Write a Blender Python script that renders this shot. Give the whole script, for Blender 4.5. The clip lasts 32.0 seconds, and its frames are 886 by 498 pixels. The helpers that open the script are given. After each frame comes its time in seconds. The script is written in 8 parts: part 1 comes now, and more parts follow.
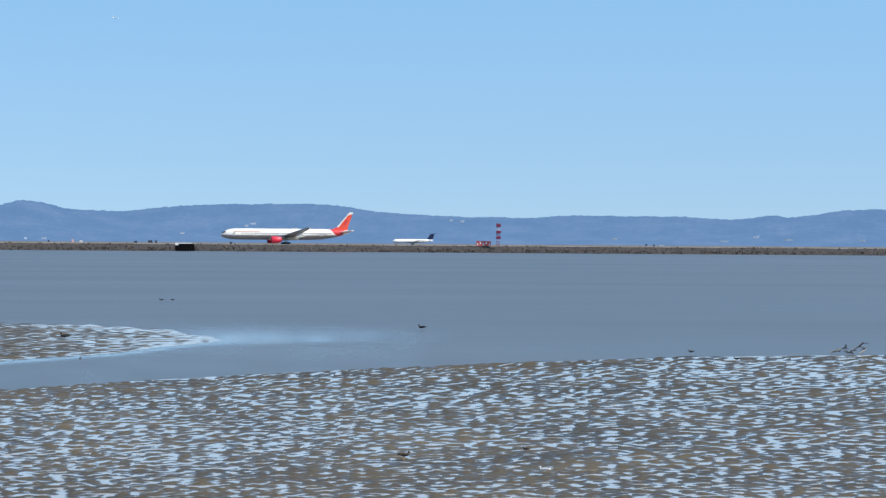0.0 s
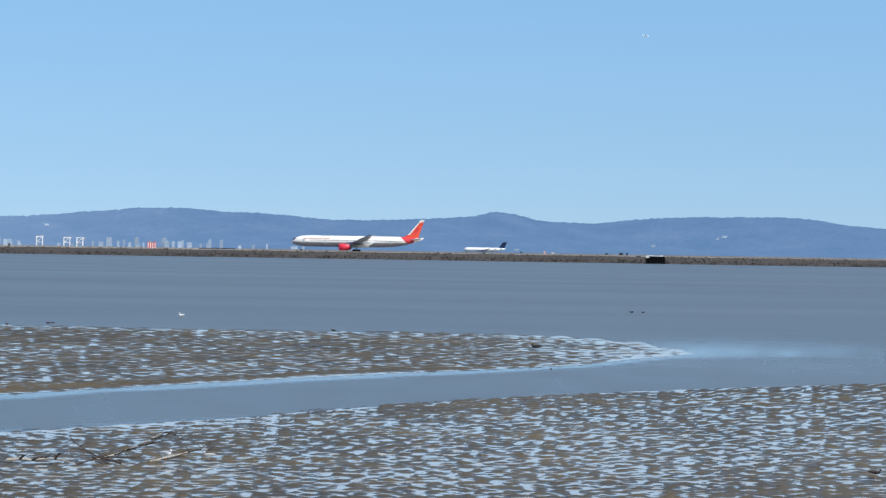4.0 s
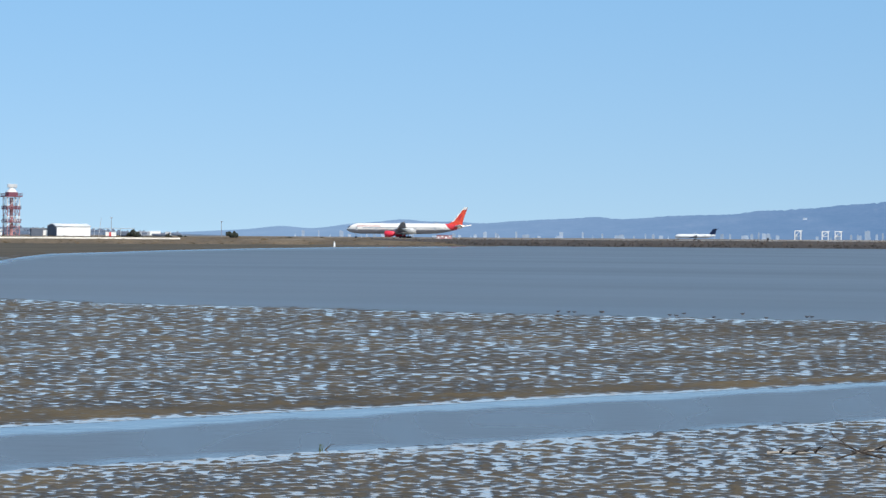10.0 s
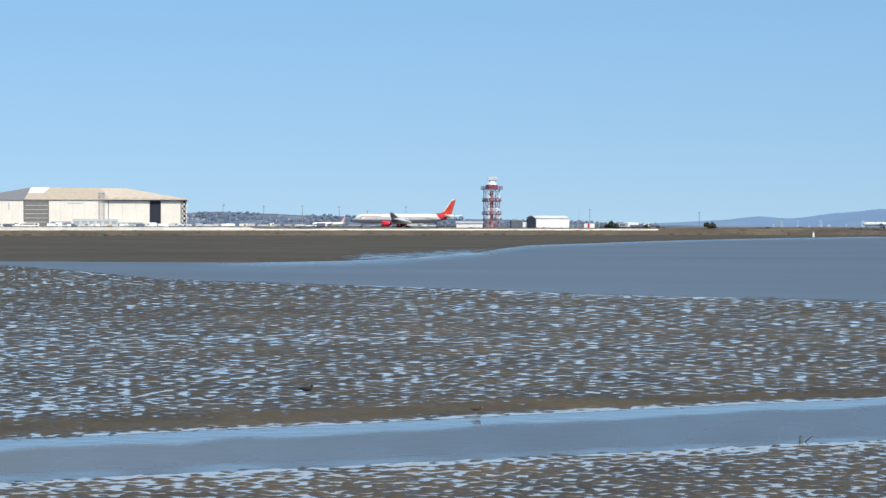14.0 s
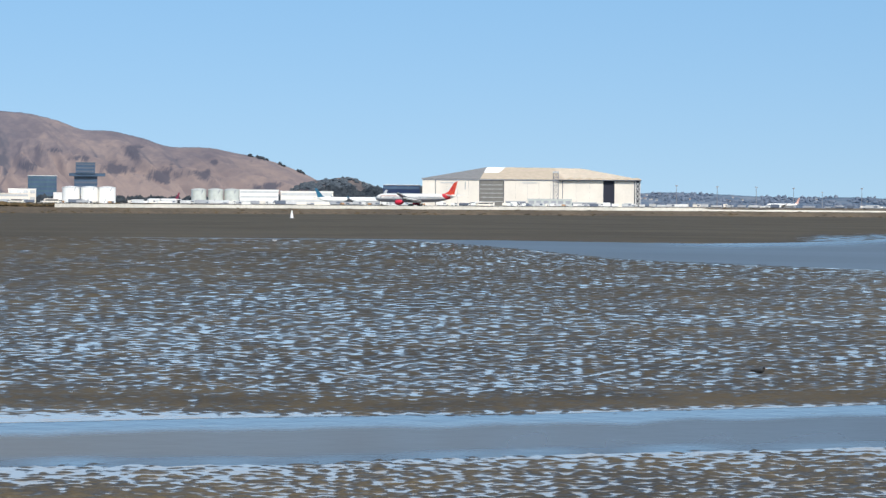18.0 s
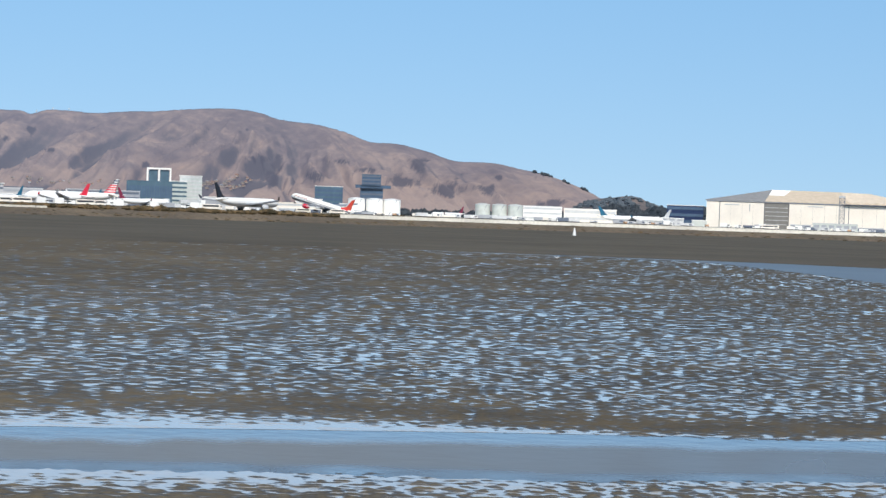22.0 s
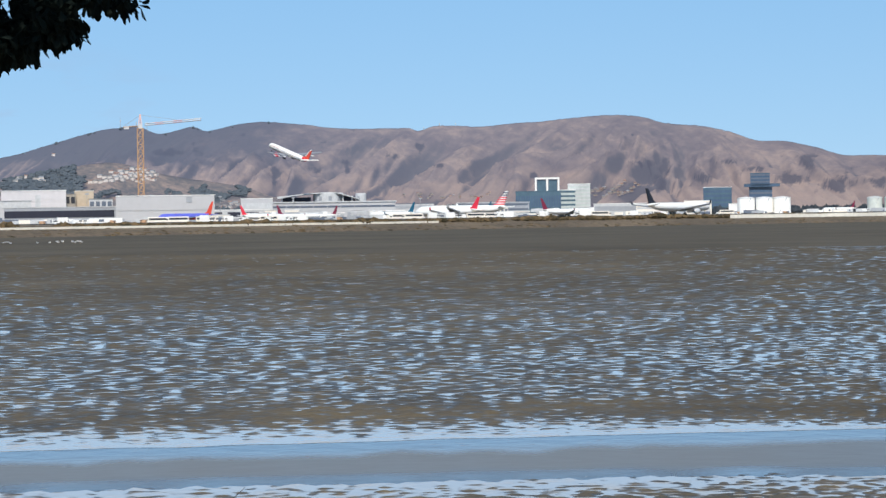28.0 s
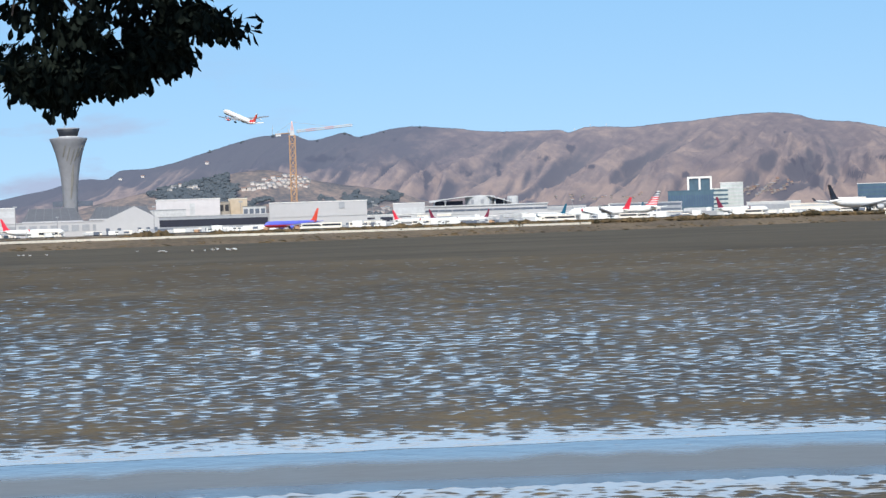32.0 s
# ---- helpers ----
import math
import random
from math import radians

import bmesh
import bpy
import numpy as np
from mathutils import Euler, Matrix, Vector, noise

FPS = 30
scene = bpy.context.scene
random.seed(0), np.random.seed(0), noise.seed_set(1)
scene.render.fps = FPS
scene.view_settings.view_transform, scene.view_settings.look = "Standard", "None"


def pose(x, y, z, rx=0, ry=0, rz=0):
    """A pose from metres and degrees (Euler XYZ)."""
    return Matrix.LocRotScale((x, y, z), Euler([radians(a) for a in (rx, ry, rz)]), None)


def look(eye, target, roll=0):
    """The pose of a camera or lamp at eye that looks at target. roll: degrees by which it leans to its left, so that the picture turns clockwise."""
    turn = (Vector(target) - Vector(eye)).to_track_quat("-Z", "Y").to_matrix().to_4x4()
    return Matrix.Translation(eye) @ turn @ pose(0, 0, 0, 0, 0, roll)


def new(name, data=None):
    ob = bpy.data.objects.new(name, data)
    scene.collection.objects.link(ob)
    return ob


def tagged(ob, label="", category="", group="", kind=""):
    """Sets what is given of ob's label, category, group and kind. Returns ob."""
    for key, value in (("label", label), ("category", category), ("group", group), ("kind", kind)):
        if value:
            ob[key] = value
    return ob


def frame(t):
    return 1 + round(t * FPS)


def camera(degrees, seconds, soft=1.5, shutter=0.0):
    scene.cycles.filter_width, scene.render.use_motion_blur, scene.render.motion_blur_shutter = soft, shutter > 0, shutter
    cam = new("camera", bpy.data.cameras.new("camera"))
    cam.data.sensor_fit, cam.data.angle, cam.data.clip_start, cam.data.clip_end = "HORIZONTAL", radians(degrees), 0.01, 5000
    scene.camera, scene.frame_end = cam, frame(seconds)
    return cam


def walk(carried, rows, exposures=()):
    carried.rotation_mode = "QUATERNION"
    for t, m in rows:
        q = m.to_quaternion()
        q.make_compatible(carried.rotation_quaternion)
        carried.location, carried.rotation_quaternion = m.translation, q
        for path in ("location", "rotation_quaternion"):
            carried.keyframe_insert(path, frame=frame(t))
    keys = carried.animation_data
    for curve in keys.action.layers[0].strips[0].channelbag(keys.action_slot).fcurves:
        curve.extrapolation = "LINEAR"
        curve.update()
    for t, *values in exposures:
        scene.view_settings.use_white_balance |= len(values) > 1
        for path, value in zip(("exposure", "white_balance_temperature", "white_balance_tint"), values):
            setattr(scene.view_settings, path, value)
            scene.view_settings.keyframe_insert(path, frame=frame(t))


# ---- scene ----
cam = camera(19.35, 32.0, soft=1.45)
EYE = 5.0
# seconds, bearing (clockwise from +y), tilt, lean, in degrees
PATH = (
    (0, 9.730, -0.121, 0.402), (0.5, 8.803, -0.060, 0.576), (1, 7.486, 0.036, 0.777), (1.5, 6.510, 0.006, 0.878),
    (2, 5.932, 0.001, 0.944), (2.5, 5.177, 0.008, 1.155), (3, 4.160, 0.044, 1.110), (3.5, 2.348, 0.141, 0.940),
    (4, -0.623, 0.047, 0.906), (4.5, -3.710, -0.006, 0.954), (6.5, -9.159, -0.419, 0.599), (7, -10.499, -0.541, 0.468),
    (7.5, -11.910, -0.595, 0.372), (8, -13.158, -0.485, 0.263), (8.5, -14.119, -0.355, 0.229), (9, -14.808, -0.279, 0.197),
    (9.5, -15.870, -0.192, 0.202), (10, -17.224, -0.272, 0.387), (10.5, -18.182, -0.433, 0.427), (11, -19.224, -0.493, 0.371),
    (11.5, -20.854, -0.533, 0.315), (12, -22.390, -0.582, 0.260), (12.5, -23.590, -0.641, 0.123), (13, -24.780, -0.616, -0.033),
    (13.5, -26.215, -0.518, -0.038), (14, -27.733, -0.510, 0.044), (14.5, -29.199, -0.482, 0.065), (15, -30.567, -0.566, -0.263),
    (15.5, -31.962, -0.489, -0.934), (17.5, -36.853, -1.240, 0.788), (18, -37.694, -0.980, 0.430), (18.5, -38.554, -0.896, 0.256),
    (19, -39.170, -1.005, 0.090), (19.5, -39.510, -1.091, -0.217), (20, -40.170, -1.080, -0.558), (20.5, -41.005, -1.046, -0.626),
    (21, -42.402, -1.105, 0.107), (21.5, -43.793, -0.692, 1.582), (22, -43.911, -0.724, 2.045), (22.5, -44.561, -0.955, 1.066),
    (23, -45.563, -0.478, 0.633), (23.5, -46.346, -0.167, 0.351), (24, -47.000, -0.204, 0.400), (24.5, -47.447, -0.073, 0.426),
    (25, -47.891, 0.127, 0.276), (25.5, -48.706, 0.211, -0.049), (26, -49.556, 0.175, -0.033), (26.5, -50.485, 0.049, -0.197),
    (28.5, -52.823, -1.009, -0.994), (29, -53.196, -1.357, -1.214), (29.5, -54.648, -1.554, -1.565), (30, -55.837, -1.621, -1.432),
    (30.5, -56.030, -1.226, -1.590), (31, -56.081, -0.843, -1.821), (31.5, -55.961, -0.701, -1.911), (32, -55.881, -0.570, -1.870),
)
walk(cam, [(t, pose(0, 0, EYE, 90 + p, 0, -a) @ pose(0, 0, 0, 0, 0, r)) for t, a, p, r in PATH], ((0, 0.46), (4, 0.38), (9, 0.36), (14, 0.25), (20, 0.24), (24, 0.26), (25, 0.17), (26, 0.20), (28.5, 0.27), (30, 0.38), (32, 0.40)))

# ---- light ----
SUN_AZ, SUN_EL = 124.0, 46.0
world = bpy.data.worlds.new("sky")
scene.world = world
world.use_nodes = True
wn = world.node_tree.nodes
wsky = wn.new("ShaderNodeTexSky")
wsky.sky_type = "NISHITA"
wsky.sun_disc = False
wsky.sun_elevation = radians(SUN_EL)
wsky.sun_rotation = radians(SUN_AZ)
wsky.air_density, wsky.dust_density, wsky.ozone_density = 1.0, 0.25, 1.8
# clear dry air: the pale band at the horizon is thin
wco = wn.new("ShaderNodeTexCoord")
wmap = wn.new("ShaderNodeMapping")
wmap.inputs["Scale"].default_value = (1.0, 1.0, 1.7)
wmap.inputs["Location"].default_value = (0.0, 0.0, 0.19)
world.node_tree.links.new(wco.outputs["Generated"], wmap.inputs["Vector"])
world.node_tree.links.new(wmap.outputs[0], wsky.inputs["Vector"])
wn["Background"].inputs["Strength"].default_value = 0.15
wtint = wn.new("ShaderNodeVectorMath")
wtint.operation = "MULTIPLY"
# a thin grey haze lies on the horizon, clear blue above it
wsep = wn.new("ShaderNodeSeparateXYZ")
world.node_tree.links.new(wco.outputs["Generated"], wsep.inputs[0])
whz = wn.new("ShaderNodeMapRange")
whz.inputs[1].default_value, whz.inputs[2].default_value = 0.005, 0.10
world.node_tree.links.new(wsep.outputs["Z"], whz.inputs[0])
whm = wn.new("ShaderNodeMix")
whm.data_type = "RGBA"
whm.inputs["A"].default_value, whm.inputs["B"].default_value = (0.88, 0.865, 0.775, 1), (0.98, 1.16, 1.10, 1)
world.node_tree.links.new(whz.outputs[0], whm.inputs["Factor"])
world.node_tree.links.new(whm.outputs["Result"], wtint.inputs[1])
world.node_tree.links.new(wsky.outputs[0], wtint.inputs[0])
# thin low clouds over the western end of the bay
wcl = wn.new("ShaderNodeMapping")
wcl.inputs["Scale"].default_value = (7.0, 7.0, 26.0)
wnoi = wn.new("ShaderNodeTexNoise")
wnoi.inputs["Scale"].default_value, wnoi.inputs["Detail"].default_value, wnoi.inputs["Roughness"].default_value = 2.6, 5.0, 0.5
wr1 = wn.new("ShaderNodeMapRange")
wr1.inputs[1].default_value, wr1.inputs[2].default_value, wr1.inputs[4].default_value = 0.50, 0.64, 0.9
wdot = wn.new("ShaderNodeVectorMath")
wdot.operation = "DOT_PRODUCT"
wdot.inputs[1].default_value = (math.sin(radians(-70)), math.cos(radians(-70)), -0.35)
wr2 = wn.new("ShaderNodeMapRange")
wr2.inputs[1].default_value, wr2.inputs[2].default_value = 0.958, 0.986
wmul = wn.new("ShaderNodeMath")
wmul.operation = "MULTIPLY"
wmix = wn.new("ShaderNodeMix")
wmix.data_type = "RGBA"
wmix.inputs["B"].default_value = (2.25, 2.65, 3.65, 1)
for a, b in ((wco.outputs["Generated"], wcl.inputs["Vector"]), (wcl.outputs[0], wnoi.inputs["Vector"]), (wnoi.outputs[0], wr1.inputs[0]), (wco.outputs["Generated"], wdot.inputs[0]), (wdot.outputs["Value"], wr2.inputs[0]), (wr1.outputs[0], wmul.inputs[0]), (wr2.outputs[0], wmul.inputs[1]), (wmul.outputs[0], wmix.inputs["Factor"]), (wtint.outputs[0], wmix.inputs["A"]), (wmix.outputs["Result"], wn["Background"].inputs["Color"])):
    world.node_tree.links.new(a, b)
sun = new("sun", bpy.data.lights.new("sun", "SUN"))
sun.data.energy, sun.data.angle, sun.data.color = 3.8, radians(0.53), (1.0, 0.95, 0.87)
sun_dir = Vector((math.sin(radians(SUN_AZ)) * math.cos(radians(SUN_EL)), math.cos(radians(SUN_AZ)) * math.cos(radians(SUN_EL)), math.sin(radians(SUN_EL))))
sun.matrix_world = look(sun_dir * 500, (0, 0, 0))


# ---- materials ----
def mat(name, col, rough=0.6, metal=0.0, var=0.12, scale=3.0, bump=0.0, spec=0.5, var2=0.08, scale2=0.2, per=0.0, emit=None):
    """A painted or natural surface with two scales of variation; per: variation from piece to piece."""
    m = bpy.data.materials.new(name)
    m.use_nodes = True
    nt = m.node_tree
    b = nt.nodes["Principled BSDF"]
    b.inputs["Roughness"].default_value = rough
    b.inputs["Metallic"].default_value = metal
    b.inputs["Specular IOR Level"].default_value = spec
    tc = nt.nodes.new("ShaderNodeTexCoord")
    total = None
    for sc, amp in ((scale, var), (scale2, var2)):
        n = nt.nodes.new("ShaderNodeTexNoise")
        n.inputs["Scale"].default_value = sc
        n.inputs["Detail"].default_value = 4
        nt.links.new(tc.outputs["Object"], n.inputs["Vector"])
        r = nt.nodes.new("ShaderNodeMapRange")
        r.inputs[1].default_value, r.inputs[2].default_value = 0.3, 0.7
        r.inputs[3].default_value, r.inputs[4].default_value = 1 - amp, 1 + amp
        nt.links.new(n.outputs[0], r.inputs[0])
        if total is None:
            total, first = r.outputs[0], n.outputs[0]
        else:
            mu = nt.nodes.new("ShaderNodeMath")
            mu.operation = "MULTIPLY"
            nt.links.new(total, mu.inputs[0])
            nt.links.new(r.outputs[0], mu.inputs[1])
            total = mu.outputs[0]
    if per:
        oi = nt.nodes.new("ShaderNodeObjectInfo")
        r = nt.nodes.new("ShaderNodeMapRange")
        r.inputs[3].default_value, r.inputs[4].default_value = 1 - per, 1 + per
        nt.links.new(oi.outputs["Random"], r.inputs[0])
        mu = nt.nodes.new("ShaderNodeMath")
        mu.operation = "MULTIPLY"
        nt.links.new(total, mu.inputs[0])
        nt.links.new(r.outputs[0], mu.inputs[1])
        total = mu.outputs[0]
    vm = nt.nodes.new("ShaderNodeVectorMath")
    vm.operation = "SCALE"
    vm.inputs[0].default_value = col
    nt.links.new(total, vm.inputs["Scale"])
    nt.links.new(vm.outputs[0], b.inputs["Base Color"])
    if bump:
        bp = nt.nodes.new("ShaderNodeBump")
        bp.inputs["Strength"].default_value = 0.6
        bp.inputs["Distance"].default_value = bump
        nt.links.new(first, bp.inputs["Height"])
        nt.links.new(bp.outputs[0], b.inputs["Normal"])
    if emit:
        b.inputs["Emission Color"].default_value = (*emit[:3], 1)
        b.inputs["Emission Strength"].default_value = emit[3]
    return m


def ramp_node(nt, src, stops):
    r = nt.nodes.new("ShaderNodeValToRGB")
    e = r.color_ramp.elements
    while len(e) < len(stops):
        e.new(0.5)
    for i, (p, c) in enumerate(stops):
        e[i].position, e[i].color = p, (*c, 1)
    nt.links.new(src, r.inputs[0])
    return r.outputs[0]


def noise_node(nt, vec, scale, detail=4, rough=0.5, dist=0.0):
    n = nt.nodes.new("ShaderNodeTexNoise")
    n.inputs["Scale"].default_value, n.inputs["Detail"].default_value = scale, detail
    n.inputs["Roughness"].default_value, n.inputs["Distortion"].default_value = rough, dist
    nt.links.new(vec, n.inputs["Vector"])
    return n.outputs[0]


def math_node(nt, op, a, b=None, c=None):
    n = nt.nodes.new("ShaderNodeMath")
    n.operation = op
    for i, v in enumerate((a, b, c)):
        if v is None:
            continue
        if isinstance(v, (int, float)):
            n.inputs[i].default_value = v
        else:
            nt.links.new(v, n.inputs[i])
    return n.outputs[0]


def mud_material(name, dark=1.0, crest=(0.135, 0.095, 0.048)):
    """Wet tidal mud: grey-brown silt with olive and tan stains, fine grain and worm casts."""
    m = bpy.data.materials.new(name)
    m.use_nodes = True
    nt = m.node_tree
    b = nt.nodes["Principled BSDF"]
    geo = nt.nodes.new("ShaderNodeNewGeometry")
    pos = geo.outputs["Position"]
    grain = noise_node(nt, pos, 7.0, 5.0, 0.6)
    tone = noise_node(nt, pos, 0.22, 4.0, 0.6)
    mudc = ramp_node(nt, tone, [(0.32, tuple(v * dark for v in (0.080, 0.071, 0.057))), (0.5, tuple(v * dark for v in (0.112, 0.095, 0.071))), (0.66, tuple(v * dark for v in (0.148, 0.115, 0.069)))])
    sc = nt.nodes.new("ShaderNodeVectorMath")
    sc.operation = "SCALE"
    nt.links.new(mudc, sc.inputs[0])
    # the crests have drained and dried to ochre, the flanks are still soaked and shine
    sz = nt.nodes.new("ShaderNodeSeparateXYZ")
    nt.links.new(pos, sz.inputs[0])
    dry = nt.nodes.new("ShaderNodeMapRange")
    dry.inputs[1].default_value, dry.inputs[2].default_value = 0.006, 0.022
    nt.links.new(math_node(nt, "MULTIPLY_ADD", math_node(nt, "SUBTRACT", grain, 0.5), 0.012, sz.outputs["Z"]), dry.inputs[0])
    dry = dry.outputs[0]
    nt.links.new(math_node(nt, "MULTIPLY", math_node(nt, "MULTIPLY_ADD", dry, 0.42, 0.60), math_node(nt, "MULTIPLY_ADD", grain, 0.9, 0.55)), sc.inputs["Scale"])
    och = nt.nodes.new("ShaderNodeMapRange")
    och.inputs[1].default_value, och.inputs[2].default_value, och.inputs[4].default_value = 0.024, 0.05, 0.55
    nt.links.new(sz.outputs["Z"], och.inputs[0])
    mx = nt.nodes.new("ShaderNodeMix")
    mx.data_type = "RGBA"
    mx.inputs["B"].default_value = (*(v * dark for v in crest), 1)
    nt.links.new(och.outputs[0], mx.inputs["Factor"])
    nt.links.new(sc.outputs[0], mx.inputs["A"])
    # broad stains of algae and silt
    st = nt.nodes.new("ShaderNodeMapRange")
    st.inputs[1].default_value, st.inputs[2].default_value, st.inputs[3].default_value, st.inputs[4].default_value = 0.36, 0.64, 0.82, 1.2
    nt.links.new(noise_node(nt, pos, 0.022, 5.0, 0.6), st.inputs[0])
    sv = nt.nodes.new("ShaderNodeVectorMath")
    sv.operation = "SCALE"
    nt.links.new(mx.outputs["Result"], sv.inputs[0])
    nt.links.new(st.outputs[0], sv.inputs["Scale"])
    nt.links.new(sv.outputs[0], b.inputs["Base Color"])
    nt.links.new(math_node(nt, "MULTIPLY_ADD", dry, 0.5, math_node(nt, "MULTIPLY_ADD", grain, 0.25, 0.18)), b.inputs["Roughness"])
    nt.links.new(math_node(nt, "MULTIPLY_ADD", dry, -0.42, 0.5), b.inputs["Specular IOR Level"])
    bp = nt.nodes.new("ShaderNodeBump")
    bp.inputs["Strength"].default_value, bp.inputs["Distance"].default_value = 0.5, 0.04
    nt.links.new(grain, bp.inputs["Height"])
    nt.links.new(bp.outputs[0], b.inputs["Normal"])
    return m


def water_material(name, col, rough, wave, size, ior=1.33, calm=None, breeze=None):
    """Shallow silty water; calm: the roughness where the mud shelters it from the breeze."""
    m = bpy.data.materials.new(name)
    m.use_nodes = True
    nt = m.node_tree
    b = nt.nodes["Principled BSDF"]
    geo = nt.nodes.new("ShaderNodeNewGeometry")
    pos = geo.outputs["Position"]
    big = noise_node(nt, pos, 0.012, 3.0)
    c = ramp_node(nt, big, [(0.3, tuple(v * 0.84 for v in col)), (0.7, tuple(v * 1.12 for v in col))])
    if calm:
        # thick with silt where it runs between the flats
        sl = nt.nodes.new("ShaderNodeAttribute")
        sl.attribute_name = "silt"
        mx = nt.nodes.new("ShaderNodeMix")
        mx.data_type = "RGBA"
        mx.inputs["B"].default_value = (0.165, 0.145, 0.118, 1)
        nt.links.new(sl.outputs["Fac"], mx.inputs["Factor"])
        nt.links.new(c, mx.inputs["A"])
        c = mx.outputs["Result"]
        nt.links.new(math_node(nt, "MULTIPLY_ADD", sl.outputs["Fac"], -0.22, 0.5), b.inputs["Specular IOR Level"])
    nt.links.new(c, b.inputs["Base Color"])
    lanes = nt.nodes.new("ShaderNodeMapping")
    lanes.inputs["Scale"].default_value = (0.3, 1.0, 1.0)
    nt.links.new(pos, lanes.inputs["Vector"])
    ro = math_node(nt, "MULTIPLY_ADD", noise_node(nt, lanes.outputs[0], 0.018, 4.0, 0.6), rough * 0.45, rough * 0.78)
    if breeze:
        # cat's-paws: patches that a breath of wind roughens
        k = nt.nodes.new("ShaderNodeMapRange")
        k.inputs[1].default_value, k.inputs[2].default_value = 0.42, 0.66
        k.inputs[3].default_value, k.inputs[4].default_value = rough, breeze
        nt.links.new(noise_node(nt, pos, 1.1, 4.0, 0.6), k.inputs[0])
        ro = k.outputs[0]
    if calm:
        at = nt.nodes.new("ShaderNodeAttribute")
        at.attribute_name = "calm"
        ro = math_node(nt, "MULTIPLY_ADD", at.outputs["Fac"], calm - rough, ro)
    nt.links.new(ro, b.inputs["Roughness"])
    b.inputs["IOR"].default_value = ior
    if wave:
        bp = nt.nodes.new("ShaderNodeBump")
        bp.inputs["Strength"].default_value, bp.inputs["Distance"].default_value = 1.0, wave
        nt.links.new(noise_node(nt, pos, size, 3.0), bp.inputs["Height"])
        nt.links.new(bp.outputs[0], b.inputs["Normal"])
    return m


M_BAY = water_material("bay_water", (0.098, 0.099, 0.101), 0.33, 0.02, 1.2, calm=0.07)
# pale base colour adds painted brightness to the puddles' sky reflection
M_FILM = water_material("still_water", (0.45, 0.41, 0.355), 0.02, 0.0, 6.0, breeze=0.24)
M_MUD = mud_material("rippled_mud", 0.80)
M_SHELF = mud_material("drained_mud", 0.70, (0.125, 0.105, 0.076))
M_GROUND = mat("airfield_ground", (0.155, 0.118, 0.076), 0.9, var=0.25, scale=0.15, var2=0.3, scale2=0.01)
M_BANK = mat("dry_bank", (0.112, 0.080, 0.047), 0.95, var=0.35, scale=0.5, var2=0.35, scale2=0.03, bump=0.1)
M_DIKE = mat("stained_dike_core", (0.050, 0.043, 0.039), 0.95, var=0.3, scale=1.5, var2=0.2, scale2=0.1)
M_TRACK = mat("pale_gravel_track", (0.27, 0.25, 0.23), 0.9, var=0.15, scale=0.6, var2=0.15, scale2=0.04)
M_CONC = mat("pale_concrete", (0.62, 0.58, 0.50), 0.85, var=0.12, scale=0.8, var2=0.15, scale2=0.05)
M_ASPH = mat("runway_asphalt", (0.19, 0.185, 0.18), 0.9, var=0.15, scale=0.4, var2=0.2, scale2=0.02)
M_WHITE = mat("white_paint", (0.84, 0.82, 0.78), 0.35, var=0.03, scale=0.6, var2=0.04, scale2=0.1)
M_CREAM = mat("cream_cladding", (0.83, 0.76, 0.66), 0.6, var=0.04, scale=0.5, var2=0.06, scale2=0.05)
M_GREY = mat("grey_paint", (0.32, 0.33, 0.35), 0.5, var=0.06, scale=0.6)
M_BELLY = mat("belly_shade_grey", (0.31, 0.285, 0.285), 0.4, var=0.06, scale=0.6)
M_LGREY = mat("light_grey_panel", (0.52, 0.52, 0.52), 0.55, var=0.06, scale=0.4)
M_DARK = mat("dark_opening", (0.02, 0.022, 0.03), 0.6, var=0.1, scale=1.0)
M_RED = mat("red_paint", (0.62, 0.045, 0.05), 0.35, var=0.05, scale=0.6)
M_ORANGE = mat("orange_red_paint", (0.78, 0.085, 0.04), 0.35, var=0.05, scale=0.6)
M_NAVY = mat("navy_paint", (0.015, 0.03, 0.09), 0.35, var=0.06, scale=0.6)
M_BLUE = mat("royal_blue_paint", (0.12, 0.14, 0.58), 0.35, var=0.05, scale=0.6)
M_TEAL = mat("teal_paint", (0.012, 0.11, 0.19), 0.4, var=0.05, scale=0.6)
M_TYRE = mat("tyre_rubber", (0.02, 0.02, 0.02), 0.9, var=0.2, scale=4)
M_METAL = mat("bare_metal", (0.55, 0.55, 0.56), 0.35, 0.8, var=0.06, scale=1.0)
M_YELLOW = mat("crane_yellow", (0.50, 0.30, 0.17), 0.5, var=0.08, scale=0.5)
M_GLASSB = mat("blue_glass_wall", (0.07, 0.11, 0.175), 0.15, var=0.1, scale=0.08, spec=0.6)
M_GLASST = mat("teal_glass_wall", (0.075, 0.125, 0.165), 0.15, var=0.1, scale=0.08, spec=0.6)
# near-black base colour stands in for the shade inside the crown
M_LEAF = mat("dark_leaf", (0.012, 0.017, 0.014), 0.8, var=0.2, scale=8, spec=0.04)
M_BARK = mat("bark", (0.06, 0.045, 0.035), 0.95, var=0.3, scale=6, bump=0.02)
M_BUSH = mat("scrub_leaf", (0.018, 0.022, 0.014), 0.9, var=0.3, scale=0.8)
M_ROOFT = mat("tan_roof", (0.52, 0.42, 0.31), 0.8, var=0.05, scale=0.3)
M_ROOFG = mat("grey_roof", (0.22, 0.215, 0.21), 0.8, var=0.06, scale=0.3)
M_ROOFR = mat("faded_brick_roof", (0.34, 0.20, 0.15), 0.8, var=0.08, scale=0.3)
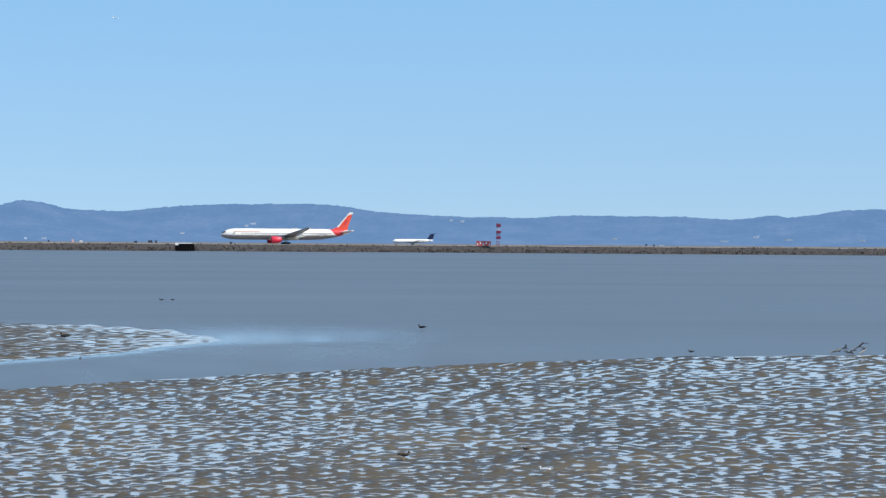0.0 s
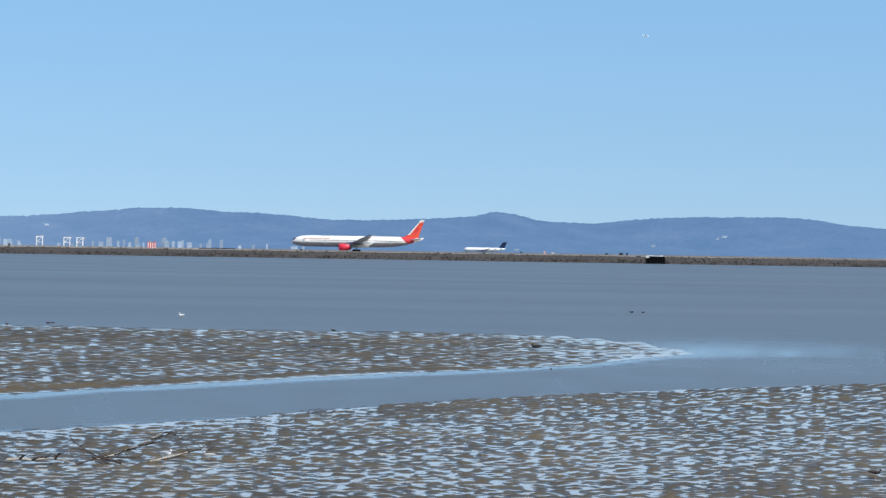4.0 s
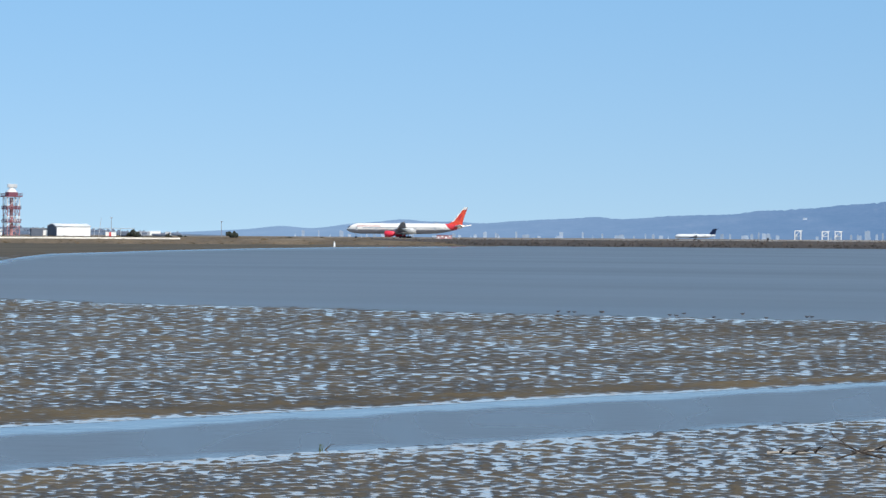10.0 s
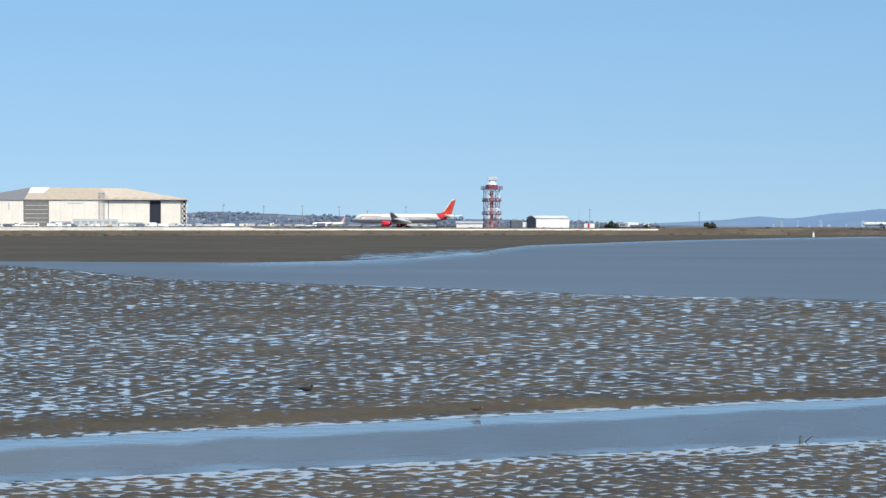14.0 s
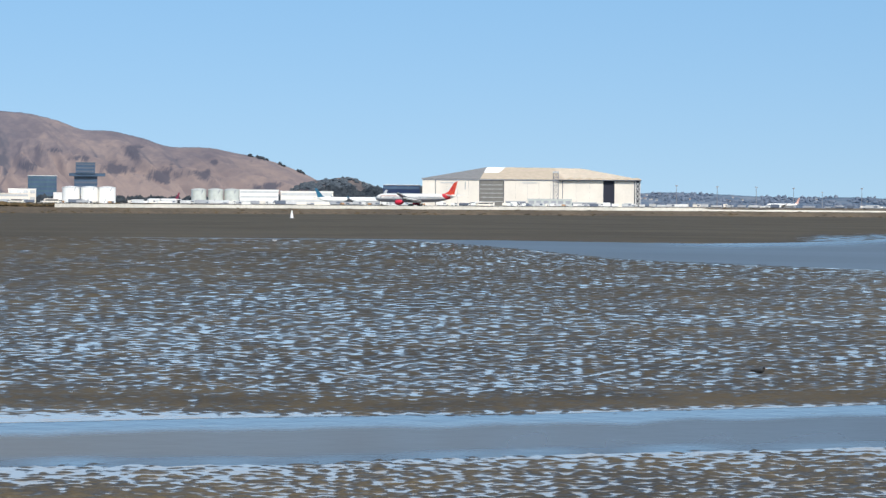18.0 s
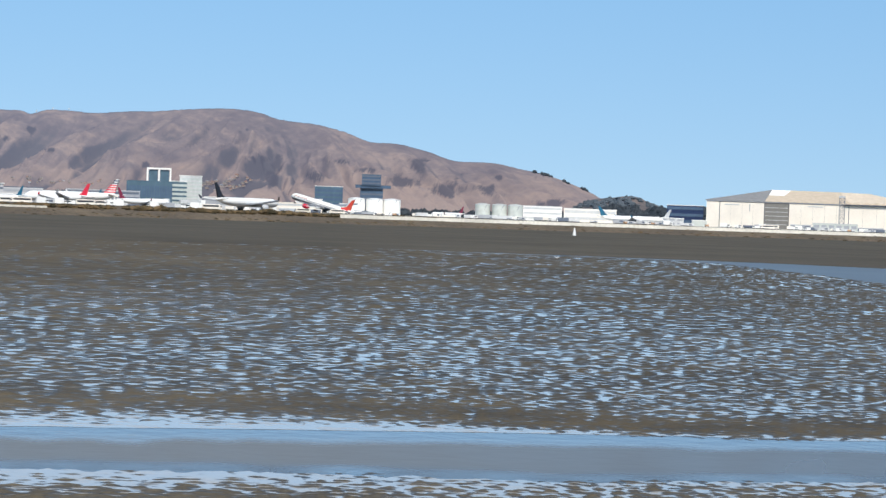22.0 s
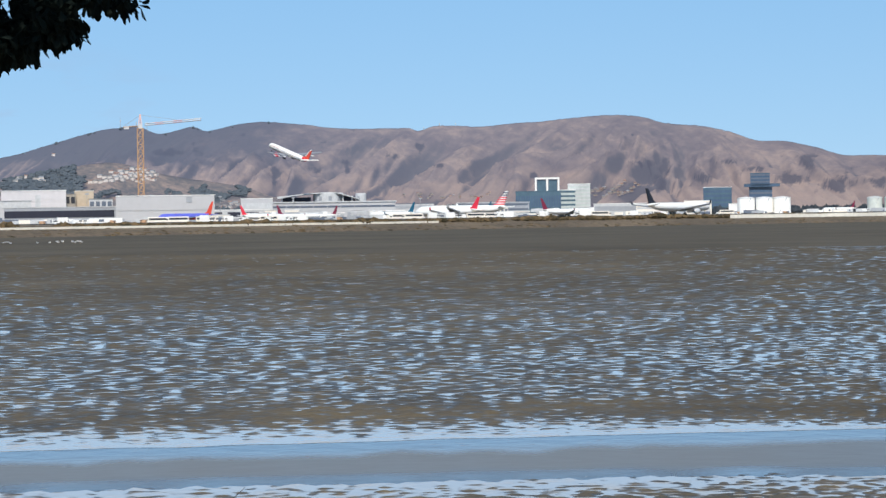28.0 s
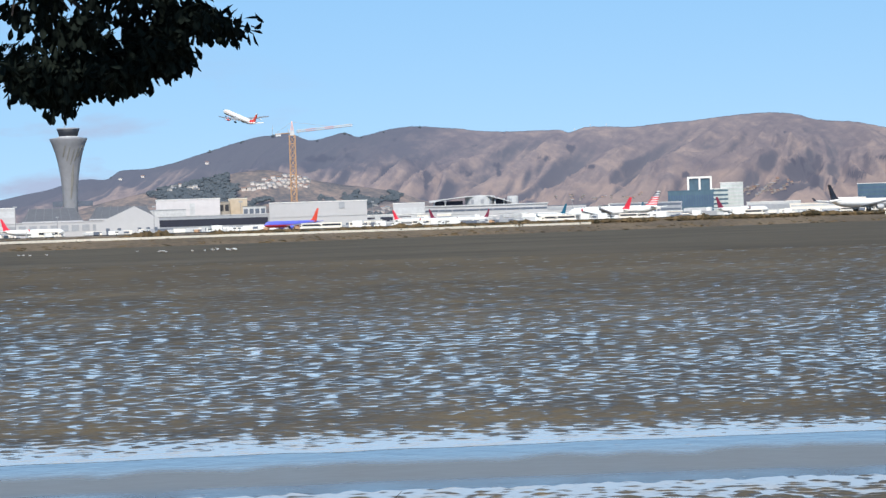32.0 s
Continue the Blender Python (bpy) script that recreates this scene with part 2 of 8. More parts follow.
M_PALERED = mat("weathered_red_white", (0.46, 0.22, 0.22), 0.6, var=0.1, scale=0.5)
M_MAROONP = mat("dark_red_steel", (0.20, 0.06, 0.085), 0.6, var=0.1, scale=0.5)
M_DRIFT = mat("driftwood", (0.36, 0.32, 0.27), 0.9, var=0.3, scale=6)
# blue glow added to these far walls stands in for haze
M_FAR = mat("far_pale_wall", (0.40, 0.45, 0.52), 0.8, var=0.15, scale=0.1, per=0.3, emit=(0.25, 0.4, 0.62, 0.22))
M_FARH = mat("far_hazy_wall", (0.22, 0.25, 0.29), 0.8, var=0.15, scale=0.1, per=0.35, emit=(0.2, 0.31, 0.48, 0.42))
M_HOUSE = mat("weathered_house_wall", (0.60, 0.54, 0.50), 0.7, var=0.1, scale=0.3)
M_HOUSED = mat("dusty_house_wall", (0.33, 0.275, 0.25), 0.8, var=0.1, scale=0.3)
M_TOWERG = mat("tower_cladding", (0.25, 0.25, 0.265), 0.45, var=0.05, scale=0.15)


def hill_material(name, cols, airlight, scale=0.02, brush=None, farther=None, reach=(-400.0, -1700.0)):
    """Grass and brush slopes of a far backdrop, with the air's blue haze added as a glow."""
    m = bpy.data.materials.new(name)
    m.use_nodes = True
    nt = m.node_tree
    b = nt.nodes["Principled BSDF"]
    geo = nt.nodes.new("ShaderNodeNewGeometry")
    pos = geo.outputs["Position"]
    hm = nt.nodes.new("ShaderNodeMapping")
    hm.inputs["Scale"].default_value = (1.0, 1.0, 1.6)
    nt.links.new(pos, hm.inputs["Vector"])
    pos = hm.outputs[0]
    n1 = noise_node(nt, pos, scale, 6.0, 0.6, 0.3)
    n2 = noise_node(nt, pos, scale * 7, 5.0, 0.65)
    h = math_node(nt, "MULTIPLY_ADD", n2, 0.42, math_node(nt, "MULTIPLY", n1, 0.58))
    col = ramp_node(nt, h, cols)
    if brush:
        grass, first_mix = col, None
        # the northern end is darker heath; scrub grows where the gullies hold water, thick in the copses; slope shade
        # is tinted in with the gullies
        for name, k0, k1, tint, grain, amp in (("heath", 0.42, 0.80, (0.036, 0.037, 0.042), 5, 0.75), ("gully_shade", 0.28, 0.66, tuple(0.5 * v + 0.030 for v in brush), 6, 0.4), ("copse", 0.52, 0.84, tuple(0.75 * v for v in brush), 16, 0.6)):
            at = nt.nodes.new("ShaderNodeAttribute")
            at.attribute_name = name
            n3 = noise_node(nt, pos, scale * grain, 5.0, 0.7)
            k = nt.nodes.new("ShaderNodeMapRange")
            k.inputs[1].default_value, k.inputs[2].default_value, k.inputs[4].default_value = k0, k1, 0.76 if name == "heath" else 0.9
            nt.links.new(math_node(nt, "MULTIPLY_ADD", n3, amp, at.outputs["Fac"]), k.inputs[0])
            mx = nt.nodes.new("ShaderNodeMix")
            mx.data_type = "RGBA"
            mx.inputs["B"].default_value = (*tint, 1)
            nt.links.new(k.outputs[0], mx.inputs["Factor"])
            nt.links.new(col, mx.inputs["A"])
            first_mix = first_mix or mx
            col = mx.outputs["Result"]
        # bare, sun-bleached earth towards the foot
        sf = nt.nodes.new("ShaderNodeSeparateXYZ")
        nt.links.new(geo.outputs["Position"], sf.inputs[0])
        k = nt.nodes.new("ShaderNodeMapRange")
        k.inputs[1].default_value, k.inputs[2].default_value, k.inputs[4].default_value = 1.04, 0.70, 0.62
        nt.links.new(math_node(nt, "MULTIPLY_ADD", sf.outputs[2], 0.0058, noise_node(nt, pos, scale * 2.2, 5.0, 0.6)), k.inputs[0])
        mx = nt.nodes.new("ShaderNodeMix")
        mx.data_type = "RGBA"
        mx.inputs["A"].default_value, mx.inputs["B"].default_value = (0, 0, 0, 1), (0.25, 0.175, 0.125, 1)
        nt.links.new(k.outputs[0], mx.inputs["Factor"])
        nt.links.new(grass, mx.inputs["A"])
        nt.links.new(mx.outputs["Result"], first_mix.inputs["A"])
    nt.links.new(col, b.inputs["Base Color"])
    b.inputs["Roughness"].default_value = 0.95
    b.inputs["Specular IOR Level"].default_value = 0.05
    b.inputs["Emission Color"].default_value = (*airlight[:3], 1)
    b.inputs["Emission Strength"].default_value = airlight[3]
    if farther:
        # the range runs away to the north-west, where the haze glow takes its farther colour
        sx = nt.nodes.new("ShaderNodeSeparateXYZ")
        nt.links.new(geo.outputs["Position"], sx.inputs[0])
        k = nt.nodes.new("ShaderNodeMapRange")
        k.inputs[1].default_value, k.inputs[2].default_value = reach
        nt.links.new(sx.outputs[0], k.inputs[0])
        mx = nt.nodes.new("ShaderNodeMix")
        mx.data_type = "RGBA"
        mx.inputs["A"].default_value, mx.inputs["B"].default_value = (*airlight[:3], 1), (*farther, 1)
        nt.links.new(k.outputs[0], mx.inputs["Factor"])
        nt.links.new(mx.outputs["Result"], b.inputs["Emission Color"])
    return m


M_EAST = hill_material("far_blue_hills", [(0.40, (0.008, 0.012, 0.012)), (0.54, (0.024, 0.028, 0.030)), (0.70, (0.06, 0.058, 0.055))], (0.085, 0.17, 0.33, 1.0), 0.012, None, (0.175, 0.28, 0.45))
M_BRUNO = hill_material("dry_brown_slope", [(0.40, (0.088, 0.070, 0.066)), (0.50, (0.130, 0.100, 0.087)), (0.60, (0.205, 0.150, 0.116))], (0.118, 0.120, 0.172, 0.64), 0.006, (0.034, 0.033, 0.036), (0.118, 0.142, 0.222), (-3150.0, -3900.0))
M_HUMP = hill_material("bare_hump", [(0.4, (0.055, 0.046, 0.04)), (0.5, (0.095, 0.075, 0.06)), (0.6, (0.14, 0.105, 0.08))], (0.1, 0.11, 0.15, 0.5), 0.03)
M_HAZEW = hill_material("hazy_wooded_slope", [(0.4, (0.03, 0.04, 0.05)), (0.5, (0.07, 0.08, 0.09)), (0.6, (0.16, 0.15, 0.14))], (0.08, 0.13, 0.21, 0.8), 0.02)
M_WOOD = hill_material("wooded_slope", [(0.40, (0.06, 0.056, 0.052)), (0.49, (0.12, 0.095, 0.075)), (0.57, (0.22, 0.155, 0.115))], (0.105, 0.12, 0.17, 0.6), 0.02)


# ---- builders ----
def part(name, bm, material, parent=None, label="", m=None):
    me = bpy.data.meshes.new(name)
    bm.to_mesh(me)
    bm.free()
    for mm in (material if isinstance(material, (list, tuple)) else (material,)):
        me.materials.append(mm)
    ob = new(name, me)
    if parent is not None:
        ob.parent = parent
    if m is not None:
        ob.matrix_basis = m
    if label:
        ob["label"] = label
    return ob


def thing(name, m, label, category, group="", kind=""):
    e = new(name)
    e.matrix_basis = m
    return tagged(e, label, category, group, kind)


def B():
    return bmesh.new()


def smooth(bm):
    for f in bm.faces:
        f.smooth = True
    return bm


def box(bm, c, s, rz=0.0, top=1.0, bevel=0.0):
    """A box with centre c and size s; top: taper of the upper face."""
    sx, sy, sz = (v / 2 for v in s)
    R = Matrix.Rotation(rz, 3, "Z")
    vs = []
    for z, k in ((-sz, 1.0), (sz, top)):
        for x, y in ((-sx, -sy), (sx, -sy), (sx, sy), (-sx, sy)):
            vs.append(bm.verts.new(R @ Vector((x * k, y * k, z)) + Vector(c)))
    fs = [bm.faces.new([vs[i] for i in q]) for q in ((3, 2, 1, 0), (4, 5, 6, 7), (0, 1, 5, 4), (1, 2, 6, 5), (2, 3, 7, 6), (3, 0, 4, 7))]
    if bevel:
        bmesh.ops.bevel(bm, geom=list({e for f in fs for e in f.edges}), offset=bevel, segments=1, affect="EDGES")
    return bm


def tube(bm, a, b, r0, r1=None, n=6, caps=True):
    """A round bar from a to b."""
    r1 = r0 if r1 is None else r1
    a, b = Vector(a), Vector(b)
    q = (b - a).to_track_quat("Z", "Y")
    rings = []
    for p, r in ((a, r0), (b, r1)):
        rings.append([bm.verts.new(p + q @ Vector((r * math.cos(2 * math.pi * i / n), r * math.sin(2 * math.pi * i / n), 0))) for i in range(n)])
    for i in range(n):
        bm.faces.new((rings[0][i], rings[0][(i + 1) % n], rings[1][(i + 1) % n], rings[1][i]))
    if caps:
        bm.faces.new(rings[0][::-1])
        bm.faces.new(rings[1])
    return bm


def sweep(bm, pts, r0, r1, n=6):
    """One round bar through several points, thinning from r0 to r1."""
    pts = [Vector(p) for p in pts]
    prev = None
    for i, p in enumerate(pts):
        d = pts[min(i + 1, len(pts) - 1)] - pts[max(i - 1, 0)]
        q = d.to_track_quat("Z", "Y")
        r = r0 + (r1 - r0) * i / (len(pts) - 1)
        ring = [bm.verts.new(p + q @ Vector((r * math.cos(2 * math.pi * k / n), r * math.sin(2 * math.pi * k / n), 0))) for k in range(n)]
        if prev:
            for k in range(n):
                bm.faces.new((prev[k], prev[(k + 1) % n], ring[(k + 1) % n], ring[k]))
        else:
            bm.faces.new(ring[::-1])
        prev = ring
    bm.faces.new(prev)
    return bm


def lathe(bm, prof, n=16, c=(0, 0, 0)):
    """A turned body: prof of (radius, height)."""
    rings = [[bm.verts.new((c[0] + r * math.cos(2 * math.pi * i / n), c[1] + r * math.sin(2 * math.pi * i / n), c[2] + z)) for i in range(n)] for r, z in prof]
    for a, b in zip(rings, rings[1:]):
        for i in range(n):
            bm.faces.new((a[i], a[(i + 1) % n], b[(i + 1) % n], b[i]))
    bm.faces.new(rings[0][::-1])
    bm.faces.new(rings[-1])
    return bm


def body(bm, stations, n=20):
    """A lofted body along x: stations of (x, zc, half width, half height)."""
    rings = [[bm.verts.new((x, w * math.cos(2 * math.pi * i / n), zc + h * math.sin(2 * math.pi * i / n))) for i in range(n)] for x, zc, w, h in stations]
    for a, b in zip(rings, rings[1:]):
        for i in range(n):
            bm.faces.new((a[i], b[i], b[(i + 1) % n], a[(i + 1) % n]))
    bm.faces.new(rings[0])
    bm.faces.new(rings[-1][::-1])
    return smooth(bm)


def slab(bm, outline, thick, axis):
    """A thin wing: outline of points, thickened along the axis."""
    d = Vector(axis) * thick / 2
    lo = [bm.verts.new(Vector(p) - d) for p in outline]
    hi = [bm.verts.new(Vector(p) + d) for p in outline]
    bm.faces.new(lo[::-1])
    bm.faces.new(hi)
    k = len(outline)
    for i in range(k):
        bm.faces.new((lo[i], lo[(i + 1) % k], hi[(i + 1) % k], hi[i]))
    bmesh.ops.recalc_face_normals(bm, faces=bm.faces)
    return bm


def polar(az, d, z=0.0):
    return (d * math.sin(radians(az)), d * math.cos(radians(az)), z)


def facing(az, d, z=0.0, turn=0.0):
    """The pose of a thing at that bearing and distance whose -y side faces the eye, turned by so many degrees."""
    return pose(*polar(az, d, z), 0, 0, -az + turn)


def arc(x, pts):
    """A smooth line through control points."""
    i = max(1, min(len(pts) - 1, next((k for k, p in enumerate(pts) if p[0] > x), len(pts) - 1)))
    (x0, y0), (x1, y1) = pts[i - 1], pts[i]
    g = (y1 - y0) / (x1 - x0)
    g0 = g if i == 1 else (y1 - pts[i - 2][1]) / (x1 - pts[i - 2][0])
    g1 = g if i == len(pts) - 1 else (pts[i + 1][1] - y0) / (pts[i + 1][0] - x0)
    t = min(1.0, max(0.0, (x - x0) / (x1 - x0)))
    h = x1 - x0
    return y0 * (2 * t ** 3 - 3 * t * t + 1) + y1 * (3 * t * t - 2 * t ** 3) + h * g0 * (t ** 3 - 2 * t * t + t) + h * g1 * (t ** 3 - t * t)


def curve(az, pts):
    return np.interp(az, [p[0] for p in pts], [p[1] for p in pts])


# ---- ground, water and mud ----
LAND = 3.9
SHORE = ((-180, 14), (-100, 14), (-80, 500), (-70, 850), (-59, 930), (-52, 1030), (-46, 1120), (-40, 1220), (-34, 1300), (-27, 1380), (-20, 1450), (-16.5, 1460), (-8, 1414), (0, 1400), (8, 1414), (16, 1456), (24, 1532), (32, 1651), (60, 2200), (90, 400), (110, 14), (180, 14))


def shore(az):
    return float(curve(az, SHORE))


def ground_z(az, r):
    s = shore(az)
    near = 3.35 if r < 9 else max(-0.6, 3.35 - (r - 9) * 0.35)
    far = -0.6 + min(1.0, max(0.0, (r - s - 6) / 30)) * (LAND + 0.6)
    return max(near, far) if r < 100 else far


def build_ground():
    bm = B()
    radii = [0.0, 3, 6, 9, 11, 14, 18, 20.5, 30, 60, 100, 200, 350, 500, 650] + [650 + 20 * i for i in range(1, 60)] + [2000, 2400, 3000, 3600, 4200, 4980]
    azs = [-180 + i * 1.5 for i in range(240)]
    rings = [[bm.verts.new(polar(a, r, ground_z(a, r) + (0.35 * noise.noise((a, r * 0.02, 0)) if 1200 < r < 1700 and ground_z(a, r) > 0 else 0))) for a in azs] for r in radii[1:]]
    mid = bm.verts.new((0, 0, ground_z(0, 0)))
    for i in range(240):
        bm.faces.new((mid, rings[0][i], rings[0][(i + 1) % 240]))
    for a, b in zip(rings, rings[1:]):
        for i in range(240):
            bm.faces.new((a[i], b[i], b[(i + 1) % 240], a[(i + 1) % 240]))
    bmesh.ops.recalc_face_normals(bm, faces=bm.faces)
    bmesh.ops.reverse_faces(bm, faces=[f for f in bm.faces if f.normal.z < 0])
    smooth(bm)
    tagged(part("ground", bm, M_GROUND), "tan dry grass and packed earth of the airfield", "ground", kind="structure")


build_ground()


NEAR_EDGE = ((-75, 49.5), (-55, 49.8), (-46, 50.5), (-41, 50.5), (-35, 53), (-29.5, 55), (-24.5, 57.5), (-18.3, 62), (-12.1, 68), (-5.2, 77), (0, 88.3), (5, 98), (9.5, 106), (15, 117), (20, 123), (26, 128))
BAR_NEAR = ((-75, 56), (-55, 56.6), (-46, 58.3), (-40, 59.8), (-35, 61.3), (-29.5, 64.3), (-24.5, 68.5), (-18.3, 74.7), (-12.1, 83), (-5.2, 96), (0, 108), (2.5, 115), (3.4, 121), (5.2, 132))
BAR_FAR = ((-75, 462), (-66, 436), (-59, 405), (-55, 375), (-46, 376), (-39, 365), (-37.9, 352), (-37.1, 330), (-36.3, 307), (-35.2, 276), (-34.1, 253), (-32.5, 236), (-29.5, 221), (-24.5, 193), (-18.3, 177), (-12.1, 167), (-5, 161), (0, 161.5), (2, 159), (3.8, 150), (5.2, 133))
SHELF_NEAR = ((-75, 446), (-66, 420), (-59, 389), (-55, 361), (-46, 372), (-39, 370), (-36.3, 366), (-34.1, 357), (-32, 352), (-30.3, 366), (-28.9, 383), (-28, 417), (-27, 476), (-26.3, 590), (-25.8, 669), (-24.5, 745), (-19.2, 1180), (-16, 1390))


def calm(a, r):
    """How sheltered the water is: in the channel, beyond the bar's tip and along the mud shelf."""
    k = 0.09 * min(1.0, max(0.0, (260 - r) / 160)) * (1 + 0.6 * noise.noise((a * 0.5, r * 0.03, 8.0)))
    if a < 9.5 and curve(a, NEAR_EDGE) - 2 < r < curve(min(a, 5.2), BAR_NEAR) + 3:
        k = 0.19 - 0.11 * min(1.0, max(0.0, (-a - 28) / 14)) + 0.11 * noise.noise((a * 0.8, r * 0.12, 6.0))
        q = r - curve(a, NEAR_EDGE) + 0.7 * noise.noise((a * 2, 0, 5.0))
        k = max(k, (0.45 + 0.5 * noise.noise((a * 0.6, 0, 9.0))) * math.exp(-(max(0.0, q) / 1.0) ** 2) * min(1.0, max(0.0, -a / 10)))
        if a < 6:
            q = curve(min(a, 5.2), BAR_NEAR) - r + 0.9 * noise.noise((a * 0.7, 0, 4.0)) + 0.5 * noise.noise((a * 3, r * 0.2, 4.0))
            k = max(k, 0.95 * math.exp(-(max(0.0, q - 0.9) / 1.1) ** 2) * min(1.0, (6 - a) / 1.5))
    if 2.0 < a < 11:
        e = (r - (131 + 1.2 * (a - 5.2))) / (5.5 if r < 131 else 20.0)
        q = min(1.0, (a - 2.0) / 2.5) * min(1.0, max(0.0, (10.4 - a) / 5.0))
        k = max(k, q * math.exp(-e * e) * (0.85 + 0.5 * noise.noise((a * 1.5, r * 0.06, 2.0))))
    if -33.5 < a < -16.5:
        d = curve(a, SHELF_NEAR) - r
        if (-160 if a < -26 else -30) < d:
            k = max(k, (0.6 + 0.4 * noise.noise((a * 2, r * 0.02, 3.0))) * min(1, (a + 33.5) / 2) * math.exp(-(max(0, d) / (0.11 * r)) ** 2))
    return min(1.0, k)


def build_water():
    bm = B()
    lay, silt = bm.verts.layers.float.new("calm"), bm.verts.layers.float.new("silt")
    azs = [-110, -90, -75] + [-70 + i * 0.5 for i in range(200)] + [30, 40, 60, 90, 110]
    radii = [9, 30] + [40 * (140 / 40) ** (i / 160) for i in range(160)] + [140 * (1500 / 140) ** (i / 80) for i in range(81)] + [1700, 2300]
    grid = []
    for a in azs:
        col = [bm.verts.new(polar(a, r, 0)) for r in radii]
        for v, r in zip(col, radii):
            v[lay] = calm(a, r)
            lo, hi = curve(a, NEAR_EDGE), curve(min(a, 5.2), BAR_NEAR)
            q = min(r - lo, hi - r) + 0.4 * noise.noise((a * 0.7, r * 0.15, 1.0))
            v[silt] = min(1.0, max(0.0, q / 1.6)) * min(1.0, max(0.0, (-a - 26) / 22))
        grid.append(col)
    for p, q in zip(grid, grid[1:]):
        for j in range(len(radii) - 1):
            bm.faces.new((p[j], p[j + 1], q[j + 1], q[j]))
    tagged(part("water", bm, M_BAY), "grey-blue shallow bay water with small ripples", "water", kind="structure")


build_water()

# the silt's relief: gradient noise over the plan
PERM = np.random.RandomState(12).permutation(512)
ANG = np.random.RandomState(13).rand(512) * 2 * np.pi


def relief(x, y, size, seed=0):
    """Smooth gradient noise with bumps about that many metres wide."""
    u, v = x / size + seed * 17.3, y / size + seed * 5.1
    iu, iv = np.floor(u).astype(np.int64), np.floor(v).astype(np.int64)
    fu, fv = u - iu, v - iv
    su, sv = fu * fu * fu * (fu * (fu * 6 - 15) + 10), fv * fv * fv * (fv * (fv * 6 - 15) + 10)

    def corner(du, dv):
        a = ANG[PERM[(PERM[(iu + du) % 512] + iv + dv) % 512]]
        return np.cos(a) * (fu - du) + np.sin(a) * (fv - dv)
    lo = corner(0, 0) * (1 - su) + corner(1, 0) * su
    hi = corner(0, 1) * (1 - su) + corner(1, 1) * su
    return (lo * (1 - sv) + hi * sv) * 1.5


def ripples(x, y, size=0.34, deep=0.88):
    """Height of the silt in units of about one: short wave ripples with their crests along the shore, wider where the flats lie farther out, hummocks and long swells."""
    r, az = np.hypot(x, y), np.arctan2(x, y)
    band = np.log(r / 40) / math.log(1.35)
    west = np.clip((-np.degrees(az) - 40) / 13, 0, 1)
    total = np.zeros_like(r)
    for share, long, short, octave, clump, sd in ((1 - west, 1.04, 1.0, 0.30, 0.17, 0), (west, 1.5, 0.86, 0.19, 0.10, 100)):
        fine = np.zeros_like(r)
        for k in range(int(np.floor(band.min())), int(np.floor(band.max())) + 2):
            w = 1 - np.abs(band - k)
            m = (w > 0) & (share > 0)
            w = w[m]
            R = 40 * 1.35 ** k
            sx, sy = size * long * (R / 60) ** 0.78, size * deep * short * (R / 60) ** 1.15
            u, v = az[m] * R / sx, r[m] / sy
            bend = 0.55 * relief(u, v, 6.0, k + 60 + sd) + 0.45 * relief(u, v, 2.6, k + 80 + sd)
            n = relief(u, v + bend, 1.0, k + 1 + sd) + octave * relief(u, v + bend, 0.47, k + 20 + sd) + clump * relief(u, v, 2.3, k + 40 + sd)
            fine[m] += n * w / np.sqrt(w * w + (1 - w) ** 2)
        total += fine * share / np.sqrt(share ** 2 + (1 - share) ** 2)
    return total + 0.12 * (1 - 0.6 * west) * relief(x, y, 2.6, 3) + 0.16 * (1 - 0.5 * west) * relief(x, y, 14.0, 4)


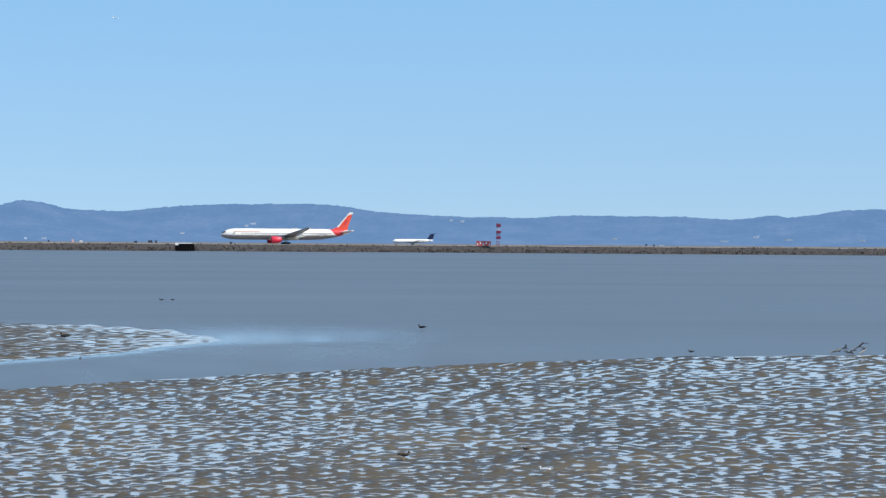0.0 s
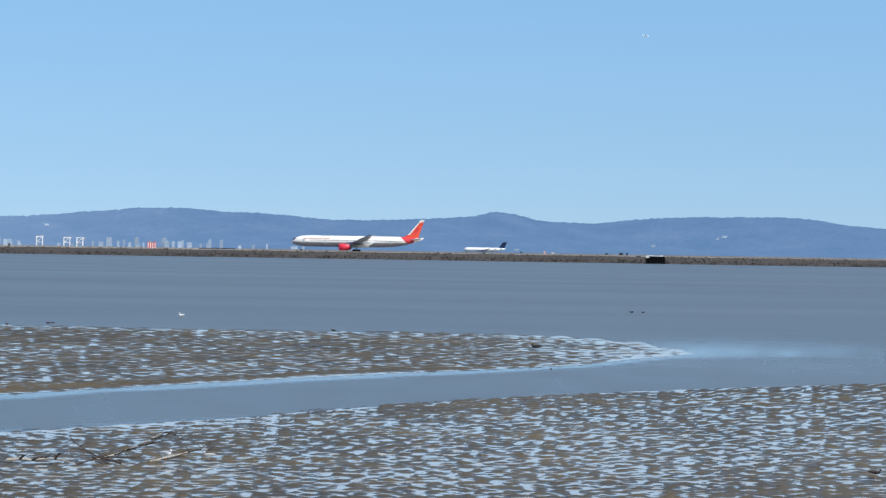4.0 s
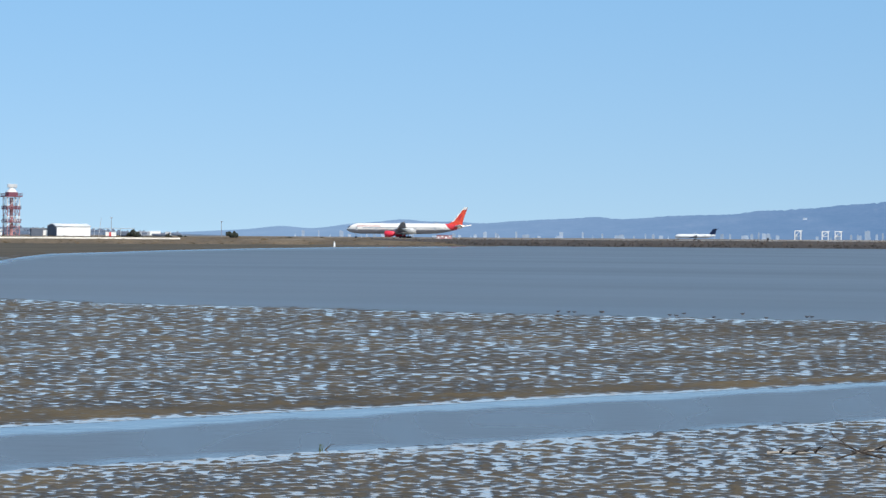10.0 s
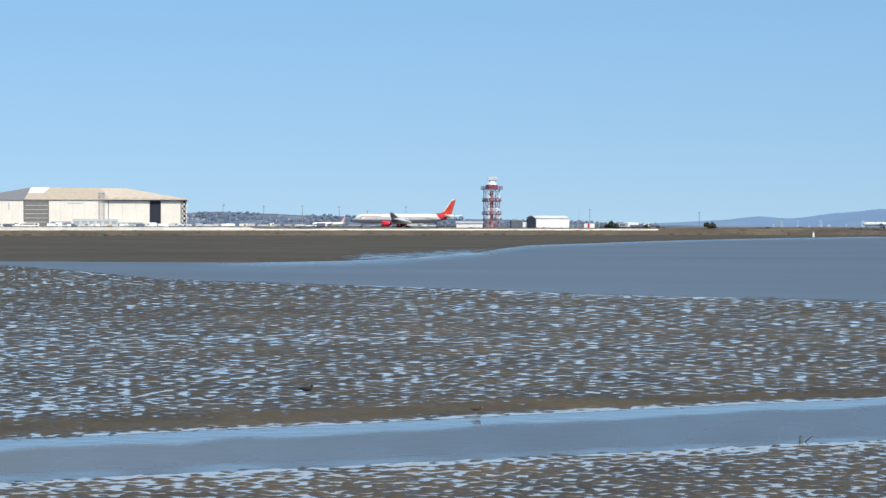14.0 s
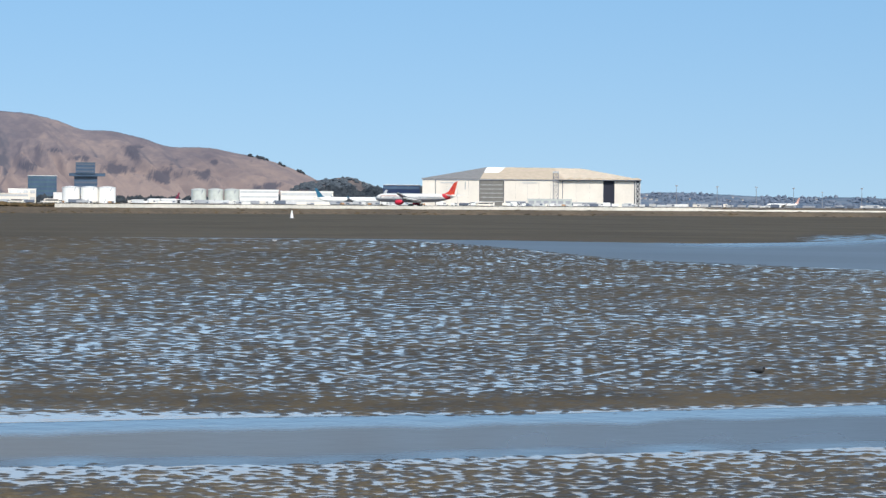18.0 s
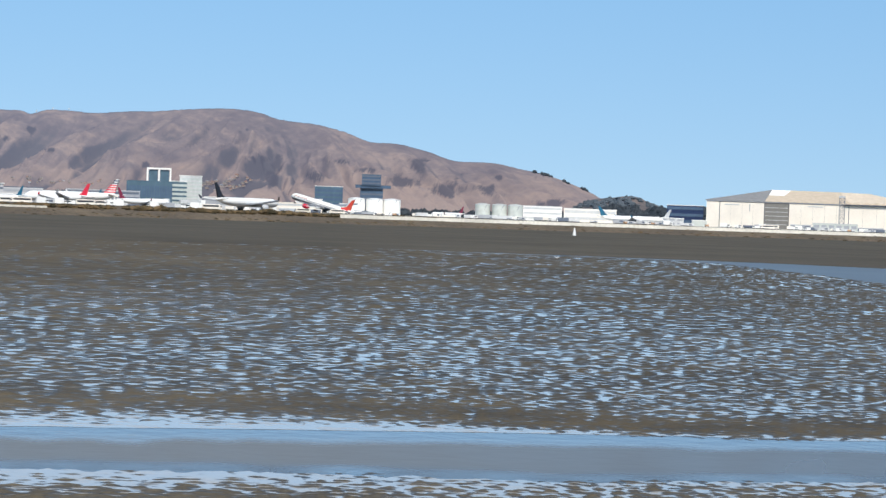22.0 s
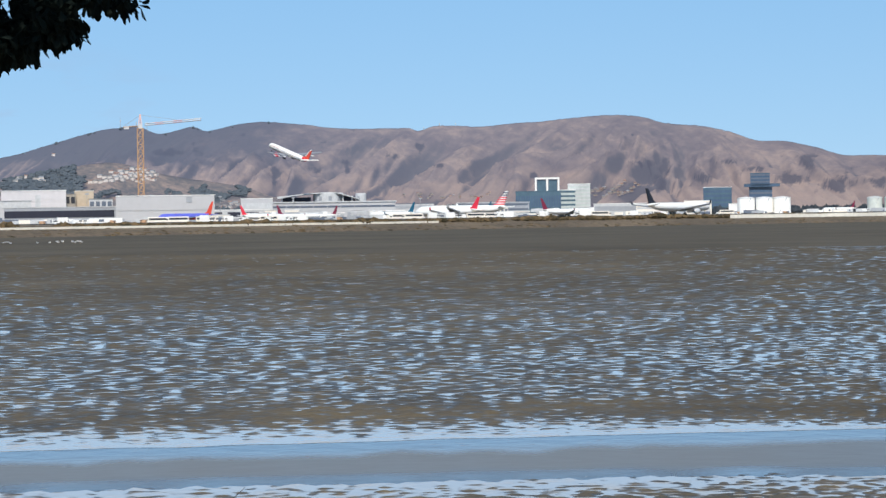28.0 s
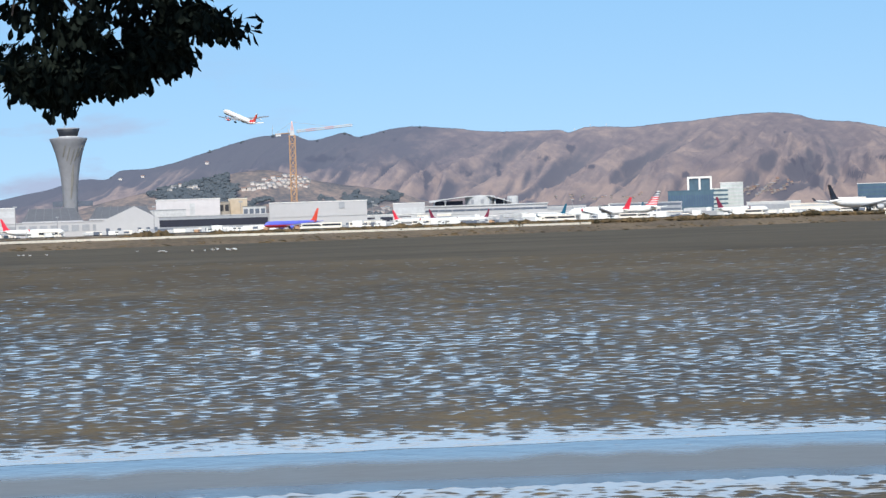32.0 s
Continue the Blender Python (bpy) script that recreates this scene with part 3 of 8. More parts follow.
def mud_flat(name, az0, az1, step, inner, outer, rows, wetness, material, label, height=0.04, rag=1.0, size=0.42):
    """A mud flat between two edges; where its ripples dip below the tide, the water stands in them."""
    azs = np.arange(az0, az1 + step / 2, step)
    r0 = np.array([inner(a) for a in azs])
    r1 = np.array([outer(a) for a in azs])
    w0, w1 = np.radians(azs) * r0, np.radians(azs) * r1
    r0 = r0 + rag * (1.0 * relief(w0, w0 * 0, 9.0, 6) + 0.4 * relief(w0, w0 * 0, 2.0, 7))
    r1 = r1 + rag * np.minimum(r1 * 0.012, 3.0) * (1.2 * relief(w1, w1 * 0, 16.0, 8) + 0.8 * relief(w1, w1 * 0, 4.0, 9))
    # rows stand closer together near the shore, where the ripples are seen best
    k = np.linspace(0, 1, rows + 1)[None, :]
    r = 1 / (1 / r0[:, None] + (1 / r1 - 1 / r0)[:, None] * k)
    x, y = r * np.sin(np.radians(azs))[:, None], r * np.cos(np.radians(azs))[:, None]
    d0, d1 = r - r0[:, None], r1[:, None] - r
    a2 = np.repeat(azs[:, None], rows + 1, 1)
    z = height * (ripples(x, y, size) - wetness(a2, r, d0, d1))
    z -= 0.05 * np.exp(-d0 / 1.1) + 0.05 * np.exp(-d0 / 0.2) + 0.016 * np.exp(-d1 / (0.6 + 0.006 * r)) + 0.03 * np.exp(-d1 / 0.2)
    z = np.maximum(z, -0.2)
    n = len(azs)
    co = np.stack((x, y, z), -1).reshape(-1, 3).astype(np.float32)
    i, j = np.meshgrid(np.arange(n - 1), np.arange(rows), indexing="ij")
    p = (i * (rows + 1) + j).ravel()
    quads = np.stack((p, p + rows + 1, p + rows + 2, p + 1), -1).ravel().astype(np.int32)
    me = bpy.data.meshes.new(name)
    me.vertices.add(len(co))
    me.vertices.foreach_set("co", co.ravel())
    nf = len(quads) // 4
    me.loops.add(nf * 4)
    me.loops.foreach_set("vertex_index", quads)
    me.polygons.add(nf)
    me.polygons.foreach_set("loop_start", np.arange(0, nf * 4, 4, dtype=np.int32))
    me.polygons.foreach_set("use_smooth", np.ones(nf, dtype=bool))
    me.update(calc_edges=True)
    if me.polygons[0].normal.z < 0:
        me.flip_normals()
    me.materials.append(material)
    return tagged(new(name, me), label, "mud flat", kind="structure")


def wet_near(a, r, d0, d1):
    k = np.clip((-a - 40) / 8, 0, 1)
    west = (1 - k) * 0.25 * np.exp(-d1 / 2.5) + k * (0.48 * np.exp(-(d1 / 4.3) ** 4) + 0.4 * np.exp(-(d1 / 1.2) ** 2) - 0.30 * np.exp(-((d1 - 6.2) / 1.6) ** 2)) - 0.24 - 0.12 * k
    return np.where(a < -2, west, -0.3 * np.exp(-d1 / 4) - 0.24)


def wet_bar(a, r, d0, d1):
    k = np.clip((-a - 20) / 15, 0, 1)
    k2 = np.clip((-a - 40) / 10, 0, 1)
    far = np.clip((-a - 36) / 16, 0, 1)
    w = -(0.55 - 0.32 * k2) * np.clip((2 - a) / 8, 0, 1) * np.exp(-((d0 - 4.0 - 5.0 * k2) / (1.8 + 1.6 * k)) ** 2) + (1 - k2) * 0.55 * np.exp(-(d0 / 2.0) ** 2) + k2 * (0.50 * np.exp(-(d0 / 1.3) ** 2) + 0.35 * np.exp(-(d0 / 6.2) ** 4))
    return w + 0.5 * np.clip((a + 47) / 5, 0, 1) * (1 - 0.65 * np.clip((-a - 29) / 6, 0, 1)) * np.exp(-d1 / (5 + 8 * k)) - 0.20 - 0.07 * np.clip((a + 38) / 8, 0, 1) * np.clip((1 - a) / 3, 0, 1) - (0.12 + 0.11 * k) * np.clip((r - 85) / 90, 0, 1) - far * (0.05 + 0.43 * np.clip((r - 120) / 180, 0, 1)) + 0.35 * np.clip((a - 0.5) / 4, 0, 1)


def wet_shelf(a, r, d0, d1):
    return -2.5 + 2.5 * np.exp(-(d0 / 130) ** 4) * np.clip(1.6 - np.abs(a + 28.3) / 1.9, 0, 1) + 0.7 * relief(a * 6, r * 0.25, 1.6, 3)


mud_flat("mud_flat_near", -67, 21, 0.055, lambda a: 38.0, lambda a: curve(a, NEAR_EDGE), 300, wet_near, M_MUD, "brown rippled tidal mud with sky-blue puddles", size=0.34)
mud_flat("mud_flat_bar", -67, 5.2, 0.05, lambda a: curve(a, BAR_NEAR), lambda a: curve(a, BAR_FAR), 440, wet_bar, M_MUD, "brown rippled mud bar full of shallow puddles", size=0.34)
mud_flat("mud_shelf_far", -68, -16, 0.10, lambda a: curve(a, SHELF_NEAR), lambda a: shore(a) + 6, 160, wet_shelf, M_SHELF, "smooth grey-brown drained mud below the bank")


def still_sheet(name, az0, az1, inner, outer, near, far, z, label, material=None):
    """Calm water between the ripples and along the margins."""
    bm = B()
    prev = None
    n = int((az1 - az0) / 0.2)
    for i in range(n + 1):
        a = az0 + i * 0.2
        e, o = inner(a), outer(a)
        w = radians(a) * e
        lo = bm.verts.new(polar(a, e - near(a) * (1 + 0.35 * noise.noise((w * 0.09, 1, 0)) + 0.25 * noise.noise((w * 0.6, 2, 0))), z))
        w = radians(a) * o
        hi = bm.verts.new(polar(a, o + far(a), z))
        if prev:
            bm.faces.new((prev[0], lo, hi, prev[1]))
        prev = (lo, hi)
    bmesh.ops.recalc_face_normals(bm, faces=bm.faces)
    bmesh.ops.reverse_faces(bm, faces=[f for f in bm.faces if f.normal.z < 0])
    return tagged(part(name, bm, material or M_FILM), label, "water", kind="structure")


def fringe(a):
    return 4.0 * noise.noise((a * 2.3, 7, 0)) + 3.0 * noise.noise((a * 9, 8, 0)) - (3.6 if a > -20 else 3.4 if a > -30 else 5.0)


still_sheet("water_still_bar", -68, 5.1, lambda a: curve(a, BAR_NEAR), lambda a: curve(a, BAR_FAR), lambda a: -1.3, fringe, 0.004, "calm bright water lying in and around the mud bar")
still_sheet("water_still_near", -68, 21, lambda a: 37.0, lambda a: curve(a, NEAR_EDGE), lambda a: 0.0, lambda a: 0.15 * fringe(a) - 0.2, 0.004, "calm bright water lying among the near mud ripples")


# ---- hills ----
EAST = ((-24, 0.02), (-21.6, 0.135), (-20.8, 0.21), (-20.1, 0.17), (-19.4, 0.255), (-18.8, 0.31), (-18.15, 0.375), (-17.5, 0.33), (-17.05, 0.335), (-16.3, 0.30), (-15.7, 0.35), (-14.8, 0.40), (-14.1, 0.44), (-13.8, 0.455), (-13.4, 0.415), (-12.7, 0.445), (-12.3, 0.485), (-11.6, 0.51), (-10.9, 0.53), (-10.5, 0.58), (-9.85, 0.63), (-9.2, 0.67), (-7.7, 0.81), (-6.4, 0.86), (-5.4, 0.79), (-4.5, 0.77), (-2.9, 0.65), (-0.8, 0.72), (0.05, 0.78), (0.5, 0.875), (0.95, 0.85), (1.4, 0.72), (2.25, 0.67), (3.1, 0.69), (3.7, 0.77), (5, 0.83), (6.4, 0.85), (7.4, 0.82), (8.2, 0.70), (9.4, 0.62), (11.7, 0.58), (12.4, 0.63), (14.9, 0.62), (16.2, 0.57), (16.9, 0.66), (17.4, 0.63), (18.6, 0.78), (21, 0.80), (26, 0.7), (40, 0.6))
BRUNO = ((-85, 0.4), (-75, 0.5), (-68, 0.55), (-65.7, 0.78), (-65, 0.91), (-64.5, 1.0), (-63.9, 1.17), (-63.6, 1.21), (-63.2, 1.2), (-62.9, 1.37), (-62.3, 1.40), (-61.9, 1.47), (-61.4, 1.61), (-60.8, 1.79), (-60, 2.0), (-59.6, 2.055), (-59.15, 2.07), (-58.8, 1.93), (-58.6, 1.925), (-58.1, 2.04), (-57.95, 2.055), (-57.7, 1.965), (-57.5, 1.99), (-57, 2.10), (-56.5, 2.15), (-56, 2.12), (-55.4, 2.07), (-55.15, 2.02), (-54.5, 1.975), (-53.5, 1.97), (-53.25, 1.98), (-53, 1.91), (-52.7, 2.0), (-52.3, 2.01), (-51.7, 1.98), (-51.05, 2.03), (-50.4, 2.07), (-49.7, 2.13), (-49, 2.185), (-48.4, 2.17), (-48, 2.12), (-47.75, 2.03), (-47.5, 1.98), (-46.8, 1.91), (-46.2, 1.78), (-45.6, 1.58), (-45, 1.55), (-44.3, 1.4), (-43.95, 1.285), (-43.6, 1.215), (-42.8, 1.2), (-42.3, 1.1), (-41.85, 1.025), (-41.3, 0.865), (-40.7, 0.63), (-40.3, 0.42), (-39.5, 0.2), (-38, 0.05), (-36, 0.0))
HUMP = ((-41.4, 0.1), (-40.8, 0.44), (-40.3, 0.54), (-39.75, 0.575), (-39.4, 0.46), (-38.8, 0.25), (-38.3, 0.0))
KNOLL = ((-66, 0.05), (-64.2, 0.45), (-63.3, 0.68), (-61.8, 1.0), (-60.6, 1.23), (-59.6, 1.28), (-58.6, 1.02), (-57, 0.75), (-56, 0.45), (-54, 0.3), (-50, 0.15), (-49, 0.0))
FOOT = ((-36, 0.0), (-34, 0.20), (-33, 0.30), (-31.5, 0.26), (-30.2, 0.21), (-28.5, 0.22), (-27.5, 0.16), (-26, 0.13), (-24, 0.05), (-22, 0.0))


# thickets on the mountain: bearing, height in degrees, half width and half height
COPSES = ((-47.62, 1.0, 0.16, 0.30), (-48.05, 1.12, 0.35, 0.08), (-47.75, 0.7, 0.25, 0.22), (-53.0, 1.57, 0.11, 0.12), (-53.6, 1.35, 0.35, 0.05), (-55.3, 1.08, 0.24, 0.08), (-56.2, 0.95, 0.14, 0.24), (-54.6, 1.1, 0.1, 0.14), (-52.55, 1.15, 0.16, 0.06), (-44.5, 1.1, 0.28, 0.22), (-44.85, 0.72, 0.40, 0.16), (-43.85, 0.6, 0.42, 0.20), (-43.0, 0.62, 0.24, 0.13), (-42.75, 0.9, 0.16, 0.08), (-46.75, 0.78, 0.26, 0.13), (-46.3, 1.12, 0.30, 0.05), (-41.55, 0.34, 0.45, 0.12), (-50.5, 0.9, 0.10, 0.07), (-48.3, 1.75, 0.05, 0.04), (-58.4, 1.5, 0.5, 0.10), (-45.6, 0.95, 0.4, 0.06))

# broad darker stretches of the slope, alike
DARK_STRETCHES = ((-48.2, 1.55, 1.0, 0.5), (-50.0, 1.5, 0.7, 0.13), (-46.8, 1.45, 0.8, 0.2), (-54.3, 1.6, 0.8, 0.3), (-51.9, 1.2, 0.5, 0.12), (-44.4, 0.95, 0.6, 0.25))


def slope(a, k, top, folds, fold, seed):
    """Height of a hillside a share k up from its foot, and how far into a hollow it lies."""
    # west of the dome the spurs run down to the west, east of it to the east
    east = min(1.0, max(0.0, (a + 48.1) / 1.3))
    f = 0.0
    for share, slant, sd in ((1 - east, 2.7, seed), (east, -1.9, seed + 31)):
        if share:
            lean = a * fold - slant * k + 0.4 * noise.noise((a * 0.5, k * 2, sd))
            f += share * (0.6 - abs(noise.noise((lean, k * 0.8, sd))) * 2.2 + 0.50 * (0.5 - abs(noise.noise((lean * 2.7, k * 2.2, sd + 5))) * 2) + 0.19 * (0.4 - abs(noise.noise((lean * 7, k * 6, sd + 7))) * 2) + 0.06 * (0.3 - abs(noise.noise((lean * 17, k * 12, sd + 9))) * 2))
    env = min(1.0, k * 3.0) * min(1.0, (1.0 - k) * 2.0)
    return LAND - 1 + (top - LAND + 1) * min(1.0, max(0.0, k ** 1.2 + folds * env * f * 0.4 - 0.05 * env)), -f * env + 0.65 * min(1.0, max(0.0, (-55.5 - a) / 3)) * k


def hill(name, ridge, d0, d1, step, rows, material, label, rough=0.08, folds=0.25, fold=0.6, seed=0.0, brushy=False):
    """A range of hills whose crest, seen over the bay, stands at the given heights in degrees; its slope falls towards the bay in spurs."""
    a0, a1 = ridge[0][0], ridge[-1][0]
    n = int((a1 - a0) / step)
    bm = B()
    gully_shade, heath, copse = (bm.verts.layers.float.new(v) for v in ("gully_shade", "heath", "copse"))
    grid = []
    for i in range(n + 1):
        a = a0 + i * step
        h = arc(a, ridge)
        h *= 1 + rough * 0.25 * noise.noise((a * 1.7, seed, 0)) + rough * 0.15 * noise.noise((a * 9, seed, 1)) + rough * 0.12 * noise.noise((a * 26, seed, 1)) + rough * 0.08 * noise.noise((a * 70, seed, 1))
        top = EYE + d1 * math.tan(radians(h))
        col = []
        for j in range(rows + 1):
            k = j / rows
            p = Vector(polar(a, d0 + (d1 - d0) * k))
            z, g = slope(a, k, top, folds, fold, seed)
            v = bm.verts.new((p.x, p.y, z))
            # shade put into the colour: spur sides falling to the right get darker
            v[gully_shade] = g + (1.9 * (slope(a + 0.05, k, top, folds, fold, seed)[1] - slope(a - 0.05, k, top, folds, fold, seed)[1]) if brushy else 0.0)
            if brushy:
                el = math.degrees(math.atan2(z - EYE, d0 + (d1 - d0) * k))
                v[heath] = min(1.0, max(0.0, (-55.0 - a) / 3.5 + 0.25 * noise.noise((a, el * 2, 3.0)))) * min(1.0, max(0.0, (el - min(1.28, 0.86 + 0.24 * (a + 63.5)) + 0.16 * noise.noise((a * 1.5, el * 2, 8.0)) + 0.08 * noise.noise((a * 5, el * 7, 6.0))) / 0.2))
                v[gully_shade] += 0.26 * max(math.exp(-((a - ca - 1.2 * (el - ce)) / cw) ** 2 - ((el - ce) / ch) ** 2) for ca, ce, cw, ch in DARK_STRETCHES)
                ragged = 0.55 * noise.noise((a * 3.1, el * 5, 1.0)) + 0.5 * noise.noise((a * 7.5, el * 11, 2.0)) + 0.3 * noise.noise((a * 17, el * 24, 4.0))
                v[copse] = 0.85 * max(math.exp(-((a - ca) / cw) ** 2 - ((el - ce) / ch) ** 2) for ca, ce, cw, ch in COPSES) + ragged * 0.75 - 0.1
            col.append(v)
        p = Vector(polar(a, d1 + 40))
        col.append(bm.verts.new((p.x, p.y, LAND - 2)))
        grid.append(col)
    for a, b in zip(grid, grid[1:]):
        for j in range(rows + 1):
            bm.faces.new((a[j], a[j + 1], b[j + 1], b[j]))
    bmesh.ops.recalc_face_normals(bm, faces=bm.faces)
    smooth(bm)
    return tagged(part(name, bm, material), label, "hills", kind="structure")


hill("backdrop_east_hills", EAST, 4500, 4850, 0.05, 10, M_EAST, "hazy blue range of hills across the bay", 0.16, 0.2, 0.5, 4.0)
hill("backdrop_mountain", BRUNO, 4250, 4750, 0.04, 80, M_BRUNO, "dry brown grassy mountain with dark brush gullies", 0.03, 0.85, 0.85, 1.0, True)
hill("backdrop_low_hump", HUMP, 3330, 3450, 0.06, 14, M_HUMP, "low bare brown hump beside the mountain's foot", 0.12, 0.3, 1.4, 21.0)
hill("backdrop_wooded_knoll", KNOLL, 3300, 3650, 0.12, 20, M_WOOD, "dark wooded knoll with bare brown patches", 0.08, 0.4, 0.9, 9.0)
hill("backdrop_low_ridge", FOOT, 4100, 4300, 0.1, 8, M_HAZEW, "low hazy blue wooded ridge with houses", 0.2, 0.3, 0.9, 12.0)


# ---- runway, dike and bank ----
def build_runway():
    for name, y, w in (("runway_near", 1462, 60), ("runway_far", 1700, 60)):
        bm = B()
        box(bm, (-700, y, LAND - 0.2), (3200, w, 0.5))
        tagged(part(name, bm, M_ASPH), "grey asphalt runway", "runway", kind="structure")
    bm = B()
    box(bm, (-300, 2250, LAND - 0.22), (200, 200, 0.5))
    for az, d, w, dep in ((-43, 2350, 900, 500), (-54, 2200, 900, 500), (-60, 2000, 700, 400)):
        p = polar(az, d)
        box(bm, (p[0], p[1], LAND - 0.2), (w, dep, 0.5 + 0.02 * (az + 43)), radians(-az))
    tagged(part("pavement_apron", bm, M_CONC), "pale concrete aircraft apron", "apron", kind="structure")


build_runway()


def build_dike():
    bm = B()
    rnd = random.Random(5)
    top, foot = [], []
    n = 150
    for i in range(n + 1):
        x = -480 + i * 10
        top.append((bm.verts.new((x, 1408, 3.75 + 0.25 * noise.noise((x * 0.05, 0, 0)))), bm.verts.new((x, 1452, LAND + 0.1))))
        foot.append(bm.verts.new((x, 1396 + rnd.uniform(-0.6, 0.6), -0.5)))
    for i in range(n):
        bm.faces.new((foot[i], foot[i + 1], top[i + 1][0], top[i][0]))
        bm.faces.new((top[i][0], top[i + 1][0], top[i + 1][1], top[i][1])).material_index = 1
    dike = part("seawall_dike", bm, (M_DIKE, M_TRACK))
    tagged(dike, "dark rock-faced sea dike along the runway", "dike", kind="structure")
    for name, n, k0, k1, material, label in (("riprap_dry", 2600, 0.45, 1.0, M_ROCKS, "tumbled grey-brown armour rocks on the dike"), ("riprap_wet", 2800, 0.0, 0.5, M_ROCKW, "dark tide-stained armour rocks at the waterline")):
        verts, faces = [], []
        for i in range(n):
            x, k = rnd.uniform(-480, 1020), rnd.uniform(k0, k1)
            c = Vector((x, 1396.5 + 11.5 * k, -0.3 + 4.0 * k))
            s = rnd.uniform(0.35, 0.95)
            b0 = len(verts)
            R = Euler((rnd.random() * 6, rnd.random() * 6, rnd.random() * 6)).to_matrix()
            for sx, sy, sz in ((1, 0, 0), (-1, 0, 0), (0, 1, 0), (0, -1, 0), (0, 0, 1), (0, 0, -1)):
                verts.append(c + R @ Vector((sx * s * rnd.uniform(0.8, 1.4), sy * s, sz * s * 0.7)))
            for t in ((0, 2, 4), (2, 1, 4), (1, 3, 4), (3, 0, 4), (2, 0, 5), (1, 2, 5), (3, 1, 5), (0, 3, 5)):
                faces.append([b0 + v for v in t])
        me = bpy.data.meshes.new(name)
        me.from_pydata(verts, [], faces)
        me.materials.append(material)
        tagged(new(name, me), label, "rocks", kind="stuff")


def island_material(name, a, b):
    m = bpy.data.materials.new(name)
    m.use_nodes = True
    nt = m.node_tree
    geo = nt.nodes.new("ShaderNodeNewGeometry")
    nt.links.new(ramp_node(nt, geo.outputs["Random Per Island"], [(0.0, a), (1.0, b)]), nt.nodes["Principled BSDF"].inputs["Base Color"])
    nt.nodes["Principled BSDF"].inputs["Roughness"].default_value = 0.9
    nt.nodes["Principled BSDF"].inputs["Specular IOR Level"].default_value = 0.2
    return m


M_ROCKS = island_material("armour_rock", (0.075, 0.063, 0.056), (0.120, 0.098, 0.086))
M_ROCKW = island_material("wet_rock", (0.028, 0.025, 0.023), (0.058, 0.050, 0.045))
M_SCRUB = island_material("dry_scrub", (0.036, 0.030, 0.016), (0.15, 0.10, 0.05))
M_CLUMP = island_material("tree_clump", (0.022, 0.029, 0.037), (0.052, 0.060, 0.068))
# the haze of the distance is mixed into these two tree colours
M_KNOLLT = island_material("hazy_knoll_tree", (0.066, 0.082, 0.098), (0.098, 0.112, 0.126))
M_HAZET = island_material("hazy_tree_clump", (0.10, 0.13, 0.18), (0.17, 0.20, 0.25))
build_dike()


def clump_mesh(name, places, material, seed=0):
    """Many small ragged leaf clumps in one mesh: places of (x, y, z, width, height)."""
    rnd = random.Random(seed)
    verts, faces = [], []
    for x, y, z, w, h in places:
        b0 = len(verts)
        k = 7
        ph = rnd.random() * 6
        for lev, rad in ((0.0, 0.8), (0.4, 1.0), (0.75, 0.7)):
            for i in range(k):
                g = rad * rnd.uniform(0.7, 1.25) * w / 2
                verts.append((x + g * math.cos(ph + 6.283 * i / k), y + g * math.sin(ph + 6.283 * i / k), z + h * lev * rnd.uniform(0.85, 1.15)))
        verts.append((x, y, z + h * rnd.uniform(0.9, 1.1)))
        for lev in range(2):
            for i in range(k):
                a, b = b0 + lev * k + i, b0 + lev * k + (i + 1) % k
                faces.append((a, b, b + k, a + k))
        for i in range(k):
            faces.append((b0 + 2 * k + i, b0 + 2 * k + (i + 1) % k, b0 + 3 * k))
    me = bpy.data.meshes.new(name)
    me.from_pydata(verts, [], faces)
    me.materials.append(material)
    return new(name, me)


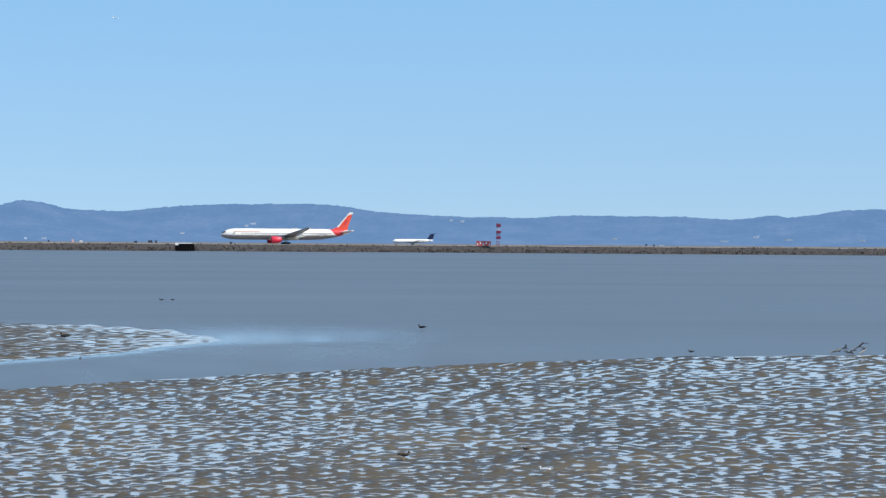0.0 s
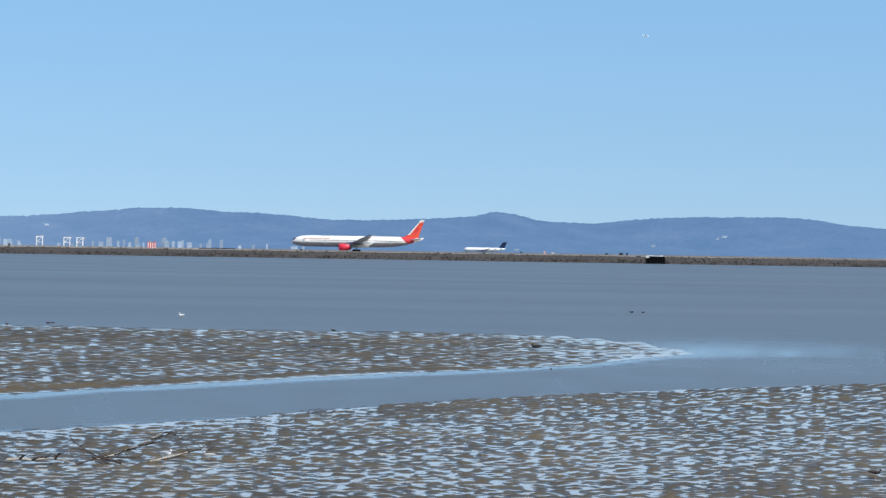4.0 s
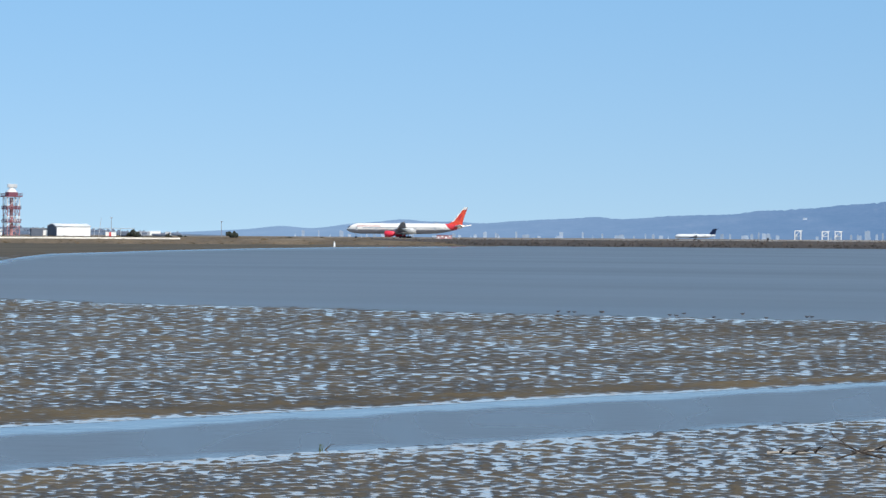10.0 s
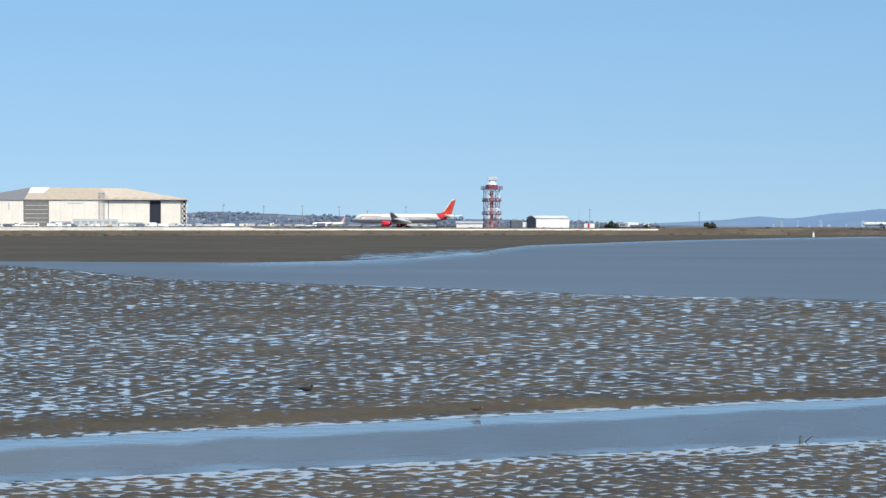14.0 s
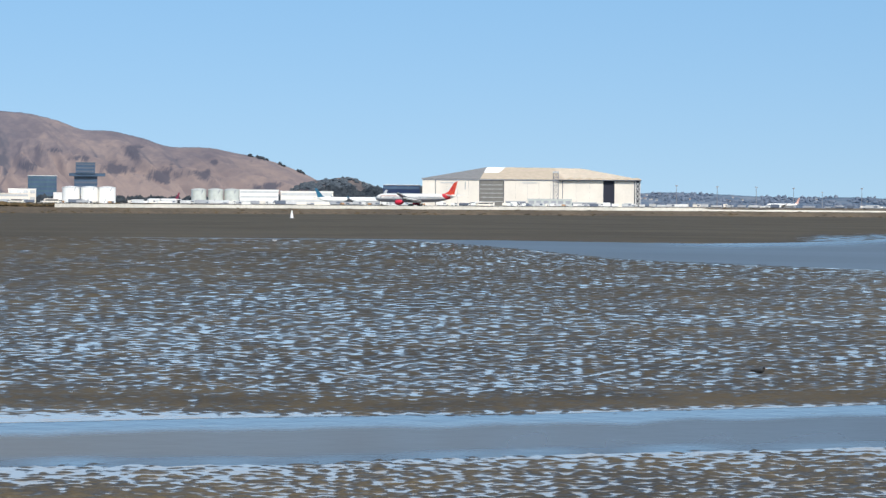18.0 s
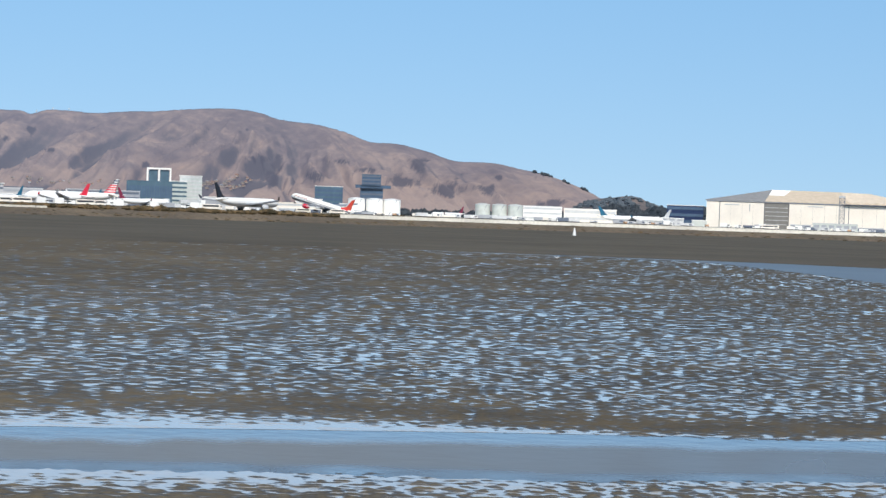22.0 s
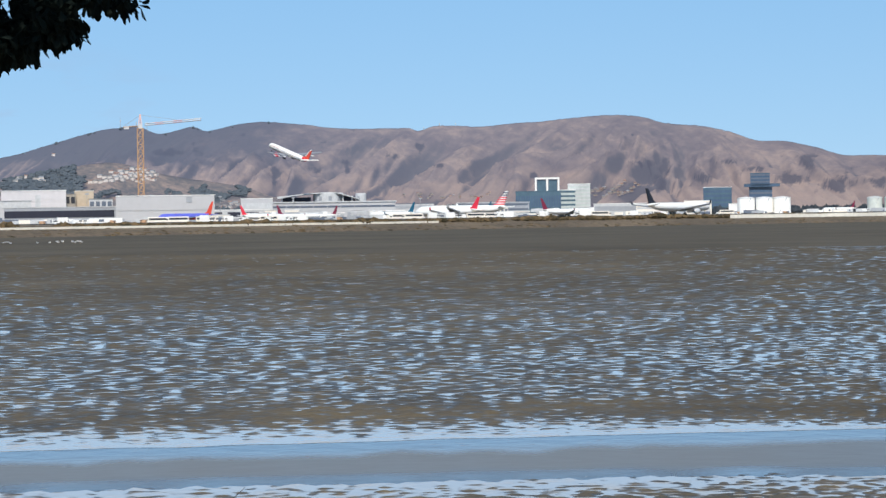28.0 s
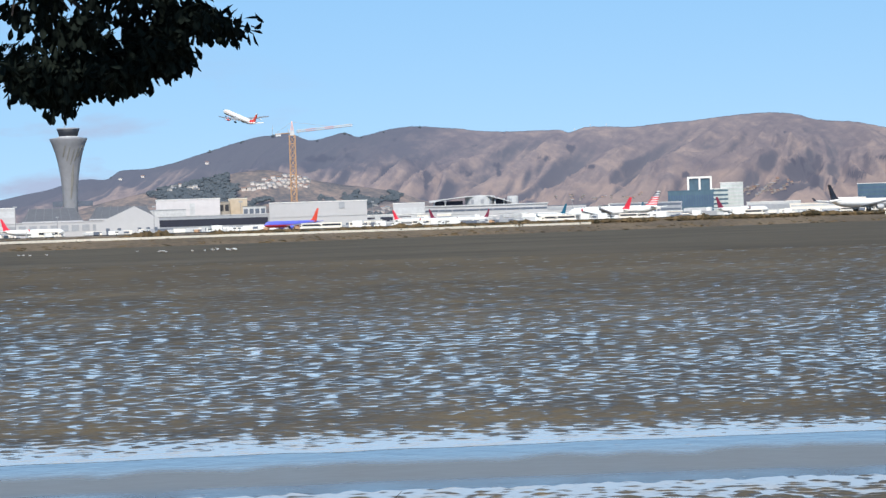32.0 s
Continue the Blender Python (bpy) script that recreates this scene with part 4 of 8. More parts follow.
def build_bank():
    bm = B()
    n = 240
    rows = []
    for i in range(n + 1):
        a = -75 + i * 59.0 / n
        s = shore(a)
        q = 0.5 * noise.noise((a * 3, 0, 0))
        rows.append([bm.verts.new(polar(a, s + d, z)) for d, z in ((-2, -0.05), (4 + 3 * abs(q), 0.7 + 0.6 * q), (10, 1.5 + 0.6 * q), (16, 2.1 + 0.4 * q), (25.5, 2.55 + 0.2 * q), (30, 2.9), (37, LAND + 0.05))])
    for a, b in zip(rows, rows[1:]):
        for j in range(6):
            bm.faces.new((a[j], a[j + 1], b[j + 1], b[j]))
    bmesh.ops.recalc_face_normals(bm, faces=bm.faces)
    tagged(part("bank", bm, M_BANK), "dry brown grassy shore bank", "bank", kind="structure")
    rnd = random.Random(11)
    pl = []
    for i in range(3600):
        a = rnd.uniform(-70, -16.6)
        d = rnd.choice((2, 6, 10, 16, 22, 28, 40)) + rnd.uniform(-3, 3)
        s = shore(a)
        q = 0.5 * noise.noise((a * 3, 0, 0))
        z = np.interp(d, (-2, 4, 10, 16, 25.5, 30, 37), (-0.05, 0.5, 1.3, 1.9, 2.4, 2.8, LAND)) + q * 0.4
        dens = noise.noise((a * 2.2, d * 0.05, 5.0))
        if dens < -0.12:
            continue
        pl.append((*polar(a, s + d)[:2], z - 0.15, rnd.uniform(0.8, 3.2), rnd.uniform(0.2, 0.6)))
    for i in range(900):
        a = rnd.uniform(-58, -44)
        if noise.noise((a * 1.6, 3.0, 1.0)) > -0.05:
            pl.append((*polar(a, shore(a) + rnd.uniform(29, 36))[:2], 2.9, rnd.uniform(1.5, 4.0), rnd.uniform(0.7, 1.9)))
    for i in range(2600):
        a = rnd.uniform(-63.5, -46.5)
        tall = noise.noise((a * 1.1, 7.0, 1.0)) + 0.5 * noise.noise((a * 4.3, 2.0, 1.0)) + 0.15
        if tall > 0:
            pl.append((*polar(a, shore(a) + rnd.uniform(31, 60))[:2], LAND - 0.9, rnd.uniform(1.5, 4.5), 1.1 + rnd.random() * min(1.8, 3.0 * tall)))
    tagged(clump_mesh("scrub", pl, M_SCRUB, 3), "dry brown and olive scrub on the bank", "scrub", kind="stuff")


build_bank()


# ---- aircraft ----
def airliner(label, length, mats, m, group="", rear=False, detail=False, belly=True, gear=True, ttail=False):
    """An airliner, nose along +x, on its wheels, with the main gear at the origin. mats: fuselage, lower body, engine, fin, tailplane."""
    top_m, low_m, eng_m, fin_m, tail_m = mats
    L = length
    r = L * 0.042 if L > 50 else L * 0.05
    zc = r + (2.6 if L > 50 else 1.6) * (L / 74 if L > 50 else L / 38) * 1.0
    plane = thing("airliner", m, label, "airplane", group)
    xs = ((0.5, -0.25, 0.03), (0.494, -0.18, 0.22), (0.48, -0.12, 0.45), (0.455, -0.05, 0.74), (0.42, 0.0, 0.93), (0.38, 0, 1.0), (0.1, 0, 1.0), (-0.16, 0, 1.0), (-0.28, 0.06, 0.93), (-0.36, 0.2, 0.75), (-0.43, 0.38, 0.5), (-0.475, 0.5, 0.28), (-0.495, 0.55, 0.1))
    st = [(x * L, zc + dz * r, r * k, r * k) for x, dz, k in xs]
    part("fuselage", body(B(), st, 24 if detail else 14), top_m, plane)
    # lower half in its own colour; on white jets the grey stands for shade
    if belly:
        bm = body(B(), [(x, z, w * 1.006 + 0.01, h * 1.006 + 0.01) for x, z, w, h in st[1:-1]], 24 if detail else 14)
        bmesh.ops.bisect_plane(bm, geom=bm.verts[:] + bm.edges[:] + bm.faces[:], plane_co=(0, 0, zc - r * 0.18), plane_no=(0.0, 0, 1), clear_outer=True)
        part("lower_fuselage", bm, low_m, plane, "lower fuselage, greyed for shade on the white jets")
    # wings, with a root fairing
    s = L * 0.44 if L > 50 else L * 0.45
    rise = 0.16 if detail else 0.11
    zw = zc - r * 0.55
    for sy, nm in ((1, "wing"), (-1, "wing")):
        bm = B()
        out = [(0.13 * L, sy * r * 0.6, zw), (0.02 * L, sy * s * 0.38, zw + s * 0.035), (-0.10 * L, sy * s * 0.96, zw + s * (rise - 0.01)), (-0.125 * L, sy * s, zw + s * rise), (-0.135 * L, sy * s * 0.99, zw + s * rise), (-0.065 * L, sy * s * 0.36, zw + s * 0.03), (-0.075 * L, sy * r * 0.6, zw)]
        slab(bm, out, 0.010 * L, (0, 0, 1))
        w = part(nm, bm, M_GREYWING, plane, "swept wing in a grey darkened for shade")
        if not detail and not rear:
            bm = B()
            slab(bm, [(-0.10 * L, sy * s * 0.975, zw + s * rise), (-0.13 * L, sy * s * 1.02, zw + s * (rise + 0.075)), (-0.145 * L, sy * s * 1.022, zw + s * (rise + 0.078)), (-0.135 * L, sy * s * 0.99, zw + s * rise)], 0.004 * L, (0, 1, 0))
            part("winglet", bm, fin_m if fin_m is not M_WHITE else M_LGREY, w)
        if detail:
            for k in (0.3, 0.5, 0.68):
                bmf = B()
                xx = -0.055 * L - k * 0.07 * L
                body(bmf, [(xx + 3, zw + s * 0.1 * k - 0.5, 0.1, 0.1), (xx + 1.5, zw + s * 0.1 * k - 0.75, 0.5, 0.5), (xx - 2, zw + s * 0.1 * k - 0.7, 0.45, 0.4), (xx - 4, zw + s * 0.1 * k - 0.4, 0.05, 0.05)], 8)
                bmesh.ops.translate(bmf, verts=bmf.verts, vec=(0, sy * s * k, 0))
                part("flap_fairing", bmf, M_WHITE, w)
    er = 0.026 * L if L > 50 else 0.027 * L
    for sy in (1, -1):
        bm = B()
        if rear:
            ex, ey, ez = -0.27 * L, sy * r * 1.5, zc + r * 0.35
            er2 = 0.02 * L
        else:
            ex, ey, ez = 0.085 * L, sy * s * 0.31, zw - er * 0.75
            er2 = er
        el = er2 * 3.3
        body(bm, [(ex + el * 0.5, ez, er2 * 0.86, er2 * 0.86), (ex + el * 0.46, ez, er2 * 0.98, er2 * 0.98), (ex + el * 0.1, ez, er2 * 1.04, er2 * 1.04), (ex - el * 0.3, ez, er2 * 0.8, er2 * 0.8), (ex - el * 0.5, ez, er2 * 0.42, er2 * 0.42)], 16)
        bmesh.ops.translate(bm, verts=bm.verts, vec=(0, ey, 0))
        e = part("engine", bm, eng_m, plane, "")
        bm = B()
        body(bm, [(ex + el * 0.505, ez, er2 * 0.80, er2 * 0.80), (ex + el * 0.515, ez, er2 * 0.74, er2 * 0.74)], 16)
        bmesh.ops.translate(bm, verts=bm.verts, vec=(0, ey, 0))
        part("intake", bm, M_DARK, e, "dark engine intake")
        if not rear:
            bm = B()
            slab(bm, [(ex + el * 0.25, ey, ez + er2 * 0.9), (ex - el * 0.1, ey, zw + 0.4), (ex - el * 0.75, ey, zw + 0.4), (ex - el * 0.4, ey, ez + er2 * 0.5)], 0.5, (0, 1, 0))
            part("pylon", bm, M_GREY, e)
    # fin and tailplane
    zt = zc + r * 0.72
    fh = L * (0.14 if L > 50 else 0.19)
    if ttail:
        fh = L * 0.14
    fo = [(-0.335 * L, 0, zt), (-0.395 * L, 0, zt + fh * 0.2), (-0.487 * L, 0, zt + fh), (-0.515 * L, 0, zt + fh), (-0.478 * L, 0, zt + fh * 0.25), (-0.468 * L, 0, zt - r * 0.2)]
    if ttail:
        fo = [(-0.33 * L, 0, zt), (-0.43 * L, 0, zt + fh), (-0.525 * L, 0, zt + fh), (-0.485 * L, 0, zt - r * 0.1)]
    bm = B()
    slab(bm, fo, 0.012 * L, (0, 1, 0))
    fin = part("tail_fin", bm, fin_m, plane)
    if detail:
        bm = B()
        slab(bm, [(-0.39 * L, 0, zt + fh * 0.19), (-0.4865 * L, 0, zt + fh * 1.0), (-0.4945 * L, 0, zt + fh * 1.0), (-0.405 * L, 0, zt + fh * 0.2)], 0.0135 * L, (0, 1, 0))
        part("leading_edge_stripe", bm, M_WHITE, fin, "pale stripe along the fin's edge")
        bm = B()
        slab(bm, [(-0.435 * L, 0, zt + fh * 0.32), (-0.462 * L, 0, zt + fh * 0.60), (-0.474 * L, 0, zt + fh * 0.56), (-0.456 * L, 0, zt + fh * 0.29)], 0.0137 * L, (0, 1, 0))
        part("fin_emblem", bm, M_RED, fin, "darker red emblem on the fin")
    zh = zt + fh * 0.98 if ttail else zc + r * 0.45
    xo = -0.045 * L if ttail else 0.0
    for sy in (1, -1):
        bm = B()
        slab(bm, [(-0.41 * L + xo, sy * r * 0.2, zh), (-0.487 * L + xo, sy * L * 0.145, zh + L * 0.012), (-0.503 * L + xo, sy * L * 0.145, zh + L * 0.012), (-0.475 * L + xo, sy * r * 0.2, zh)], 0.007 * L, (0, 0, 1))
        part("tailplane", bm, tail_m, plane)
    if detail:
        bm = body(B(), [(0.17 * L, zc - r * 0.55, 0.3, 0.2), (0.13 * L, zc - r * 0.6, r * 0.75, r * 0.42), (0.0, zc - r * 0.62, r * 1.02, r * 0.52), (-0.09 * L, zc - r * 0.58, r * 0.9, r * 0.44), (-0.15 * L, zc - r * 0.5, 0.3, 0.2)], 18)
        part("wing_fairing", bm, M_JETW, plane, "white fairing where the wings join")
        bm = B()
        slab(bm, [(-0.468 * L, 0, zt + fh * 0.83), (-0.487 * L, 0, zt + fh * 1.005), (-0.516 * L, 0, zt + fh * 1.005), (-0.509 * L, 0, zt + fh * 0.90)], 0.0139 * L, (0, 1, 0))
        part("fin_tip", bm, M_JETW, fin, "white tip of the fin")
        # red sweep round the tail, window line, titles as bars, cockpit glass
        bm = body(B(), [(x, z, w * 1.009 + 0.015, h * 1.009 + 0.015) for x, z, w, h in st[7:-1]], 24)
        bmesh.ops.bisect_plane(bm, geom=bm.verts[:] + bm.edges[:] + bm.faces[:], plane_co=(-0.335 * L, 0, zc + 0.9 * r), plane_no=(1, 0, -1.1), clear_outer=True)
        bmesh.ops.bisect_plane(bm, geom=bm.verts[:] + bm.edges[:] + bm.faces[:], plane_co=(-0.44 * L, 0, zc + 0.3 * r), plane_no=(-1, 0, -0.35), clear_outer=True)
        part("tail_sweep", bm, M_RED, plane, "red sweep below the fin")
        for sy in (1, -1):
            bm = B()
            box(bm, (0.0, sy * (r * 0.985), zc + r * 0.16), (0.70 * L, 0.12, 0.32))
            part("window_line", bm, M_GREY, plane, "grey line of cabin windows")
            bm = B()
            box(bm, (0.30 * L, sy * (r * 0.90), zc + r * 0.44), (0.20 * L, 0.12, 0.75))
            part("title_bar", bm, M_ROSE, plane, "reddish band where the name stands")
            for k in range(5):
                bm = B()
                box(bm, (0.40 * L - k * 0.165 * L, sy * r * 1.0, zc - 0.02 * r), (1.1, 0.12, 1.9), bevel=0.04)
                part("cabin_door", bm, M_LGREY, plane)
        bm = B()
        body(bm, [(0.486 * L, zc + r * 0.16, r * 0.34, r * 0.12), (0.47 * L, zc + r * 0.36, r * 0.56, r * 0.14), (0.462 * L, zc + r * 0.42, r * 0.58, r * 0.1)], 12)
        part("cockpit_window", bm, M_DARK, plane, "dark cockpit windows")
        bm = B()
        lathe(bm, [(0.3, 0), (0.35, 0.5), (0.2, 1.0)], 8, (-0.5 * L, 0, zc + 0.5 * r))
        part("exhaust_cone", bm, M_METAL, plane)
    if gear:
        wr = 0.66 if L > 50 else 0.5
        bm = B()
        nx = 0.42 * L
        tube(bm, (nx, 0, wr), (nx + 0.1, 0, zc - r * 0.7), 0.16 if L > 50 else 0.12)
        g = part("nose_gear", bm, M_LGREY, plane)
        bm = B()
        for sy in (-0.35, 0.35):
            tube(bm, (nx, sy - 0.15, wr * 0.85), (nx, sy + 0.15, wr * 0.85), wr * 0.85, n=12)
        part("wheel", bm, M_TYRE, g, "black nose wheels")
        for sy in (1, -1):
            y = sy * (5.2 if L > 50 else 2.8)
            bm = B()
            tube(bm, (0, y, wr), (0.2, y * 0.9, zw), 0.3 if L > 50 else 0.2)
            tube(bm, (-1.4 * wr * 1.6, y, wr), (1.4 * wr * 1.6, y, wr), 0.15)
            g = part("main_gear", bm, M_LGREY, plane)
            for k in ((-2, 0, 2) if L > 50 else (0,)):
                bm = B()
                tube(bm, (k * wr * 1.1, y - 0.6, wr), (k * wr * 1.1, y + 0.6, wr), wr, n=12)
                part("wheel", bm, M_TYRE, g, "black bogie wheels")
    return plane


# grey lowered to put the underside's shade into the wing colour
M_GREYWING = mat("wing_shade_grey", (0.24, 0.25, 0.27), 0.4, var=0.05, scale=0.5)
M_JETW = mat("warm_white_paint", (0.90, 0.84, 0.76), 0.35, var=0.03, scale=0.6, var2=0.03, scale2=0.1)
M_ROSE = mat("faded_red_lettering", (0.72, 0.42, 0.36), 0.5, var=0.05, scale=0.5)
M_PINKRED = mat("bright_red_paint", (0.75, 0.03, 0.06), 0.4, var=0.05, scale=0.6)

jet = airliner("large white twin-engined airliner with red engines and tail taking off", 73.9, (M_JETW, M_BELLY, M_PINKRED, M_ORANGE, M_JETW), pose(87, 1460, LAND, 0, 0, 180), detail=True)
regional = airliner("small white regional jet with navy T-tail rolling on the far runway", 27.5, (M_WHITE, M_LGREY, M_WHITE, M_NAVY, M_NAVY), pose(260, 1700, LAND, 0, 0, 180), rear=True, ttail=True)
taxi_blue = airliner("blue airliner with an orange-red tail taxiing past the terminal", 38, (M_BLUE, M_RED, M_BLUE, M_ORANGE, M_BLUE), facing(-55.4, 1500, LAND, 215))
sky_jet = airliner("tiny white jet high in the blue sky", 11.0, (M_WHITE, M_LGREY, M_WHITE, M_WHITE, M_WHITE), pose(*polar(2.5, 4200, 380)), gear=False)


def parked(az, d, L, fin, turn, label, low=None, fus=None):
    """A parked airliner whose tail fin stands at that bearing."""
    return airliner(label, L, (fus or M_WHITE, low or M_LGREY, M_WHITE if low is None else low, fin, M_WHITE), facing(az, d, LAND, turn) @ pose(0.495 * L, 0, 0), "parked airliners")


M_INK = mat("ink_blue_paint", (0.014, 0.016, 0.026), 0.4, var=0.06, scale=0.6)
M_MAROON = mat("maroon_paint", (0.20, 0.02, 0.05), 0.4, var=0.05, scale=0.6)
parked(-65.5, 1500, 36, M_PINKRED, 8, "white airliner with a red tail parked before the terminal")
parked(-56.95, 1740, 34, M_PINKRED, 25, "white airliner with a small red tail at the terminal")
parked(-56.15, 1760, 34, M_MAROON, 30, "white airliner with a dark red tail at the terminal")
parked(-54.84, 1950, 34, M_MAROON, 150, "white airliner with a dark red tail nosed in at the terminal")
parked(-53.14, 1850, 38, M_TEAL, 148, "white airliner with a teal-blue tail")
parked(-52.2, 2000, 36, M_WHITE, 25, "plain white airliner at its gate")
parked(-51.72, 1760, 58, M_PINKRED, 140, "white wide-body with a bright red tail")
parked(-51.45, 1910, 38, M_TEAL, 130, "white airliner with a deep blue tail")
stripe_jet = parked(-51.10, 1760, 73, M_WHITE, 150, "silver wide-body with a red and white striped tail")
for k in range(6):
    bm = B()
    f0, f1 = 0.10 + k * 0.15, 0.10 + k * 0.15 + 0.075
    L0 = 73
    zt0, fh0 = L0 * 0.042 * 1.72 + 2.6 * L0 / 74, L0 * 0.14
    lead = lambda f: -0.345 - 0.13 * f
    trail = lambda f: -0.470 - 0.045 * f
    slab(bm, [(lead(f0) * L0, 0, zt0 + fh0 * f0), (lead(f1) * L0, 0, zt0 + fh0 * f1), (trail(f1) * L0, 0, zt0 + fh0 * f1), (trail(f0) * L0, 0, zt0 + fh0 * f0)], 0.95, (0, 1, 0))
    part("fin_stripe", bm, M_PINKRED if k < 4 else M_NAVY, stripe_jet, "red stripe on the fin" if k < 4 else "navy stripe on the fin")
taxi_maroon = parked(-49.88, 1660, 38, M_MAROON, 30, "white airliner with a dark red tail taxiing past the hotel")
wide_body = parked(-47.8, 1760, 73, M_INK, 55, "large white wide-body with a black tail taxiing on the apron", low=M_LGREY)
parked(-43.5, 2500, 34, M_MAROON, 155, "white airliner with a dark red tail beside the tanks")
parked(-40.5, 2300, 60, M_TEAL, 15, "large white wide-body with a teal tail")
parked(-38.95, 2500, 60, M_LGREY, 160, "white wide-body parked before trees")
parked(-29.9, 2700, 34, M_ROSE, 180, "white airliner with a pinkish tail")


# ---- airfield fixtures on the east side ----
def lattice(bm, w, h, bays, r, top_w=None):
    top_w = w if top_w is None else top_w
    def c(i, k):
        ww = (w + (top_w - w) * k) / 2
        return Vector(((-ww, -ww), (ww, -ww), (ww, ww), (-ww, ww))[i % 4] + (h * k,))
    for i in range(4):
        tube(bm, c(i, 0), c(i, 1), r, n=4)
        for b in range(bays):
            k0, k1 = b / bays, (b + 1) / bays
            tube(bm, c(i, k0), c(i + 1, k1), r * 0.6, n=3)
            tube(bm, c(i + 1, k0), c(i, k1), r * 0.6, n=3)
            tube(bm, c(i, k1), c(i + 1, k1), r * 0.6, n=3)
    return bm


def red_white_mast(az, d):
    t = thing("antenna_mast", facing(az, d, LAND), "red and white lattice antenna mast on the dike", "mast")
    for k in range(5):
        bm = B()
        lattice(bm, 1.5, 2.5, 2, 0.11)
        part("mast_section", bm, M_MAROON if k % 2 == 0 else M_LGREY, t, "", pose(0, 0, 2.5 * k))
    for z in (4.5, 7.6, 11.2):
        bm = B()
        box(bm, (0.3, -0.8, z), (2.6, 0.7, 1.5), bevel=0.1)
        part("antenna_panel", bm, M_MAROON, t, "dark red antenna panel")


red_white_mast(10.94, 1428)


def marker_shed(az, d, w, h, n, label, full=False, wall=M_RED, cap=M_ORANGE):
    t = thing("equipment_shed", facing(az, d, LAND), label, "shed")
    bm = B()
    box(bm, (0, 0, h / 2), (w, 3, h))
    part("wall", bm, wall, t)
    for i in range(n):
        bm = B()
        box(bm, (-w / 2 + (i + 0.5) * w / n, -1.53, h * (0.5 if full else 0.65 if i % 2 else 0.35)), (w / n * 0.45, 0.1, h * (0.98 if full else 0.55)))
        part("white_panel", bm, M_WHITE, t)
    bm = B()
    box(bm, (0, 0, h + 0.15), (w + 0.4, 3.4, 0.25))
    part("roof", bm, cap, t)
    return t


marker_shed(10.62, 1432, 8.0, 2.3, 5, "red and white chequered equipment shed")
marker_shed(-7.02, 1470, 5.0, 3.4, 4, "orange and white striped equipment shed", True)
marker_shed(-17.2, 1480, 8.5, 1.8, 4, "faded red and white service shelter beside the runway", False, M_PALERED, M_MAROONP)


M_BLACK = mat("tarred_timber", (0.008, 0.008, 0.009), 0.95, var=0.2, scale=3, spec=0.05)


def outfall_pier():
    t = thing("outfall_platform", pose(*polar(4.05, 1388, 0), 0, 0, 0), "black timber outfall platform with a white cabin", "platform")
    bm = B()
    box(bm, (0, 0, 2.9), (10.5, 4, 0.4), bevel=0.05)
    part("deck", bm, M_BLACK, t)
    for i in range(8):
        bm = B()
        tube(bm, (-4.9 + i * 1.4, -1.7, -1), (-4.9 + i * 1.4, -1.7, 2.8), 0.36)
        part("pile", bm, M_BLACK, t)
    for i in range(7):
        bm = B()
        box(bm, (-4.2 + i * 1.4, -1.45, 1.3), (1.42, 0.5, 3.4))
        part("fender_board", bm, M_BLACK, t)
    bm = B()
    box(bm, (0.2, 0, 3.5), (9.4, 2.6, 0.9))
    part("shelter", bm, M_BLACK, t, "black timber shelter")
    bm = B()
    box(bm, (-0.6, 0, 4.15), (8.6, 3.4, 0.4), bevel=0.06)
    part("roof", bm, M_WHITE, t, "white flat shelter roof")
    bm = B()
    box(bm, (-4.2, -0.4, 3.6), (1.6, 2.8, 1.0), bevel=0.05)
    part("cabin", bm, M_WHITE, t, "small white cabin")
    bm = B()
    tube(bm, (3.8, 0, 2.7), (3.8, 0, 4.6), 0.1)
    part("post", bm, M_WHITE, t)


outfall_pier()


def sign_box(az, d, w, h, m):
    t = thing("airfield_sign", facing(az, d, LAND), "small dark airfield sign box by the runway", "sign", "airfield signs")
    bm = B()
    box(bm, (0, 0, h / 2 + 0.4), (w, 0.6, h))
    part("panel", bm, m, t)
    for sx in (-1, 1):
        bm = B()
        tube(bm, (sx * w * 0.35, 0, -0.2), (sx * w * 0.35, 0, 0.5), 0.1)
        part("leg", bm, M_LGREY, t)


for az, w, h, m in ((1.1, 0.8, 1.2, M_DARK), (2.98, 1.6, 1.0, M_DARK), (3.3, 2.2, 1.3, M_DARK), (3.43, 0.9, 1.3, M_DARK), (1.62, 1.0, 1.6, M_ROSE), (1.8, 1.8, 1.0, M_LGREY), (14.2, 0.8, 1.3, M_DARK), (14.37, 0.8, 0.9, M_DARK), (14.55, 2.2, 0.7, M_LGREY), (-5.6, 20, 0.5, M_DARK), (-10.1, 1.2, 1.2, M_DARK)):
    sign_box(az, 1440, w, h, m)


